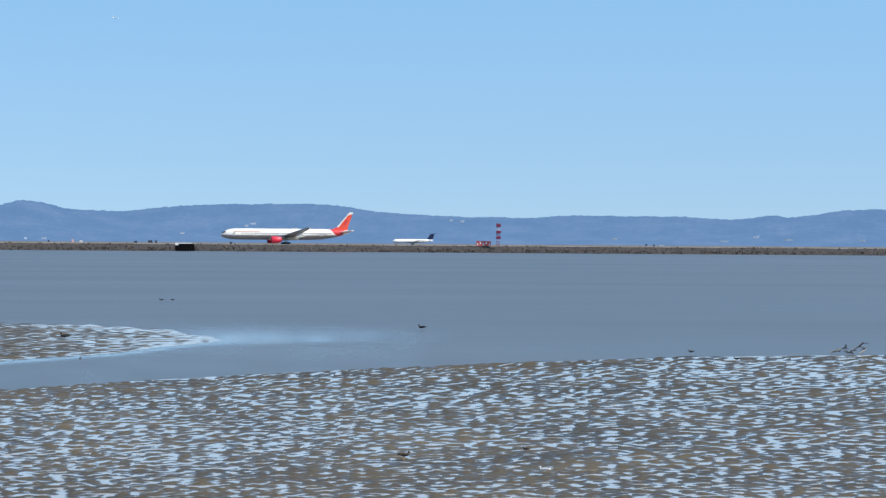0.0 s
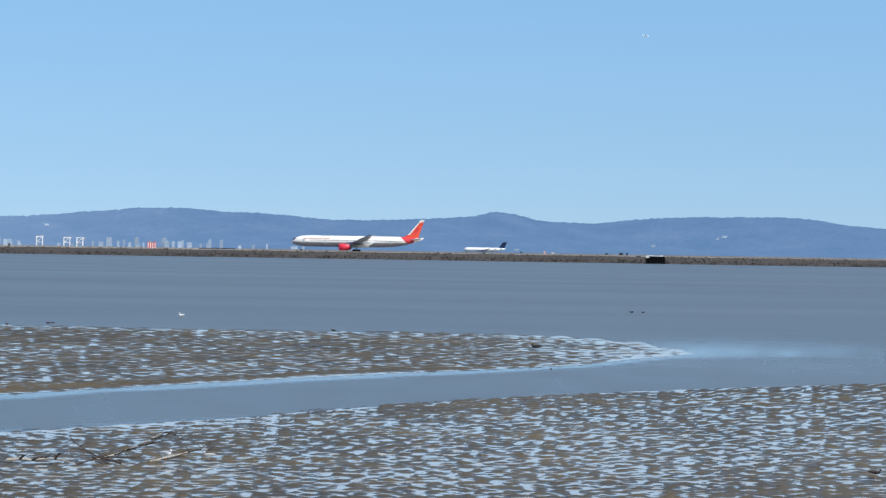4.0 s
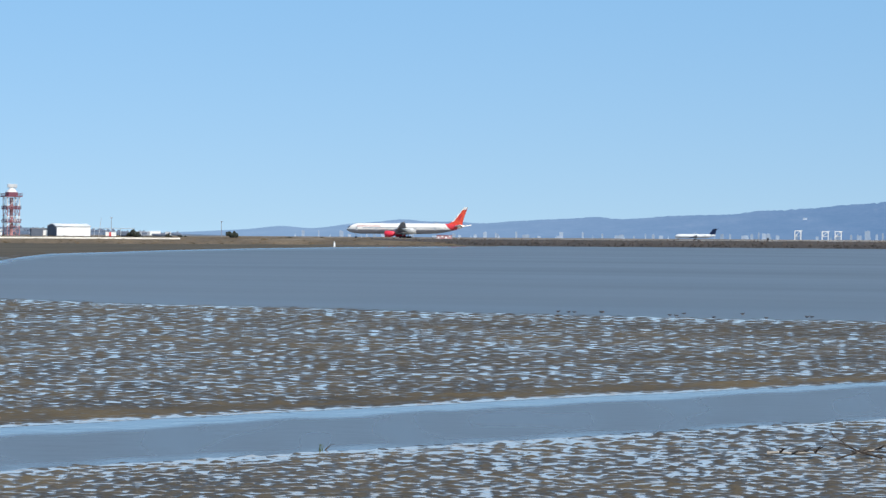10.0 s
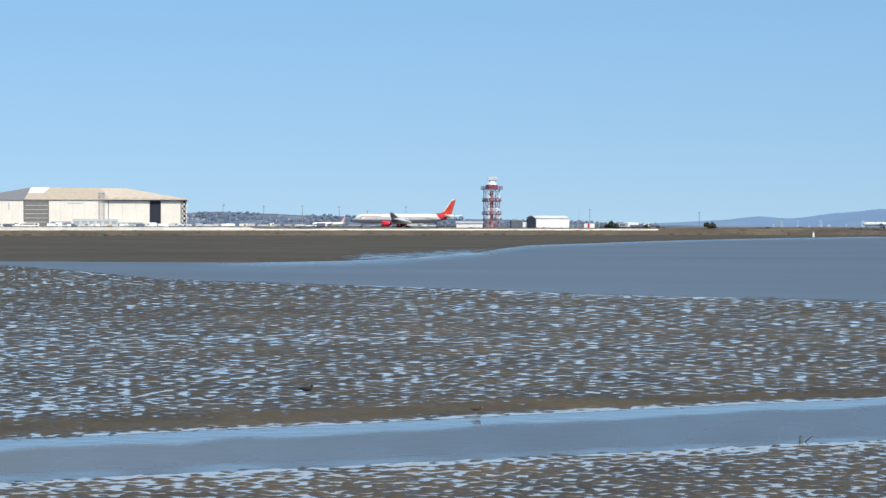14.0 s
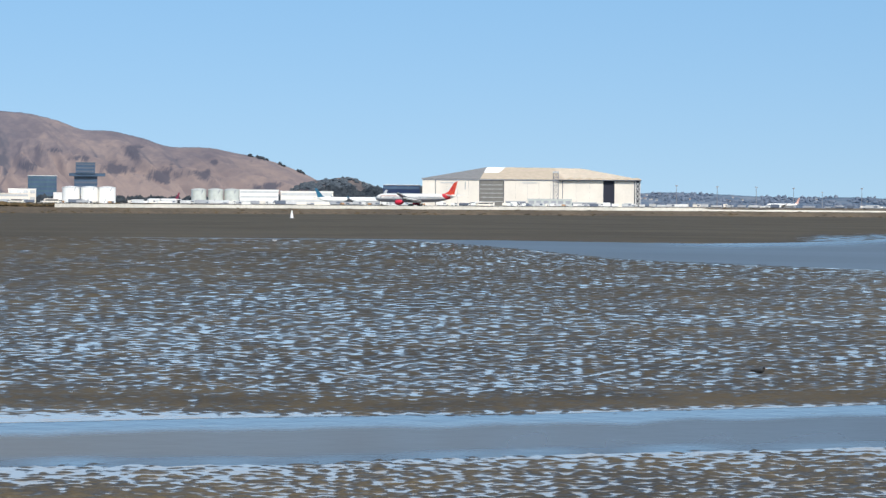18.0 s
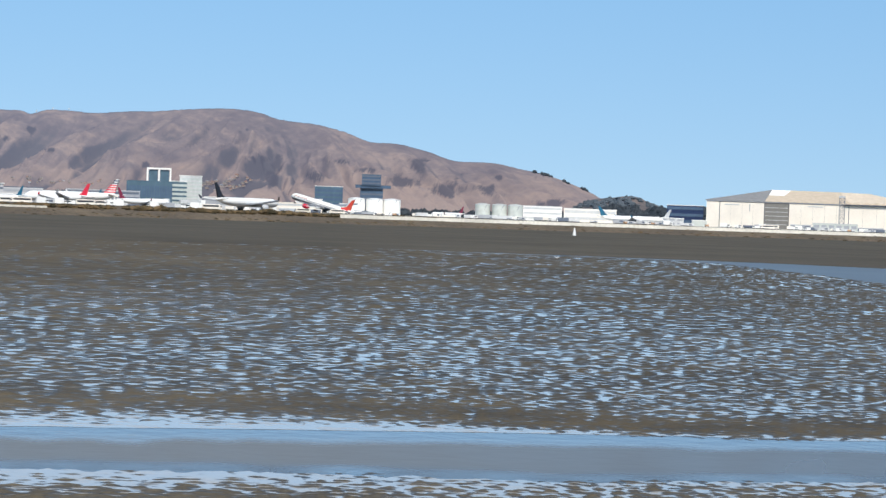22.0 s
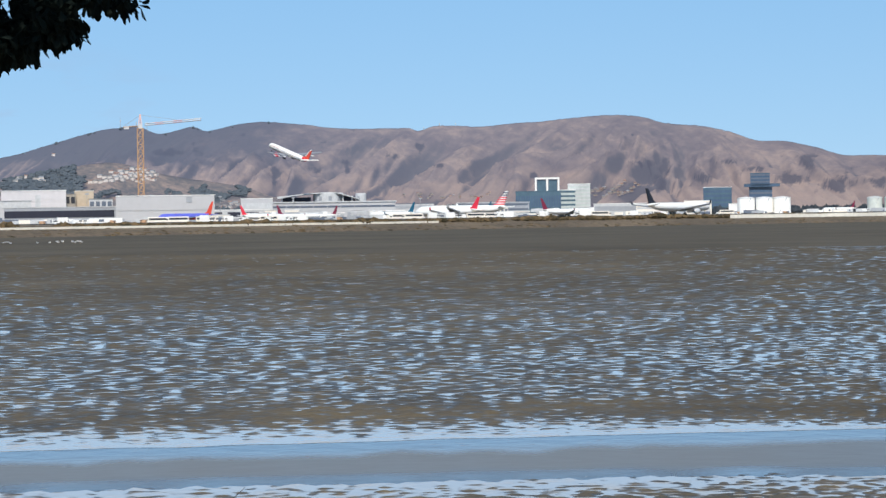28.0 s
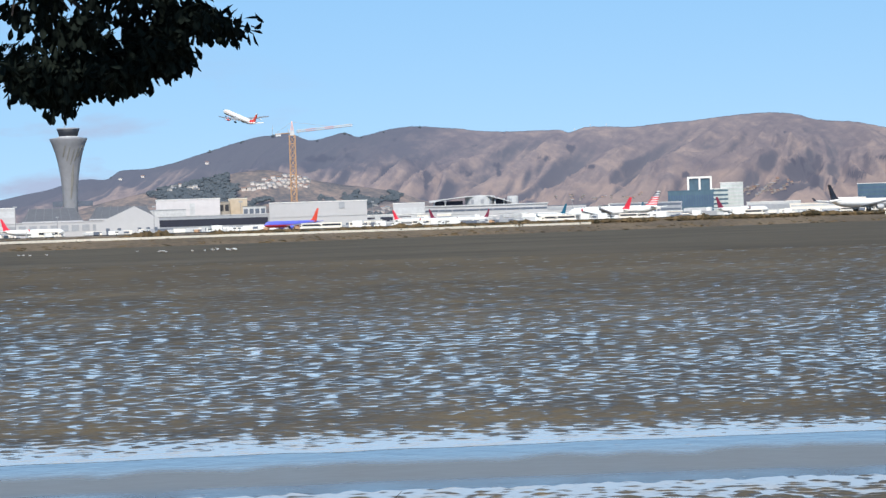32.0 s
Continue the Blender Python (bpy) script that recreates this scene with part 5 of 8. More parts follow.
def far_city():
    for az, h in ((-9.45, 15), (-8.86, 14), (-8.58, 14)):
        t = thing("container_crane", facing(az, 4430, LAND), "white dockside container crane, hazy and far", "crane", "container cranes")
        for x in (-5, 5):
            for y in (-3, 3):
                bm = B()
                box(bm, (x, y, h / 2), (1.5, 1.5, h))
                part("leg", bm, M_WHITE, t)
        bm = B()
        box(bm, (1, 0, h), (13, 4, 1.3))
        part("boom", bm, M_WHITE, t)
        bm = B()
        tube(bm, (-5, -3, h * 0.4), (5, -3, h), 0.45, n=4)
        part("brace", bm, M_WHITE, t)
        bm = B()
        box(bm, (0, 0, h * 0.42), (11, 1, 1))
        part("cross_beam", bm, M_WHITE, t)
    for az, w, h in ((-10.1, 8, 9), (-8.1, 4, 7), (-7.95, 9, 15), (-7.75, 4, 9), (-7.62, 3, 11), (-7.5, 5, 7), (-7.35, 7, 15.5), (-7.2, 3, 7), (-6.75, 9, 15), (-6.55, 5, 10), (-6.2, 8, 9), (-5.75, 5, 14), (-5.5, 6, 13), (-4.8, 5, 6), (-4.5, 3, 8), (-3.9, 12, 5), (-3.7, 5, 4), (-10.3, 3, 11), (-10.45, 5, 8), (-9.9, 4, 7), (-8.3, 4, 8), (-7.05, 5, 10), (-5.95, 4, 7), (-6.35, 4, 12), (-5.1, 6, 5), (-10.6, 12, 6), (-11.1, 6, 8), (-12.6, 5, 7), (-13.3, 9, 6), (-15.4, 12, 5), (-16.3, 6, 9), (-17.9, 5, 4)):
        t = thing("far_tower_block", facing(az, 4440, LAND), "pale hazy tower block of a far city", "building", "far city towers")
        bm = B()
        box(bm, (0, 0, h / 2), (w, w * 0.8, h))
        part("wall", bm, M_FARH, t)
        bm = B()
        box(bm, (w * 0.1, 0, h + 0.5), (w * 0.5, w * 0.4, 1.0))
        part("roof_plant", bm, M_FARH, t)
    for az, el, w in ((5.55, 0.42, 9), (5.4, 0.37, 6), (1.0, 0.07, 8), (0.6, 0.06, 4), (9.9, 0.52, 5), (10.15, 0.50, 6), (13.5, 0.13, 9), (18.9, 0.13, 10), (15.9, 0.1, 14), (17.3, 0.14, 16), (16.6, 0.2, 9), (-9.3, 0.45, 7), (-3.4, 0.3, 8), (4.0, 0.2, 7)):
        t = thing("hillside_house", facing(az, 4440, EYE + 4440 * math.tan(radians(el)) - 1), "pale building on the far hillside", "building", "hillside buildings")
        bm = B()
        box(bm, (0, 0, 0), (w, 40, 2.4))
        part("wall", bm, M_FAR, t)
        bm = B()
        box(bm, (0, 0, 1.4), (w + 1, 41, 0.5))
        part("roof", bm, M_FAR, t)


def far_skyline():
    """Pale blocks and masts strung along the far shore."""
    rnd = random.Random(64)
    for az in [-20.3 + i * 0.32 for i in range(46)]:
        a, h, w = az + rnd.uniform(-0.2, 0.2), rnd.choice((3, 4, 5, 6, 8, 10)), rnd.uniform(2.0, 7.0)
        t = thing("far_tower_block", facing(a, 4435, LAND), "pale hazy block of the far city's shore", "building", "far city towers")
        bm = B()
        box(bm, (0, 0, h / 2), (w, 5, h))
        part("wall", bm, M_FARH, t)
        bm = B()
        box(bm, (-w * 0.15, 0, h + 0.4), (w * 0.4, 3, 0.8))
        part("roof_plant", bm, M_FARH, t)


def far_sails():
    rnd = random.Random(8)
    for az in (-20.4, -19.6, -18.9, -18.1, -17.5, -16.6, -15.9, -15.1, -14.6, -13.9, -13.2, -12.2, -11.6):
        t = thing("far_sail", facing(az + rnd.uniform(-0.15, 0.15), 4420, LAND), "white sail of a far-off boat", "sailboat", "far sails")
        h = rnd.uniform(2.5, 5.5)
        bm = B()
        slab(bm, [(-h * 0.16, 0, 0.5), (h * 0.16, 0, 0.5), (0, 0, h)], 0.4, (0, 1, 0))
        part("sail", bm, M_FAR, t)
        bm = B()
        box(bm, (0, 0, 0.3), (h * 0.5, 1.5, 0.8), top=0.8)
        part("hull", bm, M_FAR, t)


far_city()
far_skyline()
far_sails()


def bush(az, d, w, h, label="round dark shrub on the shore bank"):
    rnd = random.Random(int(az * 100))
    p = polar(az, d)
    pl = []
    for i in range(26):
        a, q = rnd.random() * 6.28, math.sqrt(rnd.random())
        x, y = q * w * 0.4 * math.cos(a), q * w * 0.4 * math.sin(a)
        pl.append((x, y, rnd.uniform(0, h * 0.62 * (1 - 0.7 * q * q)), w * rnd.uniform(0.16, 0.3), h * rnd.uniform(0.25, 0.42)))
    t = thing("shrub", pose(p[0], p[1], LAND - 0.3), label, "shrub", "shrubs")
    c = clump_mesh("crown", pl, M_BUSH, int(abs(az) * 10))
    c.parent = t
    bm = B()
    tube(bm, (0, 0, -0.3), (0, 0, h * 0.5), 0.25, 0.1)
    part("stem", bm, M_BARK, t)


for az, w, h in ((-21.87, 8.4, 5.8), (-24.02, 8.4, 5.0), (-23.0, 3.2, 1.9), (-23.25, 5.2, 2.2), (-20.6, 3.5, 1.0), (-19.9, 3, 1.0), (-22.9, 3, 1.2), (-18.8, 2.5, 0.9), (-17.8, 4, 0.9), (-23.9, 3.5, 1.1)):
    bush(az, shore(az) + 38, w, h)


def slim_mast(az, d, h, label, r=0.18, lamp=True):
    t = thing("light_mast", facing(az, d, LAND), label, "mast", "masts")
    bm = B()
    tube(bm, (0, 0, 0), (0, 0, h), r, r * 0.6)
    part("pole", bm, M_TOWERG, t)
    if lamp:
        bm = B()
        box(bm, (0, 0, h), (h * 0.13, 0.8, h * 0.05))
        part("lamp_head", bm, M_GREY, t)
    return t


slim_mast(-22.1, 1520, 9, "slim mast with a red top near the shore", 0.2)
for az, h in ((-32.57, 27), (-31.68, 26), (-30.83, 26), (-30.02, 25), (-28.55, 25), (-29.4, 20), (-24.5, 22)):
    slim_mast(az, 3300, h, "tall floodlight mast of the far apron", 0.45)


# ---- radar tower and huts ----
def radar_tower(az, d):
    t = thing("radar_tower", facing(az, d, LAND, 20), "red and white lattice radar tower with a white top", "tower")
    for i in range(4):
        bm = B()
        lattice(bm, 7.0, 5.4, 1, 0.26)
        part("lattice_section", bm, M_WHITE if i % 2 else M_PALERED, t, "", pose(0, 0, 5.4 * i))
    for z, w in ((7.6, 8.4), (14.9, 8.4), (21.8, 9.6)):
        bm = B()
        box(bm, (0, 0, z), (w, w, 0.5))
        part("platform", bm, M_MAROONP, t, "dark red platform")
        bm = B()
        for s in (-1, 1):
            for q in range(7):
                x = -w / 2 + q * w / 6
                tube(bm, (x, s * w / 2, z), (x, s * w / 2, z + 1.6), 0.09, n=4)
                tube(bm, (s * w / 2, x, z), (s * w / 2, x, z + 1.6), 0.09, n=4)
            for zz in (0.8, 1.6):
                tube(bm, (-w / 2, s * w / 2, z + zz), (w / 2, s * w / 2, z + zz), 0.1, n=4)
                tube(bm, (s * w / 2, -w / 2, z + zz), (s * w / 2, w / 2, z + zz), 0.1, n=4)
        part("railing", bm, M_MAROONP, t)
    bm = B()
    box(bm, (0, 0, 10.5), (1.5, 1.5, 21))
    part("stair_core", bm, M_PALERED, t, "dark red stair core")
    bm = B()
    box(bm, (0, 0, 23.1), (5.2, 5.2, 2.2))
    part("cabin", bm, M_MAROONP, t)
    bm = B()
    lathe(bm, [(2.9, 24.2), (2.4, 25.3), (1.2, 26.3), (0.4, 26.6)], 14)
    part("radar_base", bm, M_WHITE, t, "white dome under the antenna")
    bm = B()
    box(bm, (0, -1.2, 27.6), (5.6, 0.8, 2.0), bevel=0.2)
    part("antenna", bm, M_LGREY, t, "grey radar antenna panel")
    bm = B()
    for x in (-1.8, -0.6, 0.6, 1.8):
        tube(bm, (x, -1.2, 25.6), (x, -1.2, 26.7), 0.15, n=4)
    part("antenna_mount", bm, M_GREY, t)


radar_tower(-26.66, 1460)


def gable_shed(az, d, w, dep, h, hr, wall, roof, label, turn=0.0, name="shed"):
    """A shed whose gable ends stand on x; its long side faces the eye."""
    t = thing(name, facing(az, d, LAND, turn), label, "shed")
    bm = B()
    pr = [(-dep / 2, 0), (dep / 2, 0), (dep / 2, h), (0, hr), (-dep / 2, h)]
    lo = [bm.verts.new((-w / 2, y, z)) for y, z in pr]
    hi = [bm.verts.new((w / 2, y, z)) for y, z in pr]
    bm.faces.new(lo)
    bm.faces.new(hi[::-1])
    for i in range(5):
        bm.faces.new((lo[i], hi[i], hi[(i + 1) % 5], lo[(i + 1) % 5]))
    bmesh.ops.recalc_face_normals(bm, faces=bm.faces)
    part("wall", bm, wall, t)
    for s in (-1, 1):
        bm = B()
        slab(bm, [(-w / 2 - 0.4, s * (dep / 2 + 0.5), h - 0.2), (w / 2 + 0.4, s * (dep / 2 + 0.5), h - 0.2), (w / 2 + 0.4, 0, hr + 0.2), (-w / 2 - 0.4, 0, hr + 0.2)], 0.3, (0, 0, 1))
        part("roof", bm, roof, t)
    return t


# vaulted white shed with a dark end wall, and its low annex, before the take-off path
M_SLATE = mat("slate_cladding", (0.10, 0.12, 0.16), 0.6, var=0.08, scale=0.5)


def vaulted_shed(az, d):
    t = thing("vaulted_shed", facing(az, d, LAND, 25), "long white vaulted metal shed with a dark end wall", "shed")
    w, dep, h, hr = 20.5, 12.0, 5.1, 6.7
    arch = [(-dep / 2, 0), (-dep / 2, h)] + [(-dep / 2 + dep * k / 8, h + (hr - h) * math.sin(math.pi * k / 8)) for k in range(1, 8)] + [(dep / 2, h), (dep / 2, 0)]
    bm = B()
    slab(bm, [(0, y, z) for y, z in arch], w - 0.6, (1, 0, 0))
    part("wall", bm, M_WHITE, t)
    # the left end wall's shade is put into a darker colour
    for x, m in ((-w / 2, M_SLATE), (w / 2, M_WHITE)):
        bm = B()
        slab(bm, [(x, y * 0.99, z * 0.985) for y, z in arch], 0.5, (1, 0, 0))
        part("end_wall", bm, m, t, "end wall darkened for its shade" if m is M_SLATE else "")
    bm = B()
    prev = None
    for y, z in arch[1:-1]:
        q = [bm.verts.new((sx * (w / 2 + 0.5), y * 1.05, z + dz)) for sx, dz in ((-1, 0.1), (1, 0.1), (1, 0.35), (-1, 0.35))]
        if prev:
            for i in range(4):
                bm.faces.new((prev[i], q[i], q[(i + 1) % 4], prev[(i + 1) % 4]))
        prev = q
    bmesh.ops.recalc_face_normals(bm, faces=bm.faces)
    part("vault_roof", smooth(bm), M_WHITE, t)
    n = 10
    for i in range(n):
        bm = B()
        box(bm, (-w / 2 + (i + 0.5) * w / n, -dep / 2 - 0.08, h / 2), (w / n - 0.12, 0.16, h - 0.4))
        part("wall_panel", bm, M_WHITE, t)
    t2 = thing("annex", facing(az - 0.62, d + 3, LAND, 8), "low dark flat-roofed annex with a white door", "shed")
    bm = B()
    box(bm, (0, 0, 2.1), (10.5, 6, 4.2))
    part("wall", bm, M_SLATE, t2)
    bm = B()
    box(bm, (0, 0, 4.3), (11, 6.4, 0.3))
    part("roof", bm, M_GREY, t2)
    bm = B()
    box(bm, (2.8, -3.1, 1.7), (3.0, 0.2, 3.2))
    part("door", bm, M_WHITE, t2, "white roller door")


vaulted_shed(-25.42, 1478)


def approach_gantry(az, d):
    t = thing("light_gantry", facing(az, d, LAND), "thin grey approach-light gantry with a slim mast", "gantry")
    for x in (-11, -4, 4, 11):
        bm = B()
        tube(bm, (x, 0, 0), (x, 0, 4.6), 0.12, n=4)
        part("post", bm, M_LGREY, t)
    bm = B()
    tube(bm, (-12, 0, 4.6), (12, 0, 4.6), 0.14, n=4)
    part("beam", bm, M_LGREY, t)
    bm = B()
    tube(bm, (-8.5, 0, 0), (-7, 0, 11), 0.14, 0.08, n=4)
    part("mast", bm, M_LGREY, t)
    t2 = thing("equipment_box", facing(az - 0.06, d - 8, LAND), "small red and white equipment box", "box")
    bm = B()
    box(bm, (0, 0, 1.3), (6, 2.5, 2.4))
    part("body", bm, M_WHITE, t2)
    bm = B()
    box(bm, (-0.4, -1.3, 1.3), (1.2, 0.2, 2.2))
    part("red_panel", bm, M_RED, t2)


approach_gantry(-24.45, 1500)
gable_shed(-27.15, 1490, 15, 8, 2.9, 3.4, M_WHITE, M_LGREY, "low white trailer building by the radar tower")


# ---- great hangar ----
def hangar():
    d = 2900
    k = d * radians(1)
    t = thing("hangar", facing(-35.76, d, LAND), "large cream aircraft hangar with a faceted tan roof and half-open doors", "hangar")
    W, H, D = 4.8 * k, 29.5, 120.0
    x0 = -W / 2

    def along(p):
        return x0 + (p - 865) / 389 * W
    # body behind the doors, with its shade put into a dark colour
    bm = B()
    box(bm, (0, D / 2 + 2, H / 2), (W - 1, D, H))
    part("wall", bm, M_SLATE, t, "inner wall coloured dark for shade")
    spans = ((865, 888, M_CREAM), (889, 967, M_CREAM), (968, 1010, M_DGREY), (1011, 1115, M_CREAM), (1116, 1188, M_CREAM), (1208, 1243, M_CREAM))
    for a, b, m in spans:
        n = max(1, int((along(b) - along(a)) / 12))
        for i in range(n):
            xa = along(a) + (along(b) - along(a)) * i / n
            xb = along(a) + (along(b) - along(a)) * (i + 1) / n - 0.12
            bm = B()
            box(bm, ((xa + xb) / 2, 0.6, H / 2 - 0.6), (xb - xa, 1.4, H - 1.2))
            part("door_panel", bm, m, t)
    # dark sheets in the open slots stand in for the shade within
    for a, b in ((1189, 1207), (1244, 1254)):
        bm = B()
        box(bm, ((along(a) + along(b)) / 2, 1.2, H / 2), (along(b) - along(a), 0.6, H - 1))
        part("opening", bm, M_NAVYDARK, t, "dark sheet for the shade in an open doorway")
    for i in range(5):
        bm = B()
        box(bm, (along(989), -0.3, 5 + i * 4.6), (along(1010) - along(968) - 1, 0.3, 0.6))
        part("door_rail", bm, M_LGREY, t)
    bm = B()
    box(bm, (0, 0.4, H), (W + 1, 2.6, 1.3))
    part("fascia", bm, M_GREY, t)
    # faceted roof; the western facet's shade is put in as grey
    e = H + 0.6
    def v(p, y, z):
        return (along(p), y, z)
    ridge = 43.5
    mid = e + (ridge - e) * 0.52
    facets = ((((863, -1, e), (968, -1, e), (979, 38, ridge), (979, 60, ridge), (863, 122, e)), M_ROOFG),
              (((968, -1, e), (1004, -1, e), (1001, 18.5, mid), (974, 18.5, mid)), M_ROOFT),
              (((974, 18.5, mid), (1001, 18.5, mid), (1013, 38, ridge), (979, 38, ridge)), M_ROOFB),
              (((1004, -1, e), (1118, -1, e), (1100, 40, ridge - 0.3), (1013, 38, ridge), (1001, 18.5, mid)), M_ROOFT),
              (((1118, -1, e), (1256, -1, e), (1256, 60, e + 1), (1152, 50, ridge - 0.8), (1100, 40, ridge - 0.3)), M_ROOFW),
              (((979, 38, ridge), (1013, 38, ridge), (1100, 40, ridge - 0.3), (1152, 50, ridge - 0.8), (1142, 70, ridge - 0.8), (979, 60, ridge)), M_ROOFW),
              (((863, 122, e), (979, 60, ridge), (1142, 70, ridge - 0.8), (1256, 122, e)), M_ROOFG),
              (((1256, 60, e + 1), (1256, 122, e), (1142, 70, ridge - 0.8), (1152, 50, ridge - 0.8)), M_ROOFT))
    for pts, m in facets:
        bm = B()
        slab(bm, [v(*p) for p in pts], 0.5, (0, 0, 1))
        bmesh.ops.triangulate(bm, faces=[f for f in bm.faces if len(f.verts) > 4])
        part("roof_panel", bm, m, t)
    for i in range(9):
        bm = B()
        xa, xb = along(1104 + i * 16.8), along(1104 + (i + 1) * 16.8)
        slab(bm, [(xa, -3.2, e - 0.2), (xb, -3.2, e - 0.2), (xb - 0.3, -3.2, e + 0.9), ((xa + xb) / 2, -3.2, e + 2.4), (xa + 0.3, -3.2, e + 0.9)], 0.5, (0, 1, 0))
        part("scallop", bm, M_ROOFW, t, "scalloped pale eave")
    bm = B()
    box(bm, (along(1180), -2.2, e - 0.6), (along(1256) - along(1104), 2.4, 0.7))
    part("canopy", bm, M_SLATE, t, "dark soffit over the doors")
    bm = B()
    for i in range(5):
        z0, z1 = 1 + i * 5.4, 1 + (i + 1) * 5.4
        tube(bm, (along(1245.5), -0.6, z0), (along(1253), -0.6, z1), 0.35, n=4)
        tube(bm, (along(1253), -0.6, z0), (along(1245.5), -0.6, z1), 0.35, n=4)
    for p in (1245, 1253.5):
        tube(bm, (along(p), -0.6, 0), (along(p), -0.6, H - 1), 0.4, n=4)
    part("door_guide", bm, M_WHITE, t, "white lattice door guide")
    for p, y0, w, h in ((910, 25.5, 16, 1.0), (1057, 26, 17, 1.0)):
        bm = B()
        box(bm, (along(p), -0.25, y0), (w, 0.3, h))
        part("vent", bm, M_LGREY, t)
    bm = B()
    box(bm, (along(941.5), -0.25, 22.5), (0.9, 0.4, 8))
    part("pipe", bm, M_GREY, t)
    # white camera mast before it
    t2 = thing("service_mast", facing(-35.22, 2820, LAND), "white lattice service mast before the hangar", "mast")
    for i in range(4):
        bm = B()
        lattice(bm, 5.5, 9, 2, 0.42)
        part("mast_section", bm, M_TOWERG, t2, "", pose(0, 0, 9 * i))
    bm = B()
    box(bm, (0, 0, 37), (6.8, 6, 2.0))
    part("platform", bm, M_LGREY, t2)


M_DGREY = mat("ribbed_grey_door", (0.20, 0.19, 0.17), 0.6, var=0.08, scale=0.5)
M_NAVYDARK = mat("dim_doorway", (0.015, 0.018, 0.035), 0.7, var=0.1, scale=0.3)
M_ROOFW = mat("pale_roof", (0.62, 0.51, 0.385), 0.8, var=0.04, scale=0.3)
M_ROOFB = mat("bright_roof", (0.84, 0.82, 0.78), 0.7, var=0.03, scale=0.3)
hangar()


def block(az, d, w, dep, z0, z1, wall, label, roof=None, bands=0, band_m=None, cols=0, turn=0.0, name="building", category="building", group=""):
    """A flat-roofed building with storey bands and a parapet."""
    t = thing(name, facing(az, d, z0, turn), label, category, group)
    h = z1 - z0
    bm = B()
    box(bm, (0, dep / 2, h / 2), (w, dep, h))
    part("wall", bm, wall, t)
    bm = B()
    box(bm, (0, dep / 2, h + 0.3), (w + 0.8, dep + 0.8, 0.6))
    part("roof", bm, roof or wall, t)
    for i in range(bands):
        zz = h * (i + 0.6) / bands
        if cols:
            for c in range(cols):
                bm = B()
                box(bm, (-w / 2 + w * (c + 0.5) / cols, -0.1, zz), (w / cols * 0.7, 0.3, h / bands * 0.45))
                part("window", bm, band_m or M_SLATE, t)
        else:
            bm = B()
            box(bm, (0, -0.1, zz), (w * 0.97, 0.3, h / bands * 0.42))
            part("window_band", bm, band_m or M_SLATE, t)
    return t


def zel(el, d):
    return EYE + d * math.tan(radians(el))


def wd(deg, d):
    return d * radians(deg)


def tank(az, d, r, h, wall, label):
    t = thing("storage_tank", facing(az, d, LAND), label, "tank", "storage tanks")
    bm = B()
    lathe(bm, [(r, 0), (r, h), (r * 0.98, h + 0.2), (r * 0.5, h + 0.9), (0.1, h + 1.3)], 24)
    part("shell", bm, wall, t)
    bm = B()
    lathe(bm, [(r + 0.15, h - 0.5), (r + 0.25, h - 0.25), (r + 0.15, h)], 24)
    part("rim", bm, M_LGREY, t)
    bm = B()
    tube(bm, ((r + 0.4) * math.cos(-1.9), (r + 0.4) * math.sin(-1.9), 0.2), ((r + 0.4) * math.cos(-1.0), (r + 0.4) * math.sin(-1.0), h), 0.35, n=4)
    part("stair", bm, M_GREY, t)


M_TANKG = mat("grey_green_tank", (0.50, 0.52, 0.48), 0.5, var=0.06, scale=0.3)
for az in (-43.07, -42.7, -42.35):
    tank(az, 2450, wd(0.165, 2450), 13.5, M_TANKG, "grey-green steel storage tank")
for az in (-45.85, -45.45, -45.07):
    tank(az, 2600, wd(0.19, 2600), 15.5, M_WHITE, "white steel storage tank")
d = 3300
block(-46.47, d, wd(0.62, d), 30, LAND, zel(0.56, d), M_GLASSB, "dark blue glass office block", M_WHITE, 6, M_GLASST)
block(-45.53, d, wd(0.5, d), 30, LAND, zel(0.56, d), M_GLASSB, "base of a dark blue glass tower with a ledge", M_GLASSB, 6, M_SLATE)
block(-45.5, d - 4, wd(0.78, d), 36, zel(0.56, d), zel(0.62, d), M_GLASSB, "dark blue overhanging ledge of a glass tower", M_SLATE)
block(-45.54, d - 6, wd(0.42, d), 24, zel(0.62, d), zel(0.85, d), M_GLASSB, "upper storeys of a dark blue glass tower", M_GLASST, 3, M_SLATE)
M_PALEG = mat("pale_green_grey_wall", (0.46, 0.50, 0.48), 0.6, var=0.05, scale=0.2)
block(-50.4, d, wd(1.0, d), 30, LAND, zel(0.535, d), M_GLASST, "teal glass hotel block", M_GLASST, 1, M_GLASSB, 18)
block(-49.8, d + 20, wd(0.45, d), 30, LAND, zel(0.56, d), M_PALEG, "grey office wing beside the hotel", M_WHITE, 6, M_GLASST)
block(-49.5, d + 40, wd(0.5, d), 30, LAND, zel(0.69, d), M_PALEG, "pale grey-green tower with a white cap", M_WHITE, 9, M_LGREY)


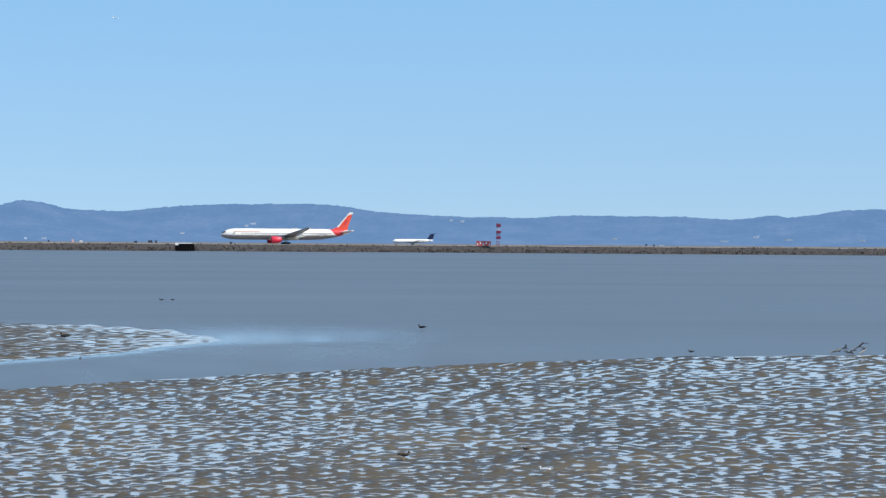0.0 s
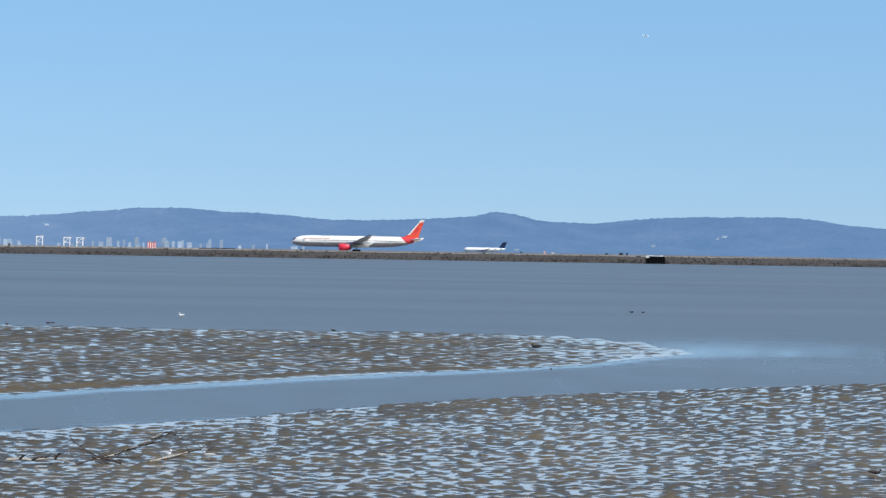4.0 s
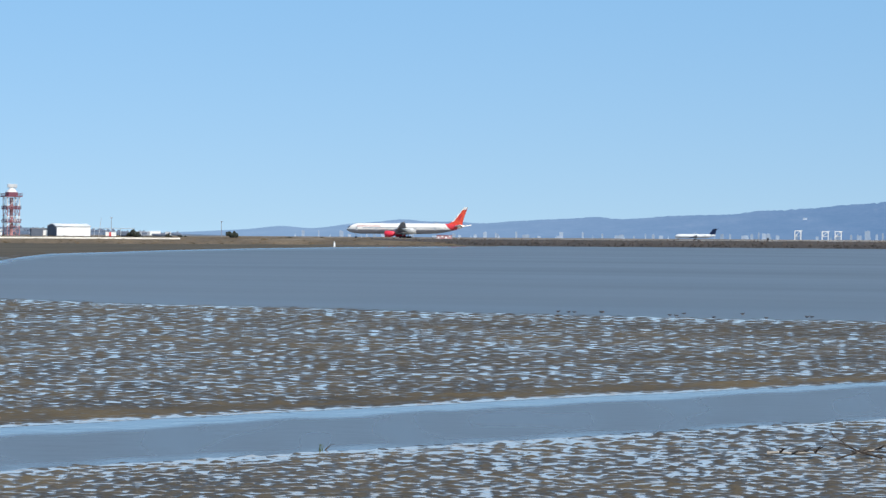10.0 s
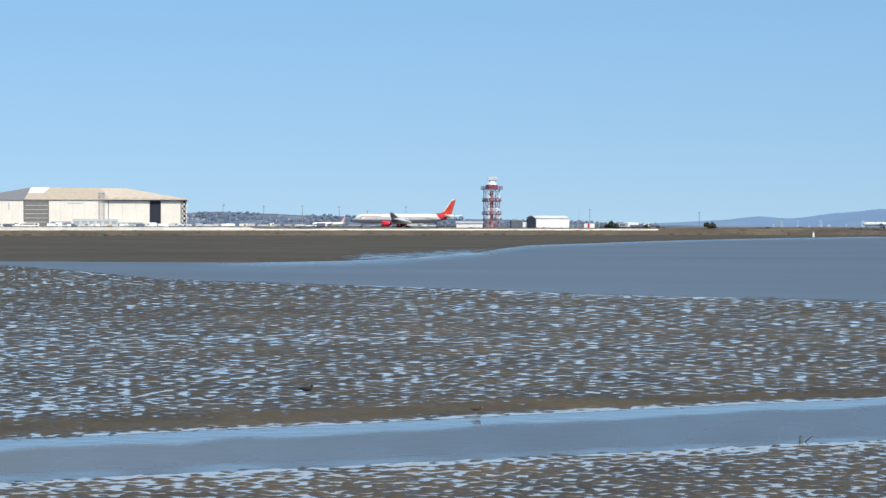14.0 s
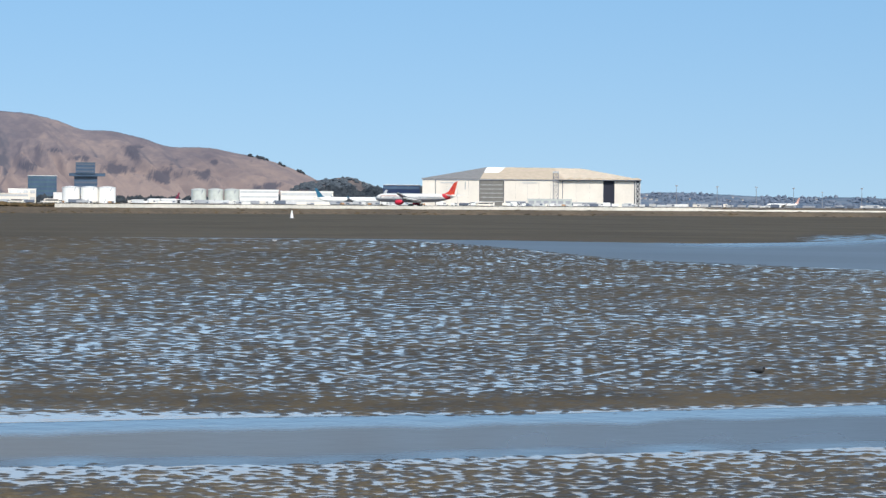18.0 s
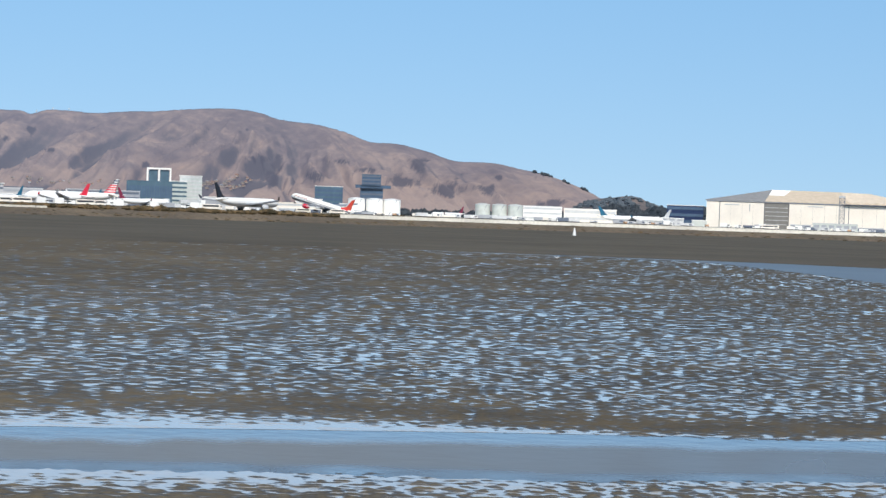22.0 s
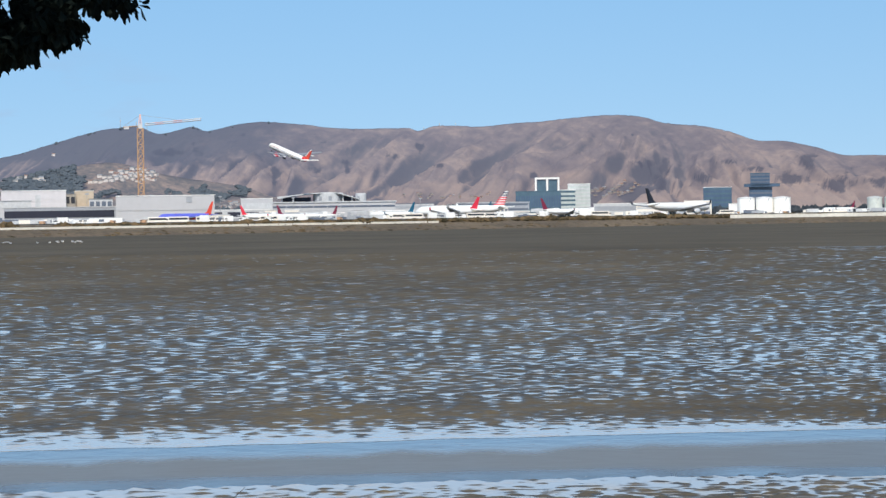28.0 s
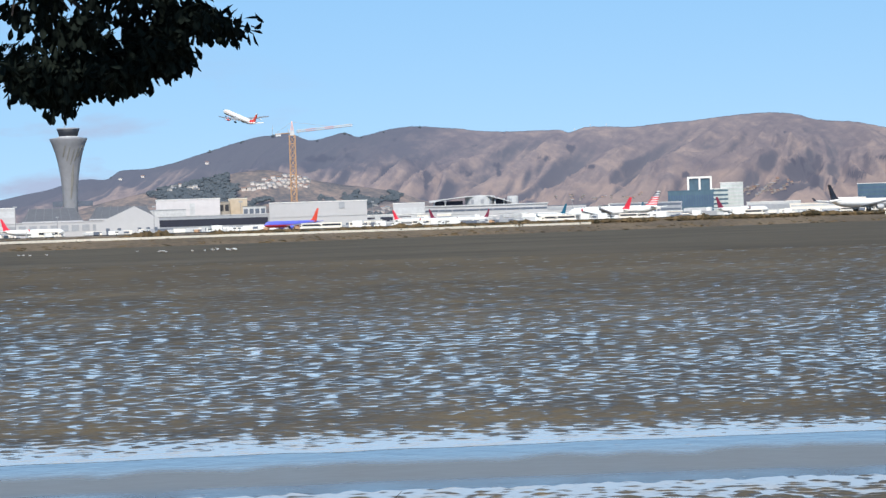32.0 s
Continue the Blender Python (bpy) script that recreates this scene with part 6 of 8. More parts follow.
def rooftop_frame(az, d):
    t = thing("rooftop_frame", facing(az, d, zel(0.53, d)), "white open frame on top of the teal glass block", "frame")
    w, h = wd(0.5, d), d * math.tan(radians(0.29))
    for x in (-w / 2, 0, w / 2):
        bm = B()
        box(bm, (x, 3, h / 2), (2.2, 2.2, h))
        part("post", bm, M_WHITE, t)
    bm = B()
    box(bm, (0, 3, h), (w + 2.2, 2.4, 2.2))
    part("beam", bm, M_WHITE, t)
    for x in (-w / 4, w / 4):
        bm = B()
        box(bm, (x, 8, h / 2 - 0.4), (w / 2 - 3, 8, h - 2))
        part("glass_core", bm, M_GLASST, t)


rooftop_frame(-50.2, 3300)
d = 2700
block(-47.5, d, wd(1.5, d), 40, LAND, zel(0.17, d), M_CREAM, "long low cream cargo building", M_CREAM, 2, M_LGREY)
block(-46.9, d + 30, wd(0.6, d), 30, LAND, zel(0.27, d), M_CREAM, "cream block with grey openings", M_WHITE, 2, M_LGREY, 4)
block(-48.6, d + 60, wd(1.2, d), 30, LAND, zel(0.24, d), M_LGREY, "pale grey cargo shed", M_WHITE, 1, M_GREY)
block(-46.1, d, 12, 20, LAND, zel(0.19, d), M_WHITE, "small plain white service block", M_WHITE)
d = 2500
block(-41.75, d, wd(0.85, d), 40, LAND, zel(0.285, d), M_WHITE, "long white building with grey bands beside tanks", M_WHITE, 3, M_LGREY)
block(-40.7, d + 100, wd(1.2, d), 40, LAND, zel(0.27, d), M_CREAM, "long pale metal shed", M_WHITE, 2, M_LGREY)
block(-38.62, d + 500, wd(0.8, d + 500), 40, LAND, zel(0.42, d + 500), M_NAVY, "dark blue building with a white roof behind trees", M_WHITE, 3, M_GLASSB)
block(-39.7, 2520, 24, 18, LAND, zel(0.12, 2520), M_LGREY, "grey flat-roofed airfield hut", M_WHITE, 2, M_GREY, 3)
block(-38.9, 2480, 22, 14, LAND, zel(0.13, 2480), M_LGREY, "grey hut with a pale roof", M_WHITE, 2, M_GREY, 3)
block(-35.35, 2600, 44, 12, LAND, zel(0.13, 2600), M_TANKG, "low grey-green shed before the hangar", M_LGREY, 1, M_GREY, 6)
block(-34.6, 2620, 26, 10, LAND, zel(0.06, 2620), M_GREY, "low grey store before the hangar", M_LGREY, 1, M_SLATE, 5)
block(-36.1, 2560, 20, 10, LAND, zel(0.08, 2560), M_GREY, "small dark grey store before the hangar", M_LGREY, 1, M_SLATE, 3)
block(-38.3, 2450, 14, 12, LAND, zel(0.10, 2450), M_TANKG, "small pale green hut", M_WHITE)

# sheds, trailers and containers along the airfield edge
rnd = random.Random(31)
CLUTTER = ((-48.7, -43.5, 40, 2200, 2500), (-43.4, -38.4, 34, 2150, 2480), (-38.2, -33.3, 40, 2350, 2750), (-33.1, -27.5, 46, 2500, 3200), (-24.4, -23.2, 5, 1530, 1700), (-66, -57.5, 80, 1500, 1800), (-57.5, -49, 100, 1650, 2050))
for a0, a1, n, d0, d1 in CLUTTER:
    for i in range(n):
        az, d = rnd.uniform(a0, a1), rnd.uniform(d0, d1)
        w, h = rnd.uniform(3, 14), rnd.uniform(1.2, 3.2)
        t = thing("trailer", facing(az, d, LAND), "white and grey trailer or container at the airfield edge", "trailer", "airfield trailers")
        m = rnd.choice((M_WHITE, M_CREAM, M_LGREY, M_LGREY, M_LGREY, M_GREY, M_SLATE))
        bm = B()
        box(bm, (0, 0, h / 2 + 0.5), (w, 4, h), bevel=0.15)
        part("body", bm, m, t)
        bm = B()
        box(bm, (0, 0, 0.3), (w * 0.85, 3, 0.6))
        part("chassis", bm, M_DARK, t)
        if rnd.random() < 0.5:
            bm = B()
            box(bm, (w * 0.2, -2.03, h * 0.55 + 0.4), (w * 0.3, 0.1, h * 0.5))
            part("window", bm, M_SLATE, t)


def apron_truck(az, d, kind, turn):
    """A service vehicle on the apron: van, box lorry, tug or bus."""
    lab = {"van": "white service van on the apron", "lorry": "white catering lorry with a high box body", "tug": "yellow baggage tug with a low bonnet", "bus": "long white apron bus with dark windows"}[kind]
    L, H, body_m = {"van": (5.2, 2.1, M_WHITE), "lorry": (7.5, 3.4, M_WHITE), "tug": (3.2, 1.5, M_YELLOW), "bus": (12.0, 2.9, M_CREAM)}[kind]
    t = thing("apron_" + kind, facing(az, d, LAND + 0.05, turn), lab, "vehicle", "apron vehicles")
    cab = 1.9 if kind in ("van", "lorry") else 1.2
    bm = B()
    box(bm, (cab / 2, 0, H / 2 + 0.45), (L - cab, 2.3, H), bevel=0.12)
    part("body", bm, body_m, t)
    bm = B()
    box(bm, (-L / 2 + cab / 2, 0, min(H, 2.0) / 2 + 0.45), (cab - 0.05, 2.2, min(H, 2.0)), top=0.86, bevel=0.1)
    c = part("cab", bm, body_m, t)
    bm = B()
    box(bm, (-L / 2 + cab * 0.45, 0, min(H, 2.0) * 0.72 + 0.45), (cab * 0.9, 2.24, min(H, 2.0) * 0.34), top=0.9)
    part("cab_window", bm, M_DARK, c)
    if kind == "bus":
        for s in (-1, 1):
            bm = B()
            box(bm, (0.6, s * 1.16, H * 0.62 + 0.45), (L - 2.4, 0.08, H * 0.36))
            part("side_window", bm, M_DARK, t)
    for x in (-L * 0.32, L * 0.32):
        for y in (-0.95, 0.95):
            bm = B()
            tube(bm, (x, y - 0.14, 0.45), (x, y + 0.14, 0.45), 0.45, n=10)
            part("wheel", bm, M_TYRE, t)


rnd = random.Random(57)
for a0, a1, n, d0, d1 in ((-66, -57.5, 22, 1330, 1480), (-57.5, -49, 24, 1480, 1640), (-48.8, -44, 10, 1900, 2150), (-44, -38.4, 12, 2050, 2140), (-38.2, -33.4, 14, 2200, 2340)):
    for i in range(n):
        apron_truck(rnd.uniform(a0, a1), rnd.uniform(d0, d1), rnd.choice(("van", "van", "lorry", "lorry", "tug", "bus")), rnd.choice((0, 180)) + rnd.uniform(-25, 25))

# ---- terminals ----
M_TERM = mat("pale_terminal_wall", (0.47, 0.46, 0.465), 0.6, var=0.025, scale=0.2, var2=0.04, scale2=0.02)
term = block(-58.6, 2250, wd(2.15, 2250), 60, LAND, zel(0.555, 2250), M_TERM, "large pale grey windowless terminal block", M_WHITE)
for i in range(9):
    bm = B()
    box(bm, (-wd(2.15, 2250) / 2 + 4.7 + i * 9.3, -0.2, zel(0.28, 2250)), (9.1, 0.4, 11))
    part("wall_panel", bm, M_TERM, term)
bm = B()
box(bm, (wd(0.52, 2250), -0.5, zel(0.37, 2250)), (5, 0.8, 5.0))
part("vent", bm, M_GREY, term)
block(-60.9, 2300, wd(2.45, 2300), 40, LAND, zel(0.33, 2300), M_GREY, "low concourse with a long dark window band", M_LGREY, 1, M_NAVYDARK)
M_PINKW = mat("warm_white_wall", (0.60, 0.565, 0.565), 0.6, var=0.02, scale=0.2, var2=0.03)
bx = block(-61.45, 2450, wd(1.4, 2450), 40, LAND, zel(0.70, 2450), M_PINKW, "white boxy building behind the concourse", M_WHITE)
bm = B()
box(bm, (4, -0.4, zel(0.47, 2450) - LAND), (5, 0.5, 12))
part("wall_mark", bm, M_LGREY, bx)
block(-60.36, 2500, 18, 14, LAND, zel(0.68, 2500), M_ROOFT, "cream plant block with a flat top", M_CREAM)
block(-60.66, 2490, 10, 12, LAND, zel(0.62, 2490), M_DRIFT, "brown plant block with vents", M_ROOFG, 2, M_DARK, 2)
block(-60.0, 2480, 22, 16, LAND, zel(0.50, 2480), M_LGREY, "grey plant house with louvred openings", M_ROOFG, 2, M_SLATE, 4)
block(-62.0, 2400, wd(1.0, 2400), 20, LAND, zel(0.48, 2400), M_LGREY, "low grey annex before the white block", M_GREY)
block(-65.9, 2200, wd(1.4, 2200), 60, LAND, zel(0.62, 2200), M_TERM, "pale grey terminal wing", M_WHITE, 2, M_LGREY)
block(-63.8, 2150, wd(3.2, 2150), 60, LAND, zel(0.28, 2150), M_TERM, "long pale terminal front with small doors", M_TERM, 1, M_GREY, 14)


M_ROOFD = mat("slate_metal_roof", (0.125, 0.125, 0.132), 0.6, var=0.08, scale=0.3)
M_RIB = mat("roof_rib_grey", (0.16, 0.16, 0.17), 0.6, var=0.05, scale=0.3)


def pitched(az, d, w, z0, z1, depth, m, label):
    t = thing("terminal_roof", facing(az, d, 0), label, "roof")
    bm = B()
    slab(bm, [(-w / 2, 0, z0), (w / 2, 0, z0), (w / 2 - 8, depth, z1), (-w / 2 + 8, depth, z1)], 0.8, (0, 0, 1))
    part("roof_panel", bm, m, t)
    n = int(w / 7)
    for i in range(n):
        bm = B()
        x = -w / 2 + (i + 0.5) * w / n
        slab(bm, [(x - 0.3, -0.2, z0 + 0.7), (x + 0.3, -0.2, z0 + 0.7), (x * 0.86 + 0.3, depth, z1 + 0.7), (x * 0.86 - 0.3, depth, z1 + 0.7)], 0.5, (0, 0, 1))
        part("roof_rib", bm, M_RIB, t)
    bm = B()
    box(bm, (0, depth / 2, (z0 + 3) / 2 + 1), (w - 3, depth, z0 - 2))
    part("wall", bm, M_TERM, t)


pitched(-64.4, 2165, wd(1.4, 2150), zel(0.28, 2150), zel(0.60, 2150), 40, M_ROOFD, "dark grey pitched terminal roof")
pitched(-62.9, 2165, wd(1.5, 2150), zel(0.30, 2150), zel(0.60, 2150), 40, M_ROOFD, "grey pitched terminal roof")


def gable_front(az, d):
    t = thing("terminal_gable", facing(az, d, LAND), "white gabled terminal end with small dark windows", "building")
    w, h, hr = wd(1.25, d), d * math.tan(radians(0.28)), d * math.tan(radians(0.62))
    bm = B()
    slab(bm, [(-w * 0.65, 0, 0), (w * 0.45, 0, 0), (w * 0.45, 0, h * 1.2), (w * 0.02, 0, hr), (-w * 0.65, 0, h * 0.9)], 20, (0, 1, 0))
    part("wall", bm, M_TERM, t)
    for x in (-0.45, -0.25, 0.1, 0.25, 0.38):
        bm = B()
        box(bm, (x * w, -10.1, h * 0.3), (3, 0.3, 5))
        part("door", bm, M_SLATE, t)


gable_front(-62.65, 2120)


def control_tower(az, d):
    t = thing("control_tower", facing(az, d, LAND), "flared grey torch-shaped control tower with a dark cab", "tower")
    s = d / 4600
    z = lambda y: (421 - y) * s * 0.955
    bm = B()
    lathe(bm, [(13 * s, z(421)), (13 * s, z(368)), (13.5 * s, z(340)), (15.5 * s, z(315)), (19 * s, z(290)), (24 * s, z(268)), (29 * s, z(252)), (33 * s, z(243)), (33 * s, z(241)), (18 * s, z(239))], 36)
    part("shaft", smooth(bm), M_TOWERG, t)
    bm = B()
    lathe(bm, [(15.5 * s, z(241)), (16 * s, z(237)), (17.5 * s, z(232)), (20 * s, z(224))], 28)
    part("cab", smooth(bm), M_DARK, t, "dark glazed cab")
    bm = B()
    lathe(bm, [(17.5 * s, z(242)), (18.5 * s, z(240)), (17 * s, z(237.5))], 28)
    part("cab_sill", bm, M_LGREY, t)
    bm = B()
    lathe(bm, [(20 * s, z(224.8)), (20.5 * s, z(223.2)), (18 * s, z(222)), (3 * s, z(221.5))], 28)
    part("roof", bm, M_GREY, t)
    for a0, y0, y1 in ((-118, 255, 276), (-101, 258, 282), (-84, 262, 290), (-66, 259, 284), (-50, 255, 276)):
        def at(a, y, dr=0.25):
            rr = float(np.interp(y, (243, 252, 268, 290, 315), (33, 29, 24, 19, 15.5))) * s + dr
            return (rr * math.cos(radians(a)), rr * math.sin(radians(a)), z(y))
        bm = B()
        slab(bm, [at(a0 + 14, y0), at(a0 + 18, y0), at(a0 + 3, y1), at(a0 - 2, y1)], 0.5, (math.cos(radians(a0)), math.sin(radians(a0)), 0))
        part("slot_window", bm, M_DGREY, t, "slanted dark slot")
    bm = B()
    slab(bm, [(3.5 * s, -15.5 * s, z(300)), (7.5 * s, -17.5 * s, z(288)), (7 * s, -14.6 * s, z(318)), (2.5 * s, -13.2 * s, z(352)), (0.5 * s, -13.4 * s, z(352))], 1.2, (0, 1, 0))
    part("stair_slit", bm, M_DGREY, t, "long dark slit down the shaft")
    bm = B()
    tube(bm, (-6 * s, 0, z(222)), (-6 * s, 0, z(214)), 0.25)
    part("aerial", bm, M_GREY, t)
    bm = B()
    box(bm, (4 * s, 10, z(361)), (70 * s, 18, 9 * s))
    part("annex", bm, M_SLATE, t, "dark flat annex")


control_tower(-64.0, 2350)


M_ROSEG = mat("faded_red_steel", (0.55, 0.36, 0.36), 0.6, var=0.08, scale=0.5)


def tower_crane(az, d):
    t = thing("tower_crane", facing(az, d, LAND, 0), "orange tower crane with a red and white jib", "crane")
    s = d / 4600
    hz = lambda y: (408 - y) * s
    top = hz(243)
    n = 12
    for i in range(n):
        bm = B()
        lattice(bm, 10 * s, top / n, 1, 1.1 * s)
        part("mast_section", bm, M_YELLOW, t, "", pose(0, 0, top / n * i))
    bm = B()
    box(bm, (0, 0, top + 4 * s), (8 * s, 7 * s, 9 * s))
    part("slewing_unit", bm, M_LGREY, t)
    bm = B()
    lattice(bm, 6 * s, 20 * s, 3, 0.7 * s, 1.0 * s)
    part("tower_head", bm, M_ROSE, t, "", pose(0, 0, top + 5 * s))
    for i in range(6):
        bm = B()
        x0, x1 = (8 + i * 16.5) * s, (8 + (i + 1) * 16.5) * s
        zz = lambda x: top + 5 * s + x * 0.085
        for dy, dz in ((-2, 0), (2, 0), (0, 3.2)):
            tube(bm, (x0, dy * s, zz(x0) + dz * s), (x1, dy * s, zz(x1) + dz * s), 0.8 * s, n=4)
        for q in range(4):
            xa, xb = x0 + (x1 - x0) * q / 4, x0 + (x1 - x0) * (q + 1) / 4
            tube(bm, (xa, -2 * s, zz(xa)), (xb, 0, zz(xb) + 3.2 * s), 0.5 * s, n=3)
            tube(bm, (xa, 2 * s, zz(xa)), (xb, 0, zz(xb) + 3.2 * s), 0.5 * s, n=3)
        part("jib_section", bm, M_ROSEG if i in (1, 3) else M_LGREY, t)
    bm = B()
    for dy in (-2, 2):
        tube(bm, (-30 * s, dy * s, top + 3 * s), (0, dy * s, top + 5 * s), 0.9 * s, n=4)
    part("counter_jib", bm, M_YELLOW, t)
    bm = B()
    box(bm, (-24 * s, 0, top + 2 * s), (9 * s, 5 * s, 5 * s))
    part("counterweight", bm, M_LGREY, t)
    bm = B()
    tube(bm, (0, 0, top + 24 * s), (70 * s, 0, top + 14 * s), 0.3 * s, n=3)
    tube(bm, (0, 0, top + 24 * s), (-28 * s, 0, top + 5 * s), 0.3 * s, n=3)
    part("tie_bar", bm, M_GREY, t)


tower_crane(-59.12, 2700)


def curved_terminal():
    d = 2600
    t = thing("terminal_hall", facing(-55.25, d, LAND), "grey terminal hall with a thin wing-shaped roof and round drums", "building")
    w = wd(1.8, d)
    z = lambda el: zel(el, d) - LAND
    x = lambda az: wd(az + 55.25, d)
    for az, rad, top, lab in ((-55.03, 0.33, 0.565, "broad round pale grey drum"), (-54.3, 0.12, 0.545, "small round grey drum")):
        bm = B()
        lathe(bm, [(wd(rad, d), 0.1), (wd(rad, d), z(top)), (wd(rad * 0.96, d), z(top + 0.012))], 32, (x(az), 20, 0))
        drum = part("drum", bm, M_LGREY, t, lab)
        for q in range(3 if rad > 0.2 else 1):
            ang = radians(-120 + q * 38)
            bm = B()
            box(bm, (x(az) + wd(rad, d) * math.cos(ang), 20 + wd(rad, d) * math.sin(ang), z(0.45)), (3.2, 0.6, 4.5), ang + math.pi / 2)
            part("drum_window", bm, M_GREY, drum)
    bm = B()
    box(bm, (0, 30, z(0.37) / 2), (w, 30, z(0.37)))
    part("hall", bm, M_TERM, t)
    bm = B()
    box(bm, (x(-55.72), 14.6, z(0.43)), (wd(0.62, d), 0.6, z(0.48) - z(0.38)))
    part("glazing", bm, M_NAVYDARK, t, "dark glazing under the roof's western end")
    bm = B()
    box(bm, (x(-54.62), 14.6, z(0.44)), (wd(0.36, d), 0.6, z(0.50) - z(0.38)))
    part("glazing", bm, M_NAVYDARK, t, "dark glazing under the roof's eastern end")
    bm = B()
    prev = None
    for i in range(19):
        k = i / 18
        el = 0.535 + 0.055 * math.sin(math.pi * min(1.0, k * 0.95) ** 1.4) - 0.035 * (1 - k) ** 3 - 0.11 * max(0.0, k - 0.72) / 0.28
        thick = 1.0 + 1.2 * math.exp(-((k - 0.05) / 0.08) ** 2)
        xx = -w / 2 + w * k
        q = [bm.verts.new((xx, 6, z(el))), bm.verts.new((xx, 52, z(el))), bm.verts.new((xx, 52, z(el) - thick)), bm.verts.new((xx, 6, z(el) - thick))]
        if prev:
            for n in range(4):
                bm.faces.new((prev[n], q[n], q[(n + 1) % 4], prev[(n + 1) % 4]))
        else:
            bm.faces.new(q)
        prev = q
    bm.faces.new(prev[::-1])
    bmesh.ops.recalc_face_normals(bm, faces=bm.faces)
    part("wing_roof", bm, M_LGREY, t, "thin pale curved roof")
    for az in (-56.05, -55.8, -54.7, -54.5):
        bm = B()
        tube(bm, (x(az), 10, 0), (x(az), 10, z(0.50)), 0.8)
        part("column", bm, M_LGREY, t)
    # the concourse before it, with a strip of dark glass
    t = thing("concourse", facing(-54.9, d - 120, LAND), "long grey concourse with a dark window strip below the hall", "building")
    dd = d - 120
    ww = wd(2.7, dd)
    bm = B()
    box(bm, (0, 12, (zel(0.36, dd) - LAND) / 2), (ww, 24, zel(0.36, dd) - LAND))
    part("wall", bm, M_TERM, t)
    bm = B()
    box(bm, (0, 12, zel(0.36, dd) - LAND + 0.5), (ww + 2, 26, 1.0))
    part("roof", bm, M_LGREY, t)
    for q in range(9):
        bm = B()
        box(bm, (-ww / 2 + ww * (q + 0.5) / 9, -0.1, zel(0.27, dd) - LAND), (ww / 9 * 0.96, 0.4, 1.9))
        part("window", bm, M_SLATE, t)


curved_terminal()
block(-56.6, 2550, wd(0.7, 2550), 40, LAND, zel(0.46, 2550), M_TERM, "white terminal block with a vent", M_WHITE, 1, M_LGREY)
block(-56.9, 2500, wd(1.6, 2500), 30, LAND, zel(0.22, 2500), M_LGREY, "low pale concourse with dark glazing", M_WHITE, 1, M_NAVYDARK, 4)
block(-53.6, 2550, wd(1.8, 2550), 30, LAND, zel(0.30, 2550), M_TERM, "grey concourse with a long dark roof", M_SLATE, 2, M_GREY)
block(-52.2, 2650, wd(1.4, 2650), 30, LAND, zel(0.24, 2650), M_WHITE, "white airport gate building", M_WHITE, 2, M_LGREY, 6)
block(-51.4, 2700, wd(1.6, 2700), 30, LAND, zel(0.30, 2700), M_GREY, "grey garage with open levels", M_LGREY, 3, M_SLATE)


# gate buildings and boarding bridges behind the parked jets
rnd = random.Random(91)
for i in range(16):
    az = -57.3 + i * 0.47 + rnd.uniform(-0.12, 0.12)
    block(az, rnd.uniform(2020, 2120), rnd.uniform(9, 17), 10, LAND, LAND + rnd.uniform(4.5, 8.5), rnd.choice((M_WHITE, M_TERM, M_LGREY, M_CREAM)), "small pale gate building with a dark window strip", rnd.choice((M_WHITE, M_LGREY)), 1, rnd.choice((M_SLATE, M_GREY)), rnd.choice((0, 3, 4)), name="gate_building", group="gate buildings")


def boarding_bridge(az, d, turn, length):
    t = thing("boarding_bridge", facing(az, d, LAND, turn), "pale grey boarding bridge on two legs", "bridge", "boarding bridges")
    bm = B()
    box(bm, (0, 0, 5.0), (length, 2.6, 2.6), bevel=0.15)
    part("tunnel", bm, M_LGREY, t)
    bm = B()
    box(bm, (length / 2 + 1.4, 0, 5.1), (3.4, 3.8, 3.2), bevel=0.2)
    part("cab", bm, M_WHITE, t)
    for x in (-length * 0.3, length * 0.35):
        bm = B()
        tube(bm, (x, 0, 0), (x, 0, 3.8), 0.4)
        part("leg", bm, M_GREY, t)


for i, az in enumerate((-56.5, -55.4, -54.3, -53.6, -52.6, -52.0, -50.3, -49.5)):
    boarding_bridge(az, 1960, (-20, 15, -35, 160, 25, 200, -15, 30)[i], 18)


# ---- fences, walls, lamp masts ----
def barrier_fence():
    t = thing("barrier_fence", pose(0, 0, 0), "long white picket-like blast fence along the shore", "fence")
    bm = B()
    box(bm, (0, 0, 0.5), (0.75, 0.4, 0.85))
    proto = part("panel", bm, M_CONC, t)
    me = proto.data
    n = 0
    a = -68.0
    first = True
    while a < -52.6 and n < 299:
        r = shore(a) + 27
        m = pose(*polar(a, r, 2.55 + 0.2 * noise.noise((a, 0, 0))), 0, 0, -a)
        ob = proto if first else new("panel", me)
        first = False
        ob.parent = t
        ob.matrix_basis = m
        n += 1
        a += 0.075 if n % 17 else 0.14
    bm = B()
    prev = None
    for i in range(120):
        a = -68 + i * 15.4 / 119
        r = shore(a) + 27.5
        q = [bm.verts.new(polar(a, r, z)) for z in (2.7, 3.5)]
        if prev:
            bm.faces.new((prev[0], q[0], q[1], prev[1]))
        prev = q
    part("rail", bm, M_CONC, t)


barrier_fence()


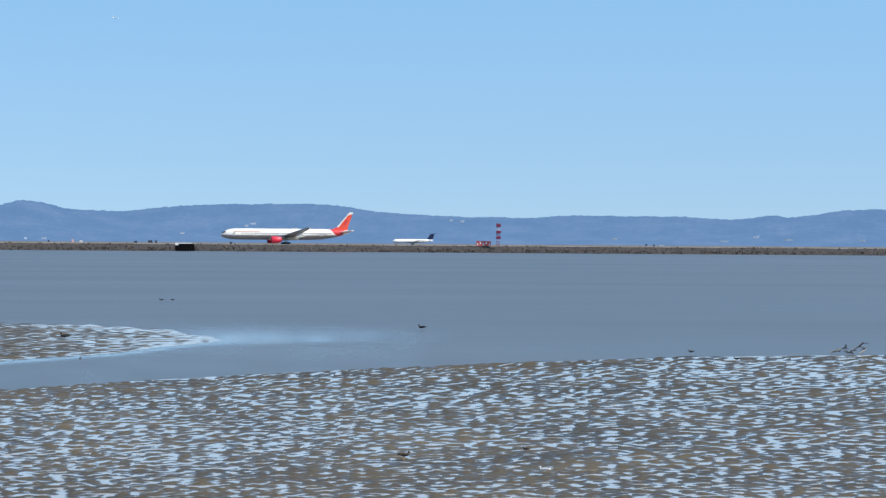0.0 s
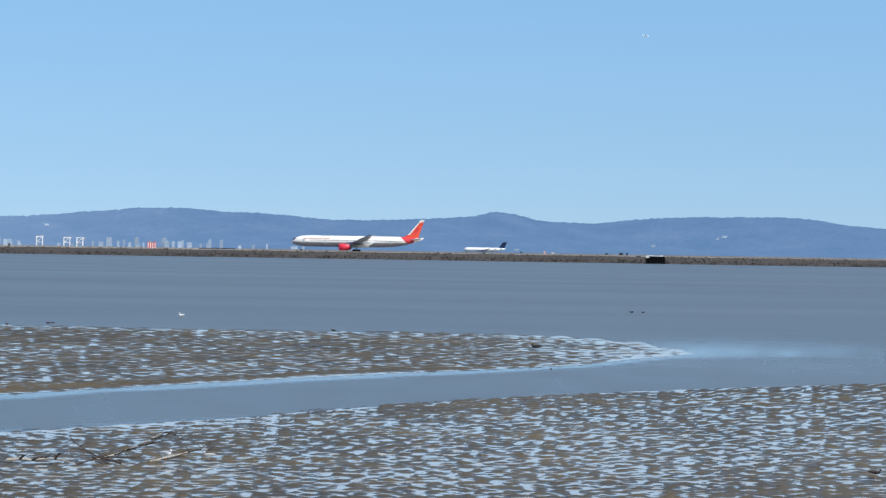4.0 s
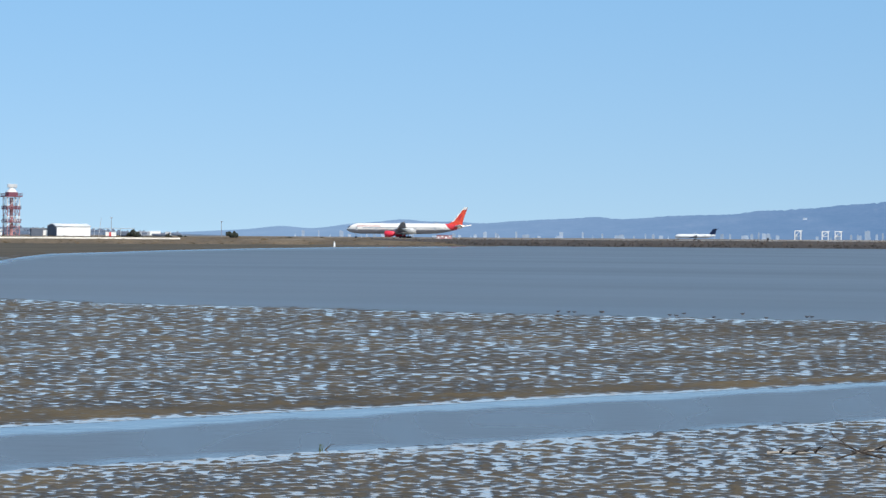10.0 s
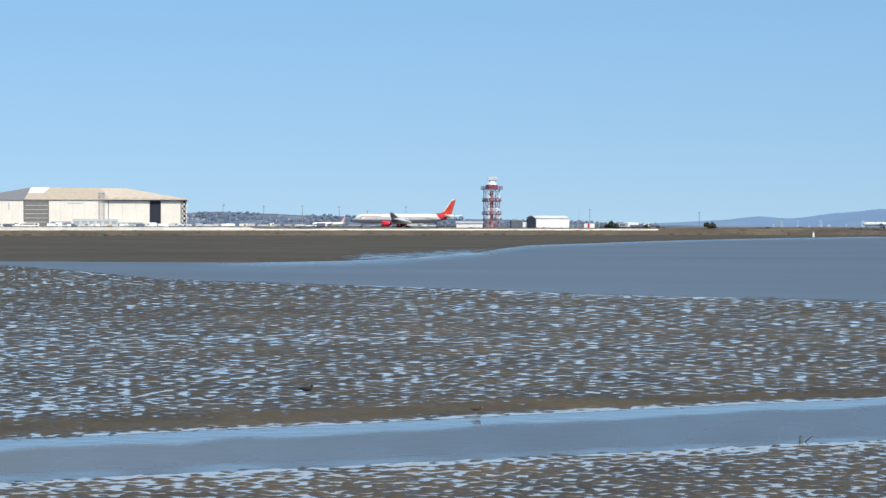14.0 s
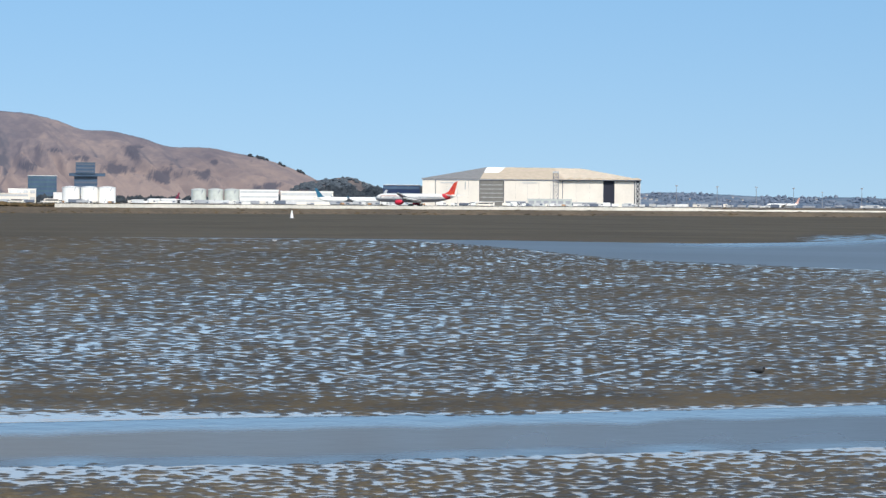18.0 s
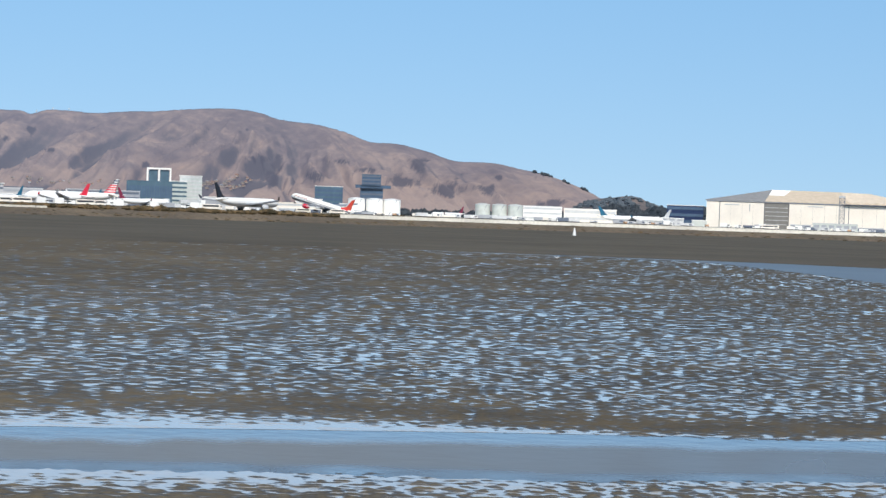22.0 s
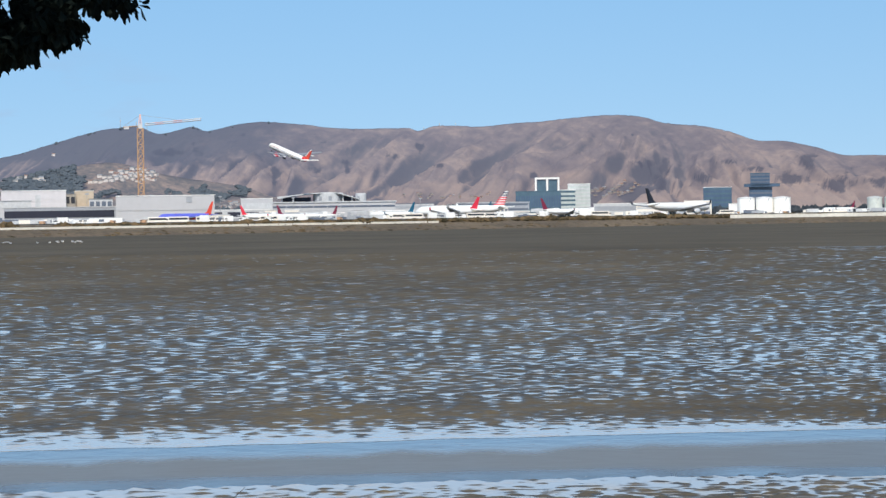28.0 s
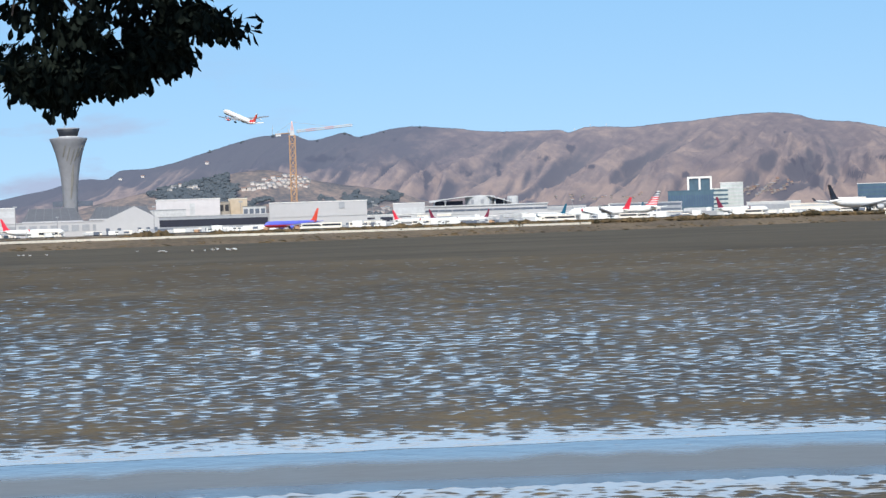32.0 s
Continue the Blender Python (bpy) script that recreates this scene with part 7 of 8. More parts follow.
def seawall():
    bm = B()
    prev = None
    for i in range(140):
        a = -46.2 + i * 23.2 / 139
        r = shore(a) + 26
        top = 4.15 + 0.12 * noise.noise((a * 2, 0, 0)) - (0.7 if a > -32 else 0)
        q = [bm.verts.new(polar(a, r, 2.4)), bm.verts.new(polar(a, r + 0.4, top)), bm.verts.new(polar(a, r + 1.4, top)), bm.verts.new(polar(a, r + 1.4, 2.4))]
        if prev:
            for j in range(3):
                bm.faces.new((prev[j], q[j], q[j + 1], prev[j + 1]))
        prev = q
    bmesh.ops.recalc_face_normals(bm, faces=bm.faces)
    tagged(part("wall_seawall", bm, M_CONC), "low pale concrete sea wall along the airfield", "wall", kind="structure")


seawall()

for az, h, d in ((-62.2, 20, 1900), (-60.3, 27, 2400), (-62.9, 24, 2300), (-57.4, 22, 2300), (-55.8, 20, 2300), (-65.2, 22, 1850), (-64.3, 14, 1850), (-58.9, 26, 2500), (-53.0, 18, 2300)):
    slim_mast(az, d, h, "tall apron lamp mast by the terminal", 0.3)

# ---- far trees and houses ----
def woods(name, n, a0, a1, d0, d1, zf, w, h, label, seed, mtl=None):
    rnd = random.Random(seed)
    pl = []
    for i in range(n):
        a, k = rnd.uniform(a0, a1), rnd.random()
        d = d0 + (d1 - d0) * k
        z = zf(a, k)
        if z is None:
            continue
        pl.append((*polar(a, d)[:2], z - 1, rnd.uniform(0.6, 1.3) * w, rnd.uniform(0.6, 1.4) * h))
    return tagged(clump_mesh(name, pl, mtl or M_CLUMP, seed), label, "trees", kind="stuff")


def ridge_z(ridge, d1):
    def f(a, k):
        if ridge is KNOLL and -60.4 + 0.3 * noise.noise((k * 9, a * 2, 1.0)) < a < -58.7 and 0.6 < k < 0.93:
            return None
        h = float(curve(a, ridge))
        top = EYE + d1 * math.tan(radians(h))
        if ridge is KNOLL:
            # thick on the western shoulder, in belts below the houses, bare between
            thick = 0.45 * min(1.0, max(-0.8, (-60.0 - a) / 0.7)) + 0.55 * math.exp(-((a + 57.6) / 0.8) ** 2) - 0.9 * max(0.0, k - 0.55) * (a > -60.2)
            if noise.noise((a * 1.6, k * 2.6, 2.0)) + 0.5 * noise.noise((a * 5, k * 7, 4.0)) + thick < -0.02:
                return None
        elif noise.noise((a * 1.3, k * 3, 2.0)) < -0.15:
            return None
        return LAND - 1 + (top - LAND + 1) * k ** 1.25
    return f


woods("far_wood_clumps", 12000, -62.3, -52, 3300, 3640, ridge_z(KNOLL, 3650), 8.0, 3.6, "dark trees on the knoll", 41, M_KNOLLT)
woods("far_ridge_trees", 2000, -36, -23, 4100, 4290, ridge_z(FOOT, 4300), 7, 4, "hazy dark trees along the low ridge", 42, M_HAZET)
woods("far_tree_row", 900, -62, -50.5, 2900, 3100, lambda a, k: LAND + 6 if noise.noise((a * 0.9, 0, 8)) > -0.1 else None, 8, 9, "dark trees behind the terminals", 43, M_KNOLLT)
woods("far_conifer_grove", 700, -41.7, -38.2, 3100, 3250, lambda a, k: LAND + 2 + (20 if a > -40.6 else 9) * k * (0.75 + 0.5 * noise.noise((a * 3, 0, 1))), 9, 6, "dark trees behind the parked jets", 44)
woods("far_crest_trees", 46, -42.1, -40.75, 4735, 4748, lambda a, k: EYE + 4748 * math.tan(radians(float(arc(a, BRUNO)))) - 3 if noise.noise((a * 5, 0, 3)) > -0.05 else None, 9, 6, "small dark trees along the mountain's eastern crest", 46)
woods("far_heath_trees", 70, -63.6, -56.2, 4735, 4748, lambda a, k: EYE + 4748 * math.tan(radians(float(arc(a, BRUNO)))) - 3.5 if noise.noise((a * 3, 0, 5)) > 0.05 else None, 6, 4.2, "small dark trees along the mountain's western crest", 47, M_KNOLLT)
woods("far_hump_trees", 1500, -41.1, -38.5, 3330, 3445, lambda a, k: LAND - 1 + (EYE + 3450 * math.tan(radians(max(0.0, float(arc(a, HUMP))))) - LAND) * k ** 1.2 if noise.noise((a * 3.2, k * 4, 6.0)) + 0.4 * noise.noise((a * 11, k * 9, 2.0)) > -0.12 else None, 6.5, 3.2, "grey-green trees over the low hump", 49, M_KNOLLT)
woods("far_low_trees", 500, -49.3, -42.8, 2950, 3200, lambda a, k: LAND, 8, 8, "dark low trees behind the apron", 45)


def on_slope(az, el, ground):
    """Distance and height at which a hillside first stands that high, in degrees."""
    ridge, d0, d1, folds, fold, sd = ground
    top = EYE + d1 * math.tan(radians(float(arc(az, ridge))))
    for j in range(1, 60):
        d = d0 + (d1 - d0) * j / 60
        z = slope(az, j / 60, top, folds, fold, sd)[0]
        if math.degrees(math.atan2(z - EYE, d)) >= el:
            return d, z
    return None


def house(az, d, z, w, h, turn, label, seed, wall):
    rnd = random.Random(seed)
    t = thing("house", facing(az, d, z, turn), label, "house", "hillside houses")
    bm = B()
    box(bm, (0, 0, h / 2 - 1), (w, 8, h + 2))
    part("wall", bm, wall, t)
    bm = B()
    slab(bm, [(-w / 2 - 0.2, -4.6, h + 0.1), (w / 2 + 0.2, -4.6, h + 0.1), (w / 2 + 0.3, 0, h + 0.8), (-w / 2 - 0.3, 0, h + 0.8)], 0.4, (0, 0, 1))
    part("roof", bm, rnd.choice((M_ROOFG, M_ROOFR, M_GREY)), t)


def houses(az0, az1, n, ground, el0, el1, seed, label, wmax=5.0, tall=1.0, wall=M_HOUSE):
    """Houses strewn on a hillside where it stands between two heights in degrees."""
    rnd = random.Random(seed)
    for i in range(n):
        az, el = rnd.uniform(az0, az1), rnd.uniform(el0, el1)
        settle(az, el, ground, rnd.uniform(2.6, wmax), tall * rnd.uniform(0.8, 1.3), rnd.uniform(-30, 30), label, seed * 100 + i, wall)


def settle(az, el, ground, w, h, turn, label, seed, wall=M_HOUSE):
    hit = on_slope(az, el, ground)
    if hit:
        house(az, hit[0], hit[1] + 0.2, w, h, turn, label, seed, wall)


ON_KNOLL, ON_MOUNTAIN, ON_RIDGE = (KNOLL, 3300, 3650, 0.4, 0.9, 9.0), (BRUNO, 4250, 4750, 0.85, 0.85, 1.0), (FOOT, 4100, 4300, 0.3, 0.9, 12.0)
for row, (a0, a1, e0, e1, n) in enumerate(((-60.2, -58.85, 0.86, 0.90, 13), (-60.0, -58.8, 0.955, 0.99, 12), (-59.75, -58.75, 1.04, 1.06, 10), (-59.55, -58.9, 1.11, 1.13, 6))):
    for i in range(n):
        k = i / (n - 1)
        settle(a0 + (a1 - a0) * k, e0 + (e1 - e0) * k + 0.014 * math.sin(i * 1.9 + row) + 0.008 * math.sin(i * 4.1), ON_KNOLL, 6.2, 2.3, -20, "pale terraced house on the knoll", row * 20 + i)
houses(-61.85, -61.25, 9, ON_KNOLL, 0.84, 0.95, 52, "white house among trees", 9.0, 4.5)
for az, el in ((-62.41, 1.20), (-62.9, 1.16), (-61.0, 1.42), (-60.5, 1.16)):
    settle(az, el, ON_MOUNTAIN, 6.0, 2.4, -10, "lone white house on the mountainside", int(az * 100) % 97)
for row, (a0, a1, e0, e1, n) in enumerate(((-49.4, -48.5, 0.385, 0.40, 15), (-49.2, -48.3, 0.435, 0.46, 15), (-48.8, -48.2, 0.48, 0.50, 9))):
    for i in range(n):
        k = i / (n - 1)
        settle(a0 + (a1 - a0) * k, e0 + (e1 - e0) * k + 0.012 * math.sin(i * 2.3), ON_MOUNTAIN, 5.6, 0.9, -15, "dusty terraced house at the mountain's foot", 400 + row * 20 + i, M_HOUSED)
houses(-34, -26.5, 30, ON_RIDGE, 0.06, 0.24, 54, "hazy pale house on the low ridge")
houses(-53.6, -51.0, 22, ON_MOUNTAIN, 0.38, 0.46, 55, "dusty house behind the airport", 4.8, 1.0, M_HOUSED)
houses(-59.0, -57.0, 34, ON_KNOLL, 0.26, 0.44, 56, "pale house below the knoll", 4.6)

def ridge_mast(az, h, d=4746):
    z = EYE + d * math.tan(radians(float(arc(az, BRUNO)))) - 2
    t = thing("radio_mast", facing(az, d, z), "thin radio mast on the mountain's crest", "mast", "radio masts")
    bm = B()
    tube(bm, (0, 0, -2), (0, 0, h), 0.55, 0.3, 5)
    part("pole", bm, M_GREY, t)
    bm = B()
    box(bm, (0, 0, h * 0.7), (1.6, 1.6, 2.0))
    part("aerial", bm, M_LGREY, t)


for az, h in ((-59.55, 20), (-59.2, 12), (-58.97, 18), (-52.9, 8), (-52.55, 7), (-52.2, 8)):
    ridge_mast(az, h)

# ---- markers, driftwood and birds on the flats ----
def marker(az, d, h, label):
    t = thing("channel_marker", pose(*polar(az, d, 0.1)), label, "marker", "channel markers")
    bm = B()
    lathe(bm, [(0.55, 0), (0.5, h * 0.4), (0.28, h * 0.75), (0.22, h)], 10)
    part("post", bm, M_WHITE, t)
    bm = B()
    box(bm, (0, 0, -0.1), (1.4, 1.4, 0.3))
    part("base", bm, M_LGREY, t)


marker(-41.03, 870, 2.5, "white conical channel marker on the mud")
marker(-19.62, 1180, 2.4, "white marker post in the shallows")


def branchy(az, d, seed, w, label, r=0.052, lie=1.0, twig=M_BARK):
    """A dead branch lying on the mud: crooked limbs that fork into twigs."""
    rnd = random.Random(seed)
    t = thing("driftwood_branch", facing(az, d, 0.03), label, "driftwood", "driftwood")

    def limb(p, ang, up, length, rr, depth):
        pts = [Vector(p)]
        forks = []
        for i in range(6):
            n = pts[-1] + Vector((math.cos(ang) * length / 6, math.sin(ang) * length / 6, up * lie * length / 6))
            n.z = max(0.0, n.z)
            pts.append(n)
            ang += rnd.uniform(-0.4, 0.4)
            up = max(-0.5, min(0.8, up + rnd.uniform(-0.35, 0.3)))
            if depth and rnd.random() < 0.72:
                forks.append((n.copy(), ang + rnd.choice((-0.8, 0.8)), rnd.uniform(0.1, 0.7), length * rnd.uniform(0.3, 0.55), rr * 0.6, depth - 1))
        part("limb" if depth else "twig", sweep(B(), pts, rr, rr * 0.25, 6), M_DRIFT if depth > 1 else twig, t)
        for f in forks:
            limb(*f)
    if w < 1:
        limb((0, 0, -0.05), 0.3, 0.8, w * 0.6, r * 0.8, 0)
        return
    limb((-w * 0.5, 0, 0.05), 0.0, 0.15, w * 0.34, r, 2)
    limb((-w * 0.12, 0.5, 0.02), 0.15, 0.30, w * 0.34, r * 0.8, 2)
    limb((w * 0.02, -0.3, 0.02), 2.6, 0.35, w * 0.25, r * 0.7, 1)
    limb((w * 0.15, 0.3, 0.02), 0.2, 0.25, w * 0.3, r * 0.7, 2)


branchy(-7.7, 60.0, 7, 5.0, "bleached forked driftwood branch lying on wet mud", 0.046, 0.62)
branchy(18.7, 122, 8, 2.0, "arched dark driftwood branch on the mud")
branchy(-19.8, 60.7, 9, 0.36, "short stick standing in the mud", 0.022)


def sprig(az, d, seed, h):
    """A tuft of marsh plant: a few curved blades."""
    rnd = random.Random(seed)
    t = thing("marsh_plant", facing(az, d, 0.0), "small green marsh plant growing out of wet mud", "plant", "marsh plants")
    for k in range(7):
        bm = B()
        q, ang, lean = Vector((rnd.uniform(-0.06, 0.06), rnd.uniform(-0.06, 0.06), -0.03)), rnd.uniform(-3, 3), rnd.uniform(0.1, 0.45)
        pts = [q + Vector((math.cos(ang) * lean * h * k * k, math.sin(ang) * lean * h * k, h * k)) for k in (0, 0.25, 0.5, 0.75, 1.0)]
        part("blade", sweep(bm, pts, 0.011, 0.003, 4), M_SPRIG, t)


M_SPRIG = mat("marsh_green", (0.06, 0.085, 0.03), 0.8, var=0.2, scale=8)
for i, (az, d, h) in enumerate(((-61.2, 46.5, 0.13), (-19.9, 60.5, 0.2))):
    sprig(az, d, 60 + i, h)


def bird(az, d, s, kind, turn, z=0.05):
    """A shorebird: s its length."""
    cols = {"gull": (M_WHITE, M_LGREY), "duck": (M_TYRE, M_TYRE), "wader": (M_BARK, M_BARK)}[kind]
    lab = {"gull": "white gull standing on the wet mud", "duck": "dark duck resting on the mud", "wader": "small brown wader feeding on the mud"}[kind]
    t = thing("shorebird", facing(az, d, z, turn), lab, "bird", kind + "s on the flats")
    leg = s * 0.18 if kind != "duck" else 0.03
    bm = body(B(), [(s * 0.5, leg + s * 0.22, s * 0.02, s * 0.01), (s * 0.3, leg + s * 0.2, s * 0.1, s * 0.08), (0, leg + s * 0.17, s * 0.16, s * 0.15), (-s * 0.28, leg + s * 0.18, s * 0.12, s * 0.11), (-s * 0.4, leg + s * 0.24, s * 0.05, s * 0.05)], 10)
    part("body", bm, cols[0], t)
    for sy in (1, -1):
        bm = body(B(), [(s * 0.55, leg + s * 0.23, 0.01, s * 0.02), (s * 0.2, leg + s * 0.24, s * 0.04, s * 0.09), (-s * 0.2, leg + s * 0.22, s * 0.04, s * 0.09), (-s * 0.3, leg + s * 0.22, 0.005, s * 0.03)], 8)
        bmesh.ops.translate(bm, verts=bm.verts, vec=(0, sy * s * 0.13, 0))
        part("wing", bm, cols[1], t)
        if leg > 0.05:
            bm = B()
            tube(bm, (0, sy * s * 0.06, -0.04), (0, sy * s * 0.06, leg + s * 0.06), s * 0.018)
            part("leg", bm, M_YELLOW, t)
    bm = body(B(), [(-s * 0.28, leg + s * 0.36, s * 0.03, s * 0.03), (-s * 0.36, leg + s * 0.4, s * 0.085, s * 0.085), (-s * 0.44, leg + s * 0.38, s * 0.06, s * 0.06), (-s * 0.47, leg + s * 0.37, s * 0.02, s * 0.02)], 8)
    h = part("head", bm, cols[0], t)
    bm = B()
    tube(bm, (-s * 0.45, 0, leg + s * 0.38), (-s * 0.6, 0, leg + s * 0.34), s * 0.025, s * 0.008, 5)
    part("beak", bm, M_YELLOW, h)


branchy(-57.57, 44.6, 11, 0.9, "dark bent twig standing in the mud", 0.02)
BIRDS = ((1.47, 133, 0.62, "duck", 20), (-6.35, 181, 0.62, "gull", 60), (-30.75, 77, 0.45, "duck", 170), (9.28, 150, 0.5, "duck", 0), (3.55, 218, 0.4, "duck", 0), (3.8, 218, 0.35, "duck", 180), (11.6, 62, 0.2, "wader", 0), (12.0, 56, 0.26, "gull", 0), (8.9, 59.5, 0.3, "wader", 180), (-1.9, 62, 0.2, "gull", 10), (16.2, 112, 0.3, "wader", 0), (-27.0, 68.5, 0.3, "wader", 180), (-5.7, 61.0, 0.28, "gull", 0), (-6.65, 60.8, 0.38, "gull", 150), (-3.0, 155, 0.35, "wader", 0), (15.2, 119, 0.3, "wader", 0), (-59.96, 43.8, 0.36, "gull", 200), (1.8, 108.5, 0.25, "wader", 90), (-55.4 + 14, 330, 0.6, "gull", 0))
for b in BIRDS:
    bird(*b)
rnd = random.Random(77)
for az, spread, n in ((-61.0, 0.62, 15), (-62.3, 0.35, 5), (-64.8, 0.5, 4)):
    for i in range(n):
        bird(az + rnd.uniform(-spread, spread), rnd.uniform(590, 640), 0.72, "gull", rnd.choice((0, 180)) + rnd.uniform(-40, 40), 0.3)
for i in range(14):
    bird(rnd.uniform(-16, -8), rnd.uniform(160, 171), 0.3, "wader", rnd.choice((0, 180)))


# ---- near tree ----
crown = []


def near_tree():
    rnd = random.Random(3)
    base = Vector(polar(-76, 13.0, 0.6))
    t = thing("tree", pose(*base), "leafy tree overhanging the shore, its shade put into a dark leaf colour", "tree")
    bm = B()
    p = Vector((0, 0, 0))
    for i in range(6):
        q = p + Vector((0.12 * math.sin(i), 0.1 * math.cos(i * 2), 1.0))
        tube(bm, p, q, 0.24 - 0.02 * i, 0.22 - 0.02 * i, 9)
        p = q
    part("trunk", bm, M_BARK, t)

    def place(az, el, d):
        return Vector(polar(az, d, EYE + d * math.tan(radians(el)))) - base
    clusters = []
    # the lower edge of the foliage: bearing and height in degrees
    edge = ((-64.8, 4.3), (-64.6, 3.6), (-64.26, 3.35), (-63.9, 3.35), (-63.5, 3.08), (-63.14, 3.04), (-63.0, 3.45), (-62.4, 3.5), (-62.1, 3.34), (-61.7, 3.48), (-61.45, 3.66), (-61.32, 4.15), (-61.13, 3.85), (-60.62, 3.74), (-60.52, 4.35), (-60.4, 4.75), (-60.2, 4.7), (-59.8, 4.55), (-59.2, 4.34), (-59.05, 4.7))
    for i in range(1350):
        az = rnd.uniform(-64.45, -59.25)
        lo = max(float(curve(az + q, edge)) for q in (-0.2, 0.0, 0.2)) + 0.42
        rim = i % 5 < 2
        el = lo + (rnd.uniform(0.0, 0.45) if rim else rnd.random() ** 1.2 * (6.0 if az > -64.0 else 3))
        if not rim and (noise.noise((az * 4, el * 4, 5.0)) < -0.06 or noise.noise((az * 9, el * 9, 2.0)) < -0.22):
            continue
        if az < -63.9 and noise.noise((az * 4, el * 4, 1.0)) < 0.12 and not (rim and noise.noise((az * 9, el * 9, 6.0)) > 0):
            continue
        if math.hypot(az + 62.7, el - 4.55) < 0.22 or math.hypot((az + 63.35) * 0.7, el - 4.1) < 0.10:
            continue
        # a thin bough reaches out from the main mass
        if az > -60.85 and (el < 4.45 and az > -60.72 or 4.45 < el < 6.2 and abs(el - float(curve(az, ((-61, 5.45), (-60.6, 5.3), (-59.7, 4.9), (-59.1, 4.75))))) > 0.16):
            continue
        clusters.append((az, el, rnd.uniform(12.4, 14.0)))
    for i in range(260):
        clusters.append((rnd.uniform(-76, -64.6), rnd.uniform(6.2, 10.5), rnd.uniform(12.2, 14.2)))
    # unseen upper crown, added to keep the sun off the boughs below
    for i in range(900):
        clusters.append((rnd.uniform(-80, -50), rnd.uniform(10.5, 38), rnd.uniform(8.5, 13.5)))
    verts, faces = [], []
    for az, el, d in clusters:
        c = place(az, el, d)
        for k in range(rnd.randint(12, 20)):
            big = 1.0 if el < 10.4 else 2.2
            o = c + Vector((rnd.gauss(0, 0.035), rnd.gauss(0, 0.045), rnd.gauss(0, 0.03))) * (big if big > 1 else 1)
            ln, wdt = rnd.uniform(0.055, 0.09) * big, rnd.uniform(0.030, 0.044) * big
            # most leaves droop, a few stand out sideways
            R = Euler((rnd.uniform(-0.8, 0.8), rnd.uniform(0.0, 2.6), rnd.random() * 6.28)).to_matrix()
            b0 = len(verts)
            for u, v, w in ((0, 0, 0), (0.34, 0.30, 0.05), (0.66, 0.5, 0.06), (0.9, 0.26, 0.0), (1, 0, -0.06), (0.9, -0.26, 0.0), (0.66, -0.5, 0.06), (0.34, -0.30, 0.05)):
                verts.append(o + R @ Vector((u * ln, v * wdt, w * ln)))
            faces.append((b0, b0 + 1, b0 + 2, b0 + 3, b0 + 4))
            faces.append((b0, b0 + 4, b0 + 5, b0 + 6, b0 + 7))
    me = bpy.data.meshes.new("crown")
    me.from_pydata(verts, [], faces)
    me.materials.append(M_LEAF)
    ob = new("crown", me)
    ob.parent = t
    crown.append(ob)
    top = Vector((0.3, 0, 5.95))
    for az, el in ((-70, 9), (-66, 8), (-63.6, 4.9), (-62.5, 5), (-61, 5.6), (-59.9, 5.6)):
        e = place(az, el, 13.2)
        bm = B()
        m = top.lerp(e, 0.5) + Vector((0, 0, 1.1))
        tube(bm, top, m, 0.07, 0.04, 6)
        tube(bm, m, e, 0.04, 0.012, 6)
        for k in range(5):
            s = m.lerp(e, rnd.random())
            tube(bm, s, s + Vector((rnd.uniform(-0.5, 0.5), rnd.uniform(-0.3, 0.3), rnd.uniform(-0.4, 0.3))), 0.012, 0.004, 4)
        part("limb", bm, M_BARK, t)


near_tree()


# ---- what moves ----
def heading(x, y, z, pitch=0.0, turn=180.0, roll=0.0):
    return pose(x, y, z, 0, 0, turn) @ pose(0, 0, 0, 0, -pitch, 0) @ pose(0, 0, 0, roll, 0, 0)


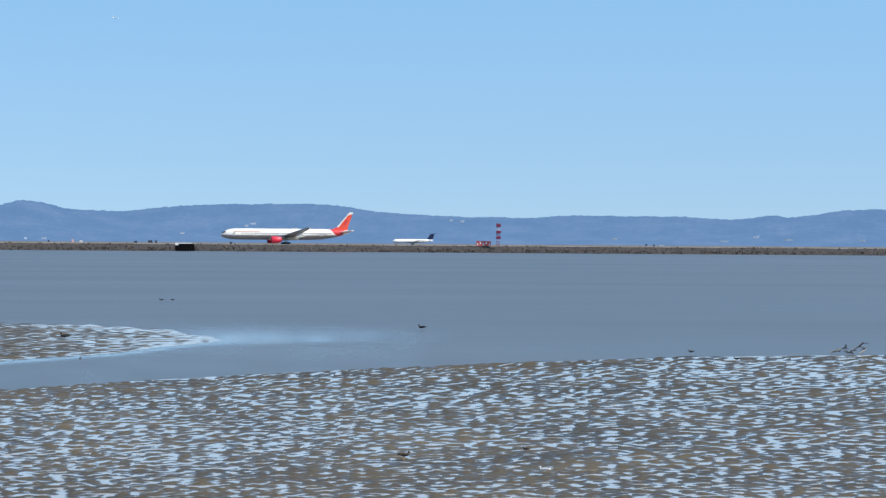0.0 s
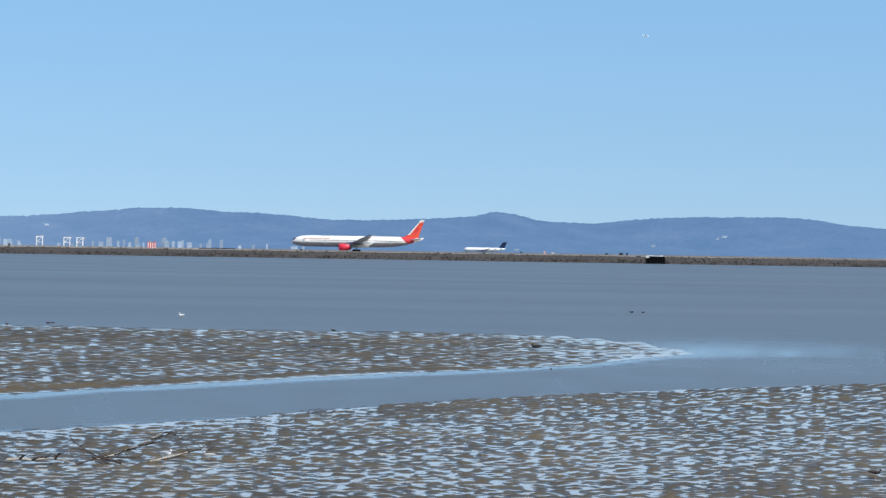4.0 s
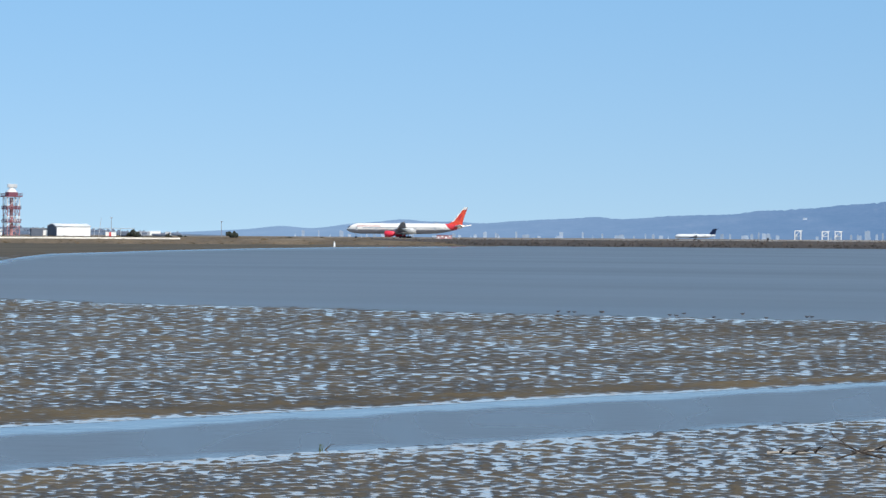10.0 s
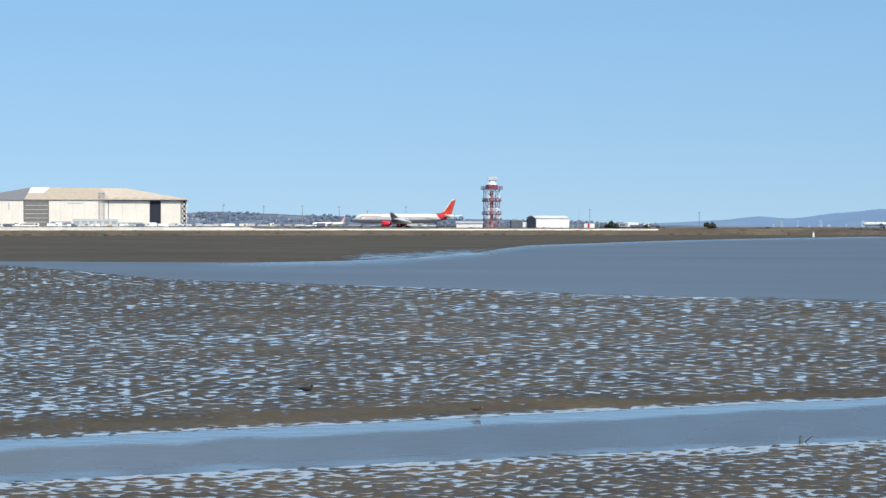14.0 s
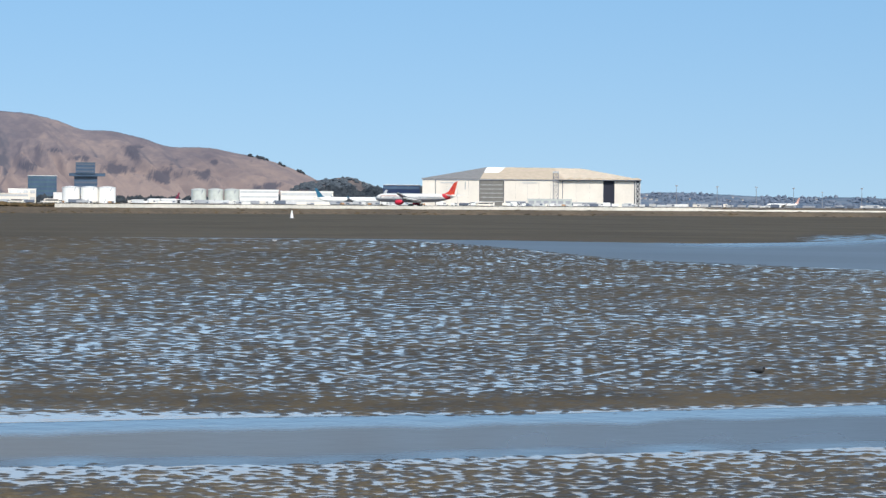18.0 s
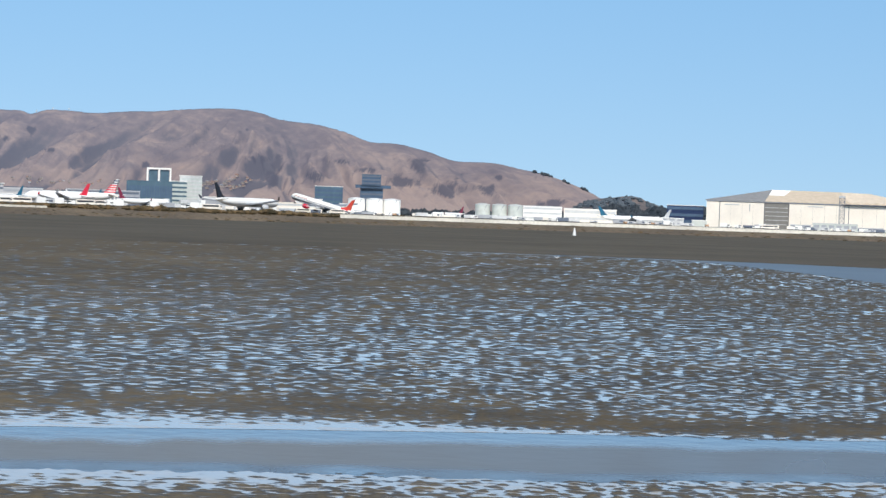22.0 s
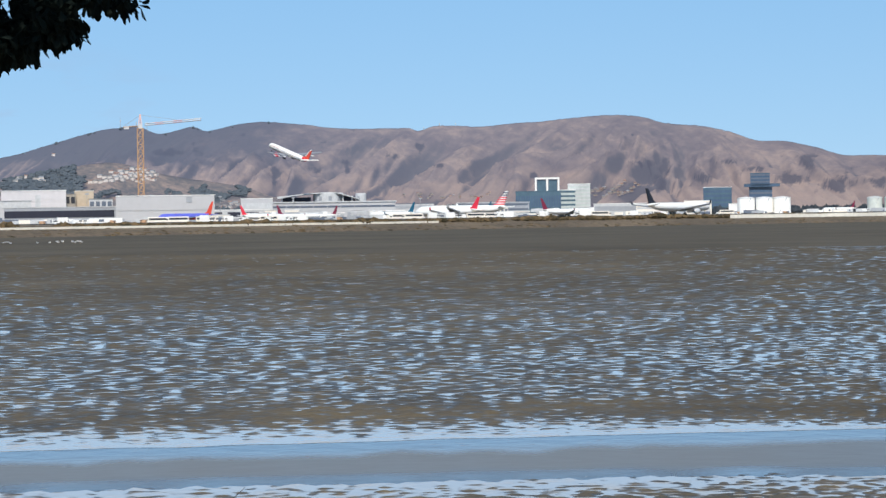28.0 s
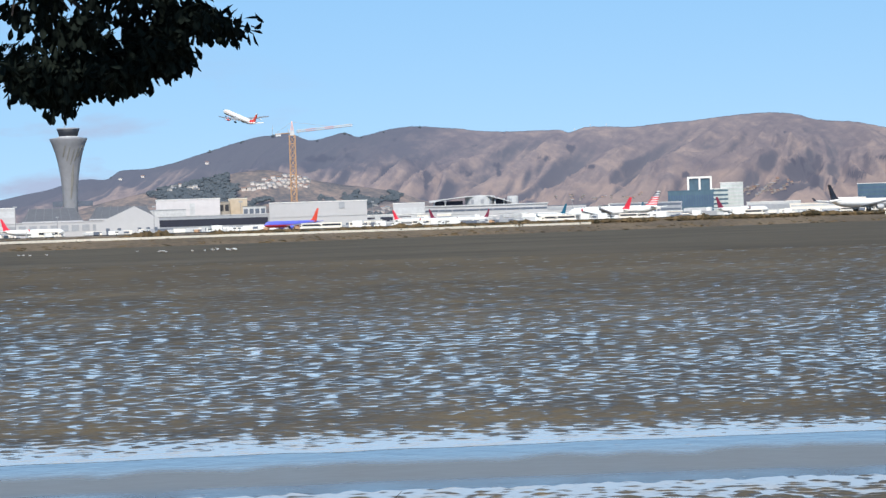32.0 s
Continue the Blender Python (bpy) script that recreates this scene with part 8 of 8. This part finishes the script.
def motions():
    walk(jet, [
        (0, heading(160.4, 1460, 3.9, 0.0)), (2, heading(52.6, 1460, 3.9, 0.0)), (4, heading(-64.5, 1460, 3.9, 0.0)), (6, heading(-191.9, 1460, 3.9, 0.0)),
        (8, heading(-329.2, 1460, 3.9, 0.0)), (10, heading(-475.8, 1460, 3.9, 0.0)), (12, heading(-631.5, 1460, 3.9, 0.0)), (14, heading(-796.4, 1460, 3.9, 0.0)),
        (16, heading(-970.4, 1460, 3.9, 0.0)), (18, heading(-1153.5, 1460, 3.9, 0.0)), (19.5, heading(-1296.3, 1460, 3.9, 0.0)), (20.5, heading(-1393.8, 1460, 3.9, 4.0)),
        (21.5, heading(-1494.5, 1460, 3.9, 9.0)), (22, heading(-1546.5, 1460, 5.3, 10.8)), (22.5, heading(-1598.5, 1460, 8.0, 12.3)), (23, heading(-1650, 1460, 11.3, 13.3)),
        (24, heading(-1752, 1460, 19.0, 14.6)), (25, heading(-1853, 1460, 28.2, 16.0)), (26, heading(-1954, 1460, 38.6, 17.2)), (27, heading(-2055, 1460, 51.4, 17.0)),
        (28, heading(-2155.5, 1460, 65.4, 15.6)), (29, heading(-2256, 1460, 80.2, 14.6)), (30, heading(-2356, 1460, 95.0, 14.9)), (31, heading(-2456.7, 1460, 110.2, 16.2)),
        (32, heading(-2556.7, 1460, 125.9, 15.4)),
    ])
    walk(regional, [(0, heading(271.2, 1700, LAND)), (2, heading(138.3, 1700, LAND)), (4, heading(8.6, 1700, LAND)), (6, heading(-117.0, 1700, LAND)), (8, heading(-237.3, 1700, LAND)), (10, heading(-351.4, 1700, LAND)), (12, heading(-458.2, 1700, LAND)), (13.5, heading(-532.8, 1700, LAND)), (18, heading(-737.6, 1700, LAND)), (24, heading(-974.2, 1700, LAND)), (32, heading(-1225.1, 1700, LAND))])
    walk(taxi_blue, [(t, facing(-50.88 - 0.26 * t, 1500, LAND, 215)) for t in (0, 8, 16, 24, 32)])
    walk(taxi_maroon, [(t, facing(-53.77 + 0.123 * t, 1660, LAND, 30) @ pose(0.495 * 38, 0, 0)) for t in (0, 8, 16, 24, 32)])
    walk(wide_body, [(t, facing(-51.69 + 0.156 * t, 1760, LAND, 55)) for t in (0, 8, 16, 24, 32)])
    walk(sky_jet, [(t, facing(2.52 + 0.312 * t, 4200, EYE + 4200 * math.tan(radians(4.86 - 0.02 * t)))) for t in (0, 4, 8, 16, 24, 32)])
    # the bough sways in the breeze: seconds, sideways and upwards in metres
    sway = ((0, 0.0, 0.0), (8, 0.05, 0.02), (16, -0.03, 0.0), (22, 0.06, 0.0), (26, 0.13, -0.01), (26.5, 0.06, -0.04), (28.5, 0.0, -0.03), (29, -0.08, -0.19), (29.5, 0.04, -0.084), (30, 0.05, 0.02), (30.5, -0.16, -0.10), (31, 0.0, 0.0), (31.5, -0.035, -0.03), (32, -0.176, -0.119))
    walk(crown[0], [(t, pose(0.469 * s, 0.883 * s, u)) for t, s, u in sway])


motions()
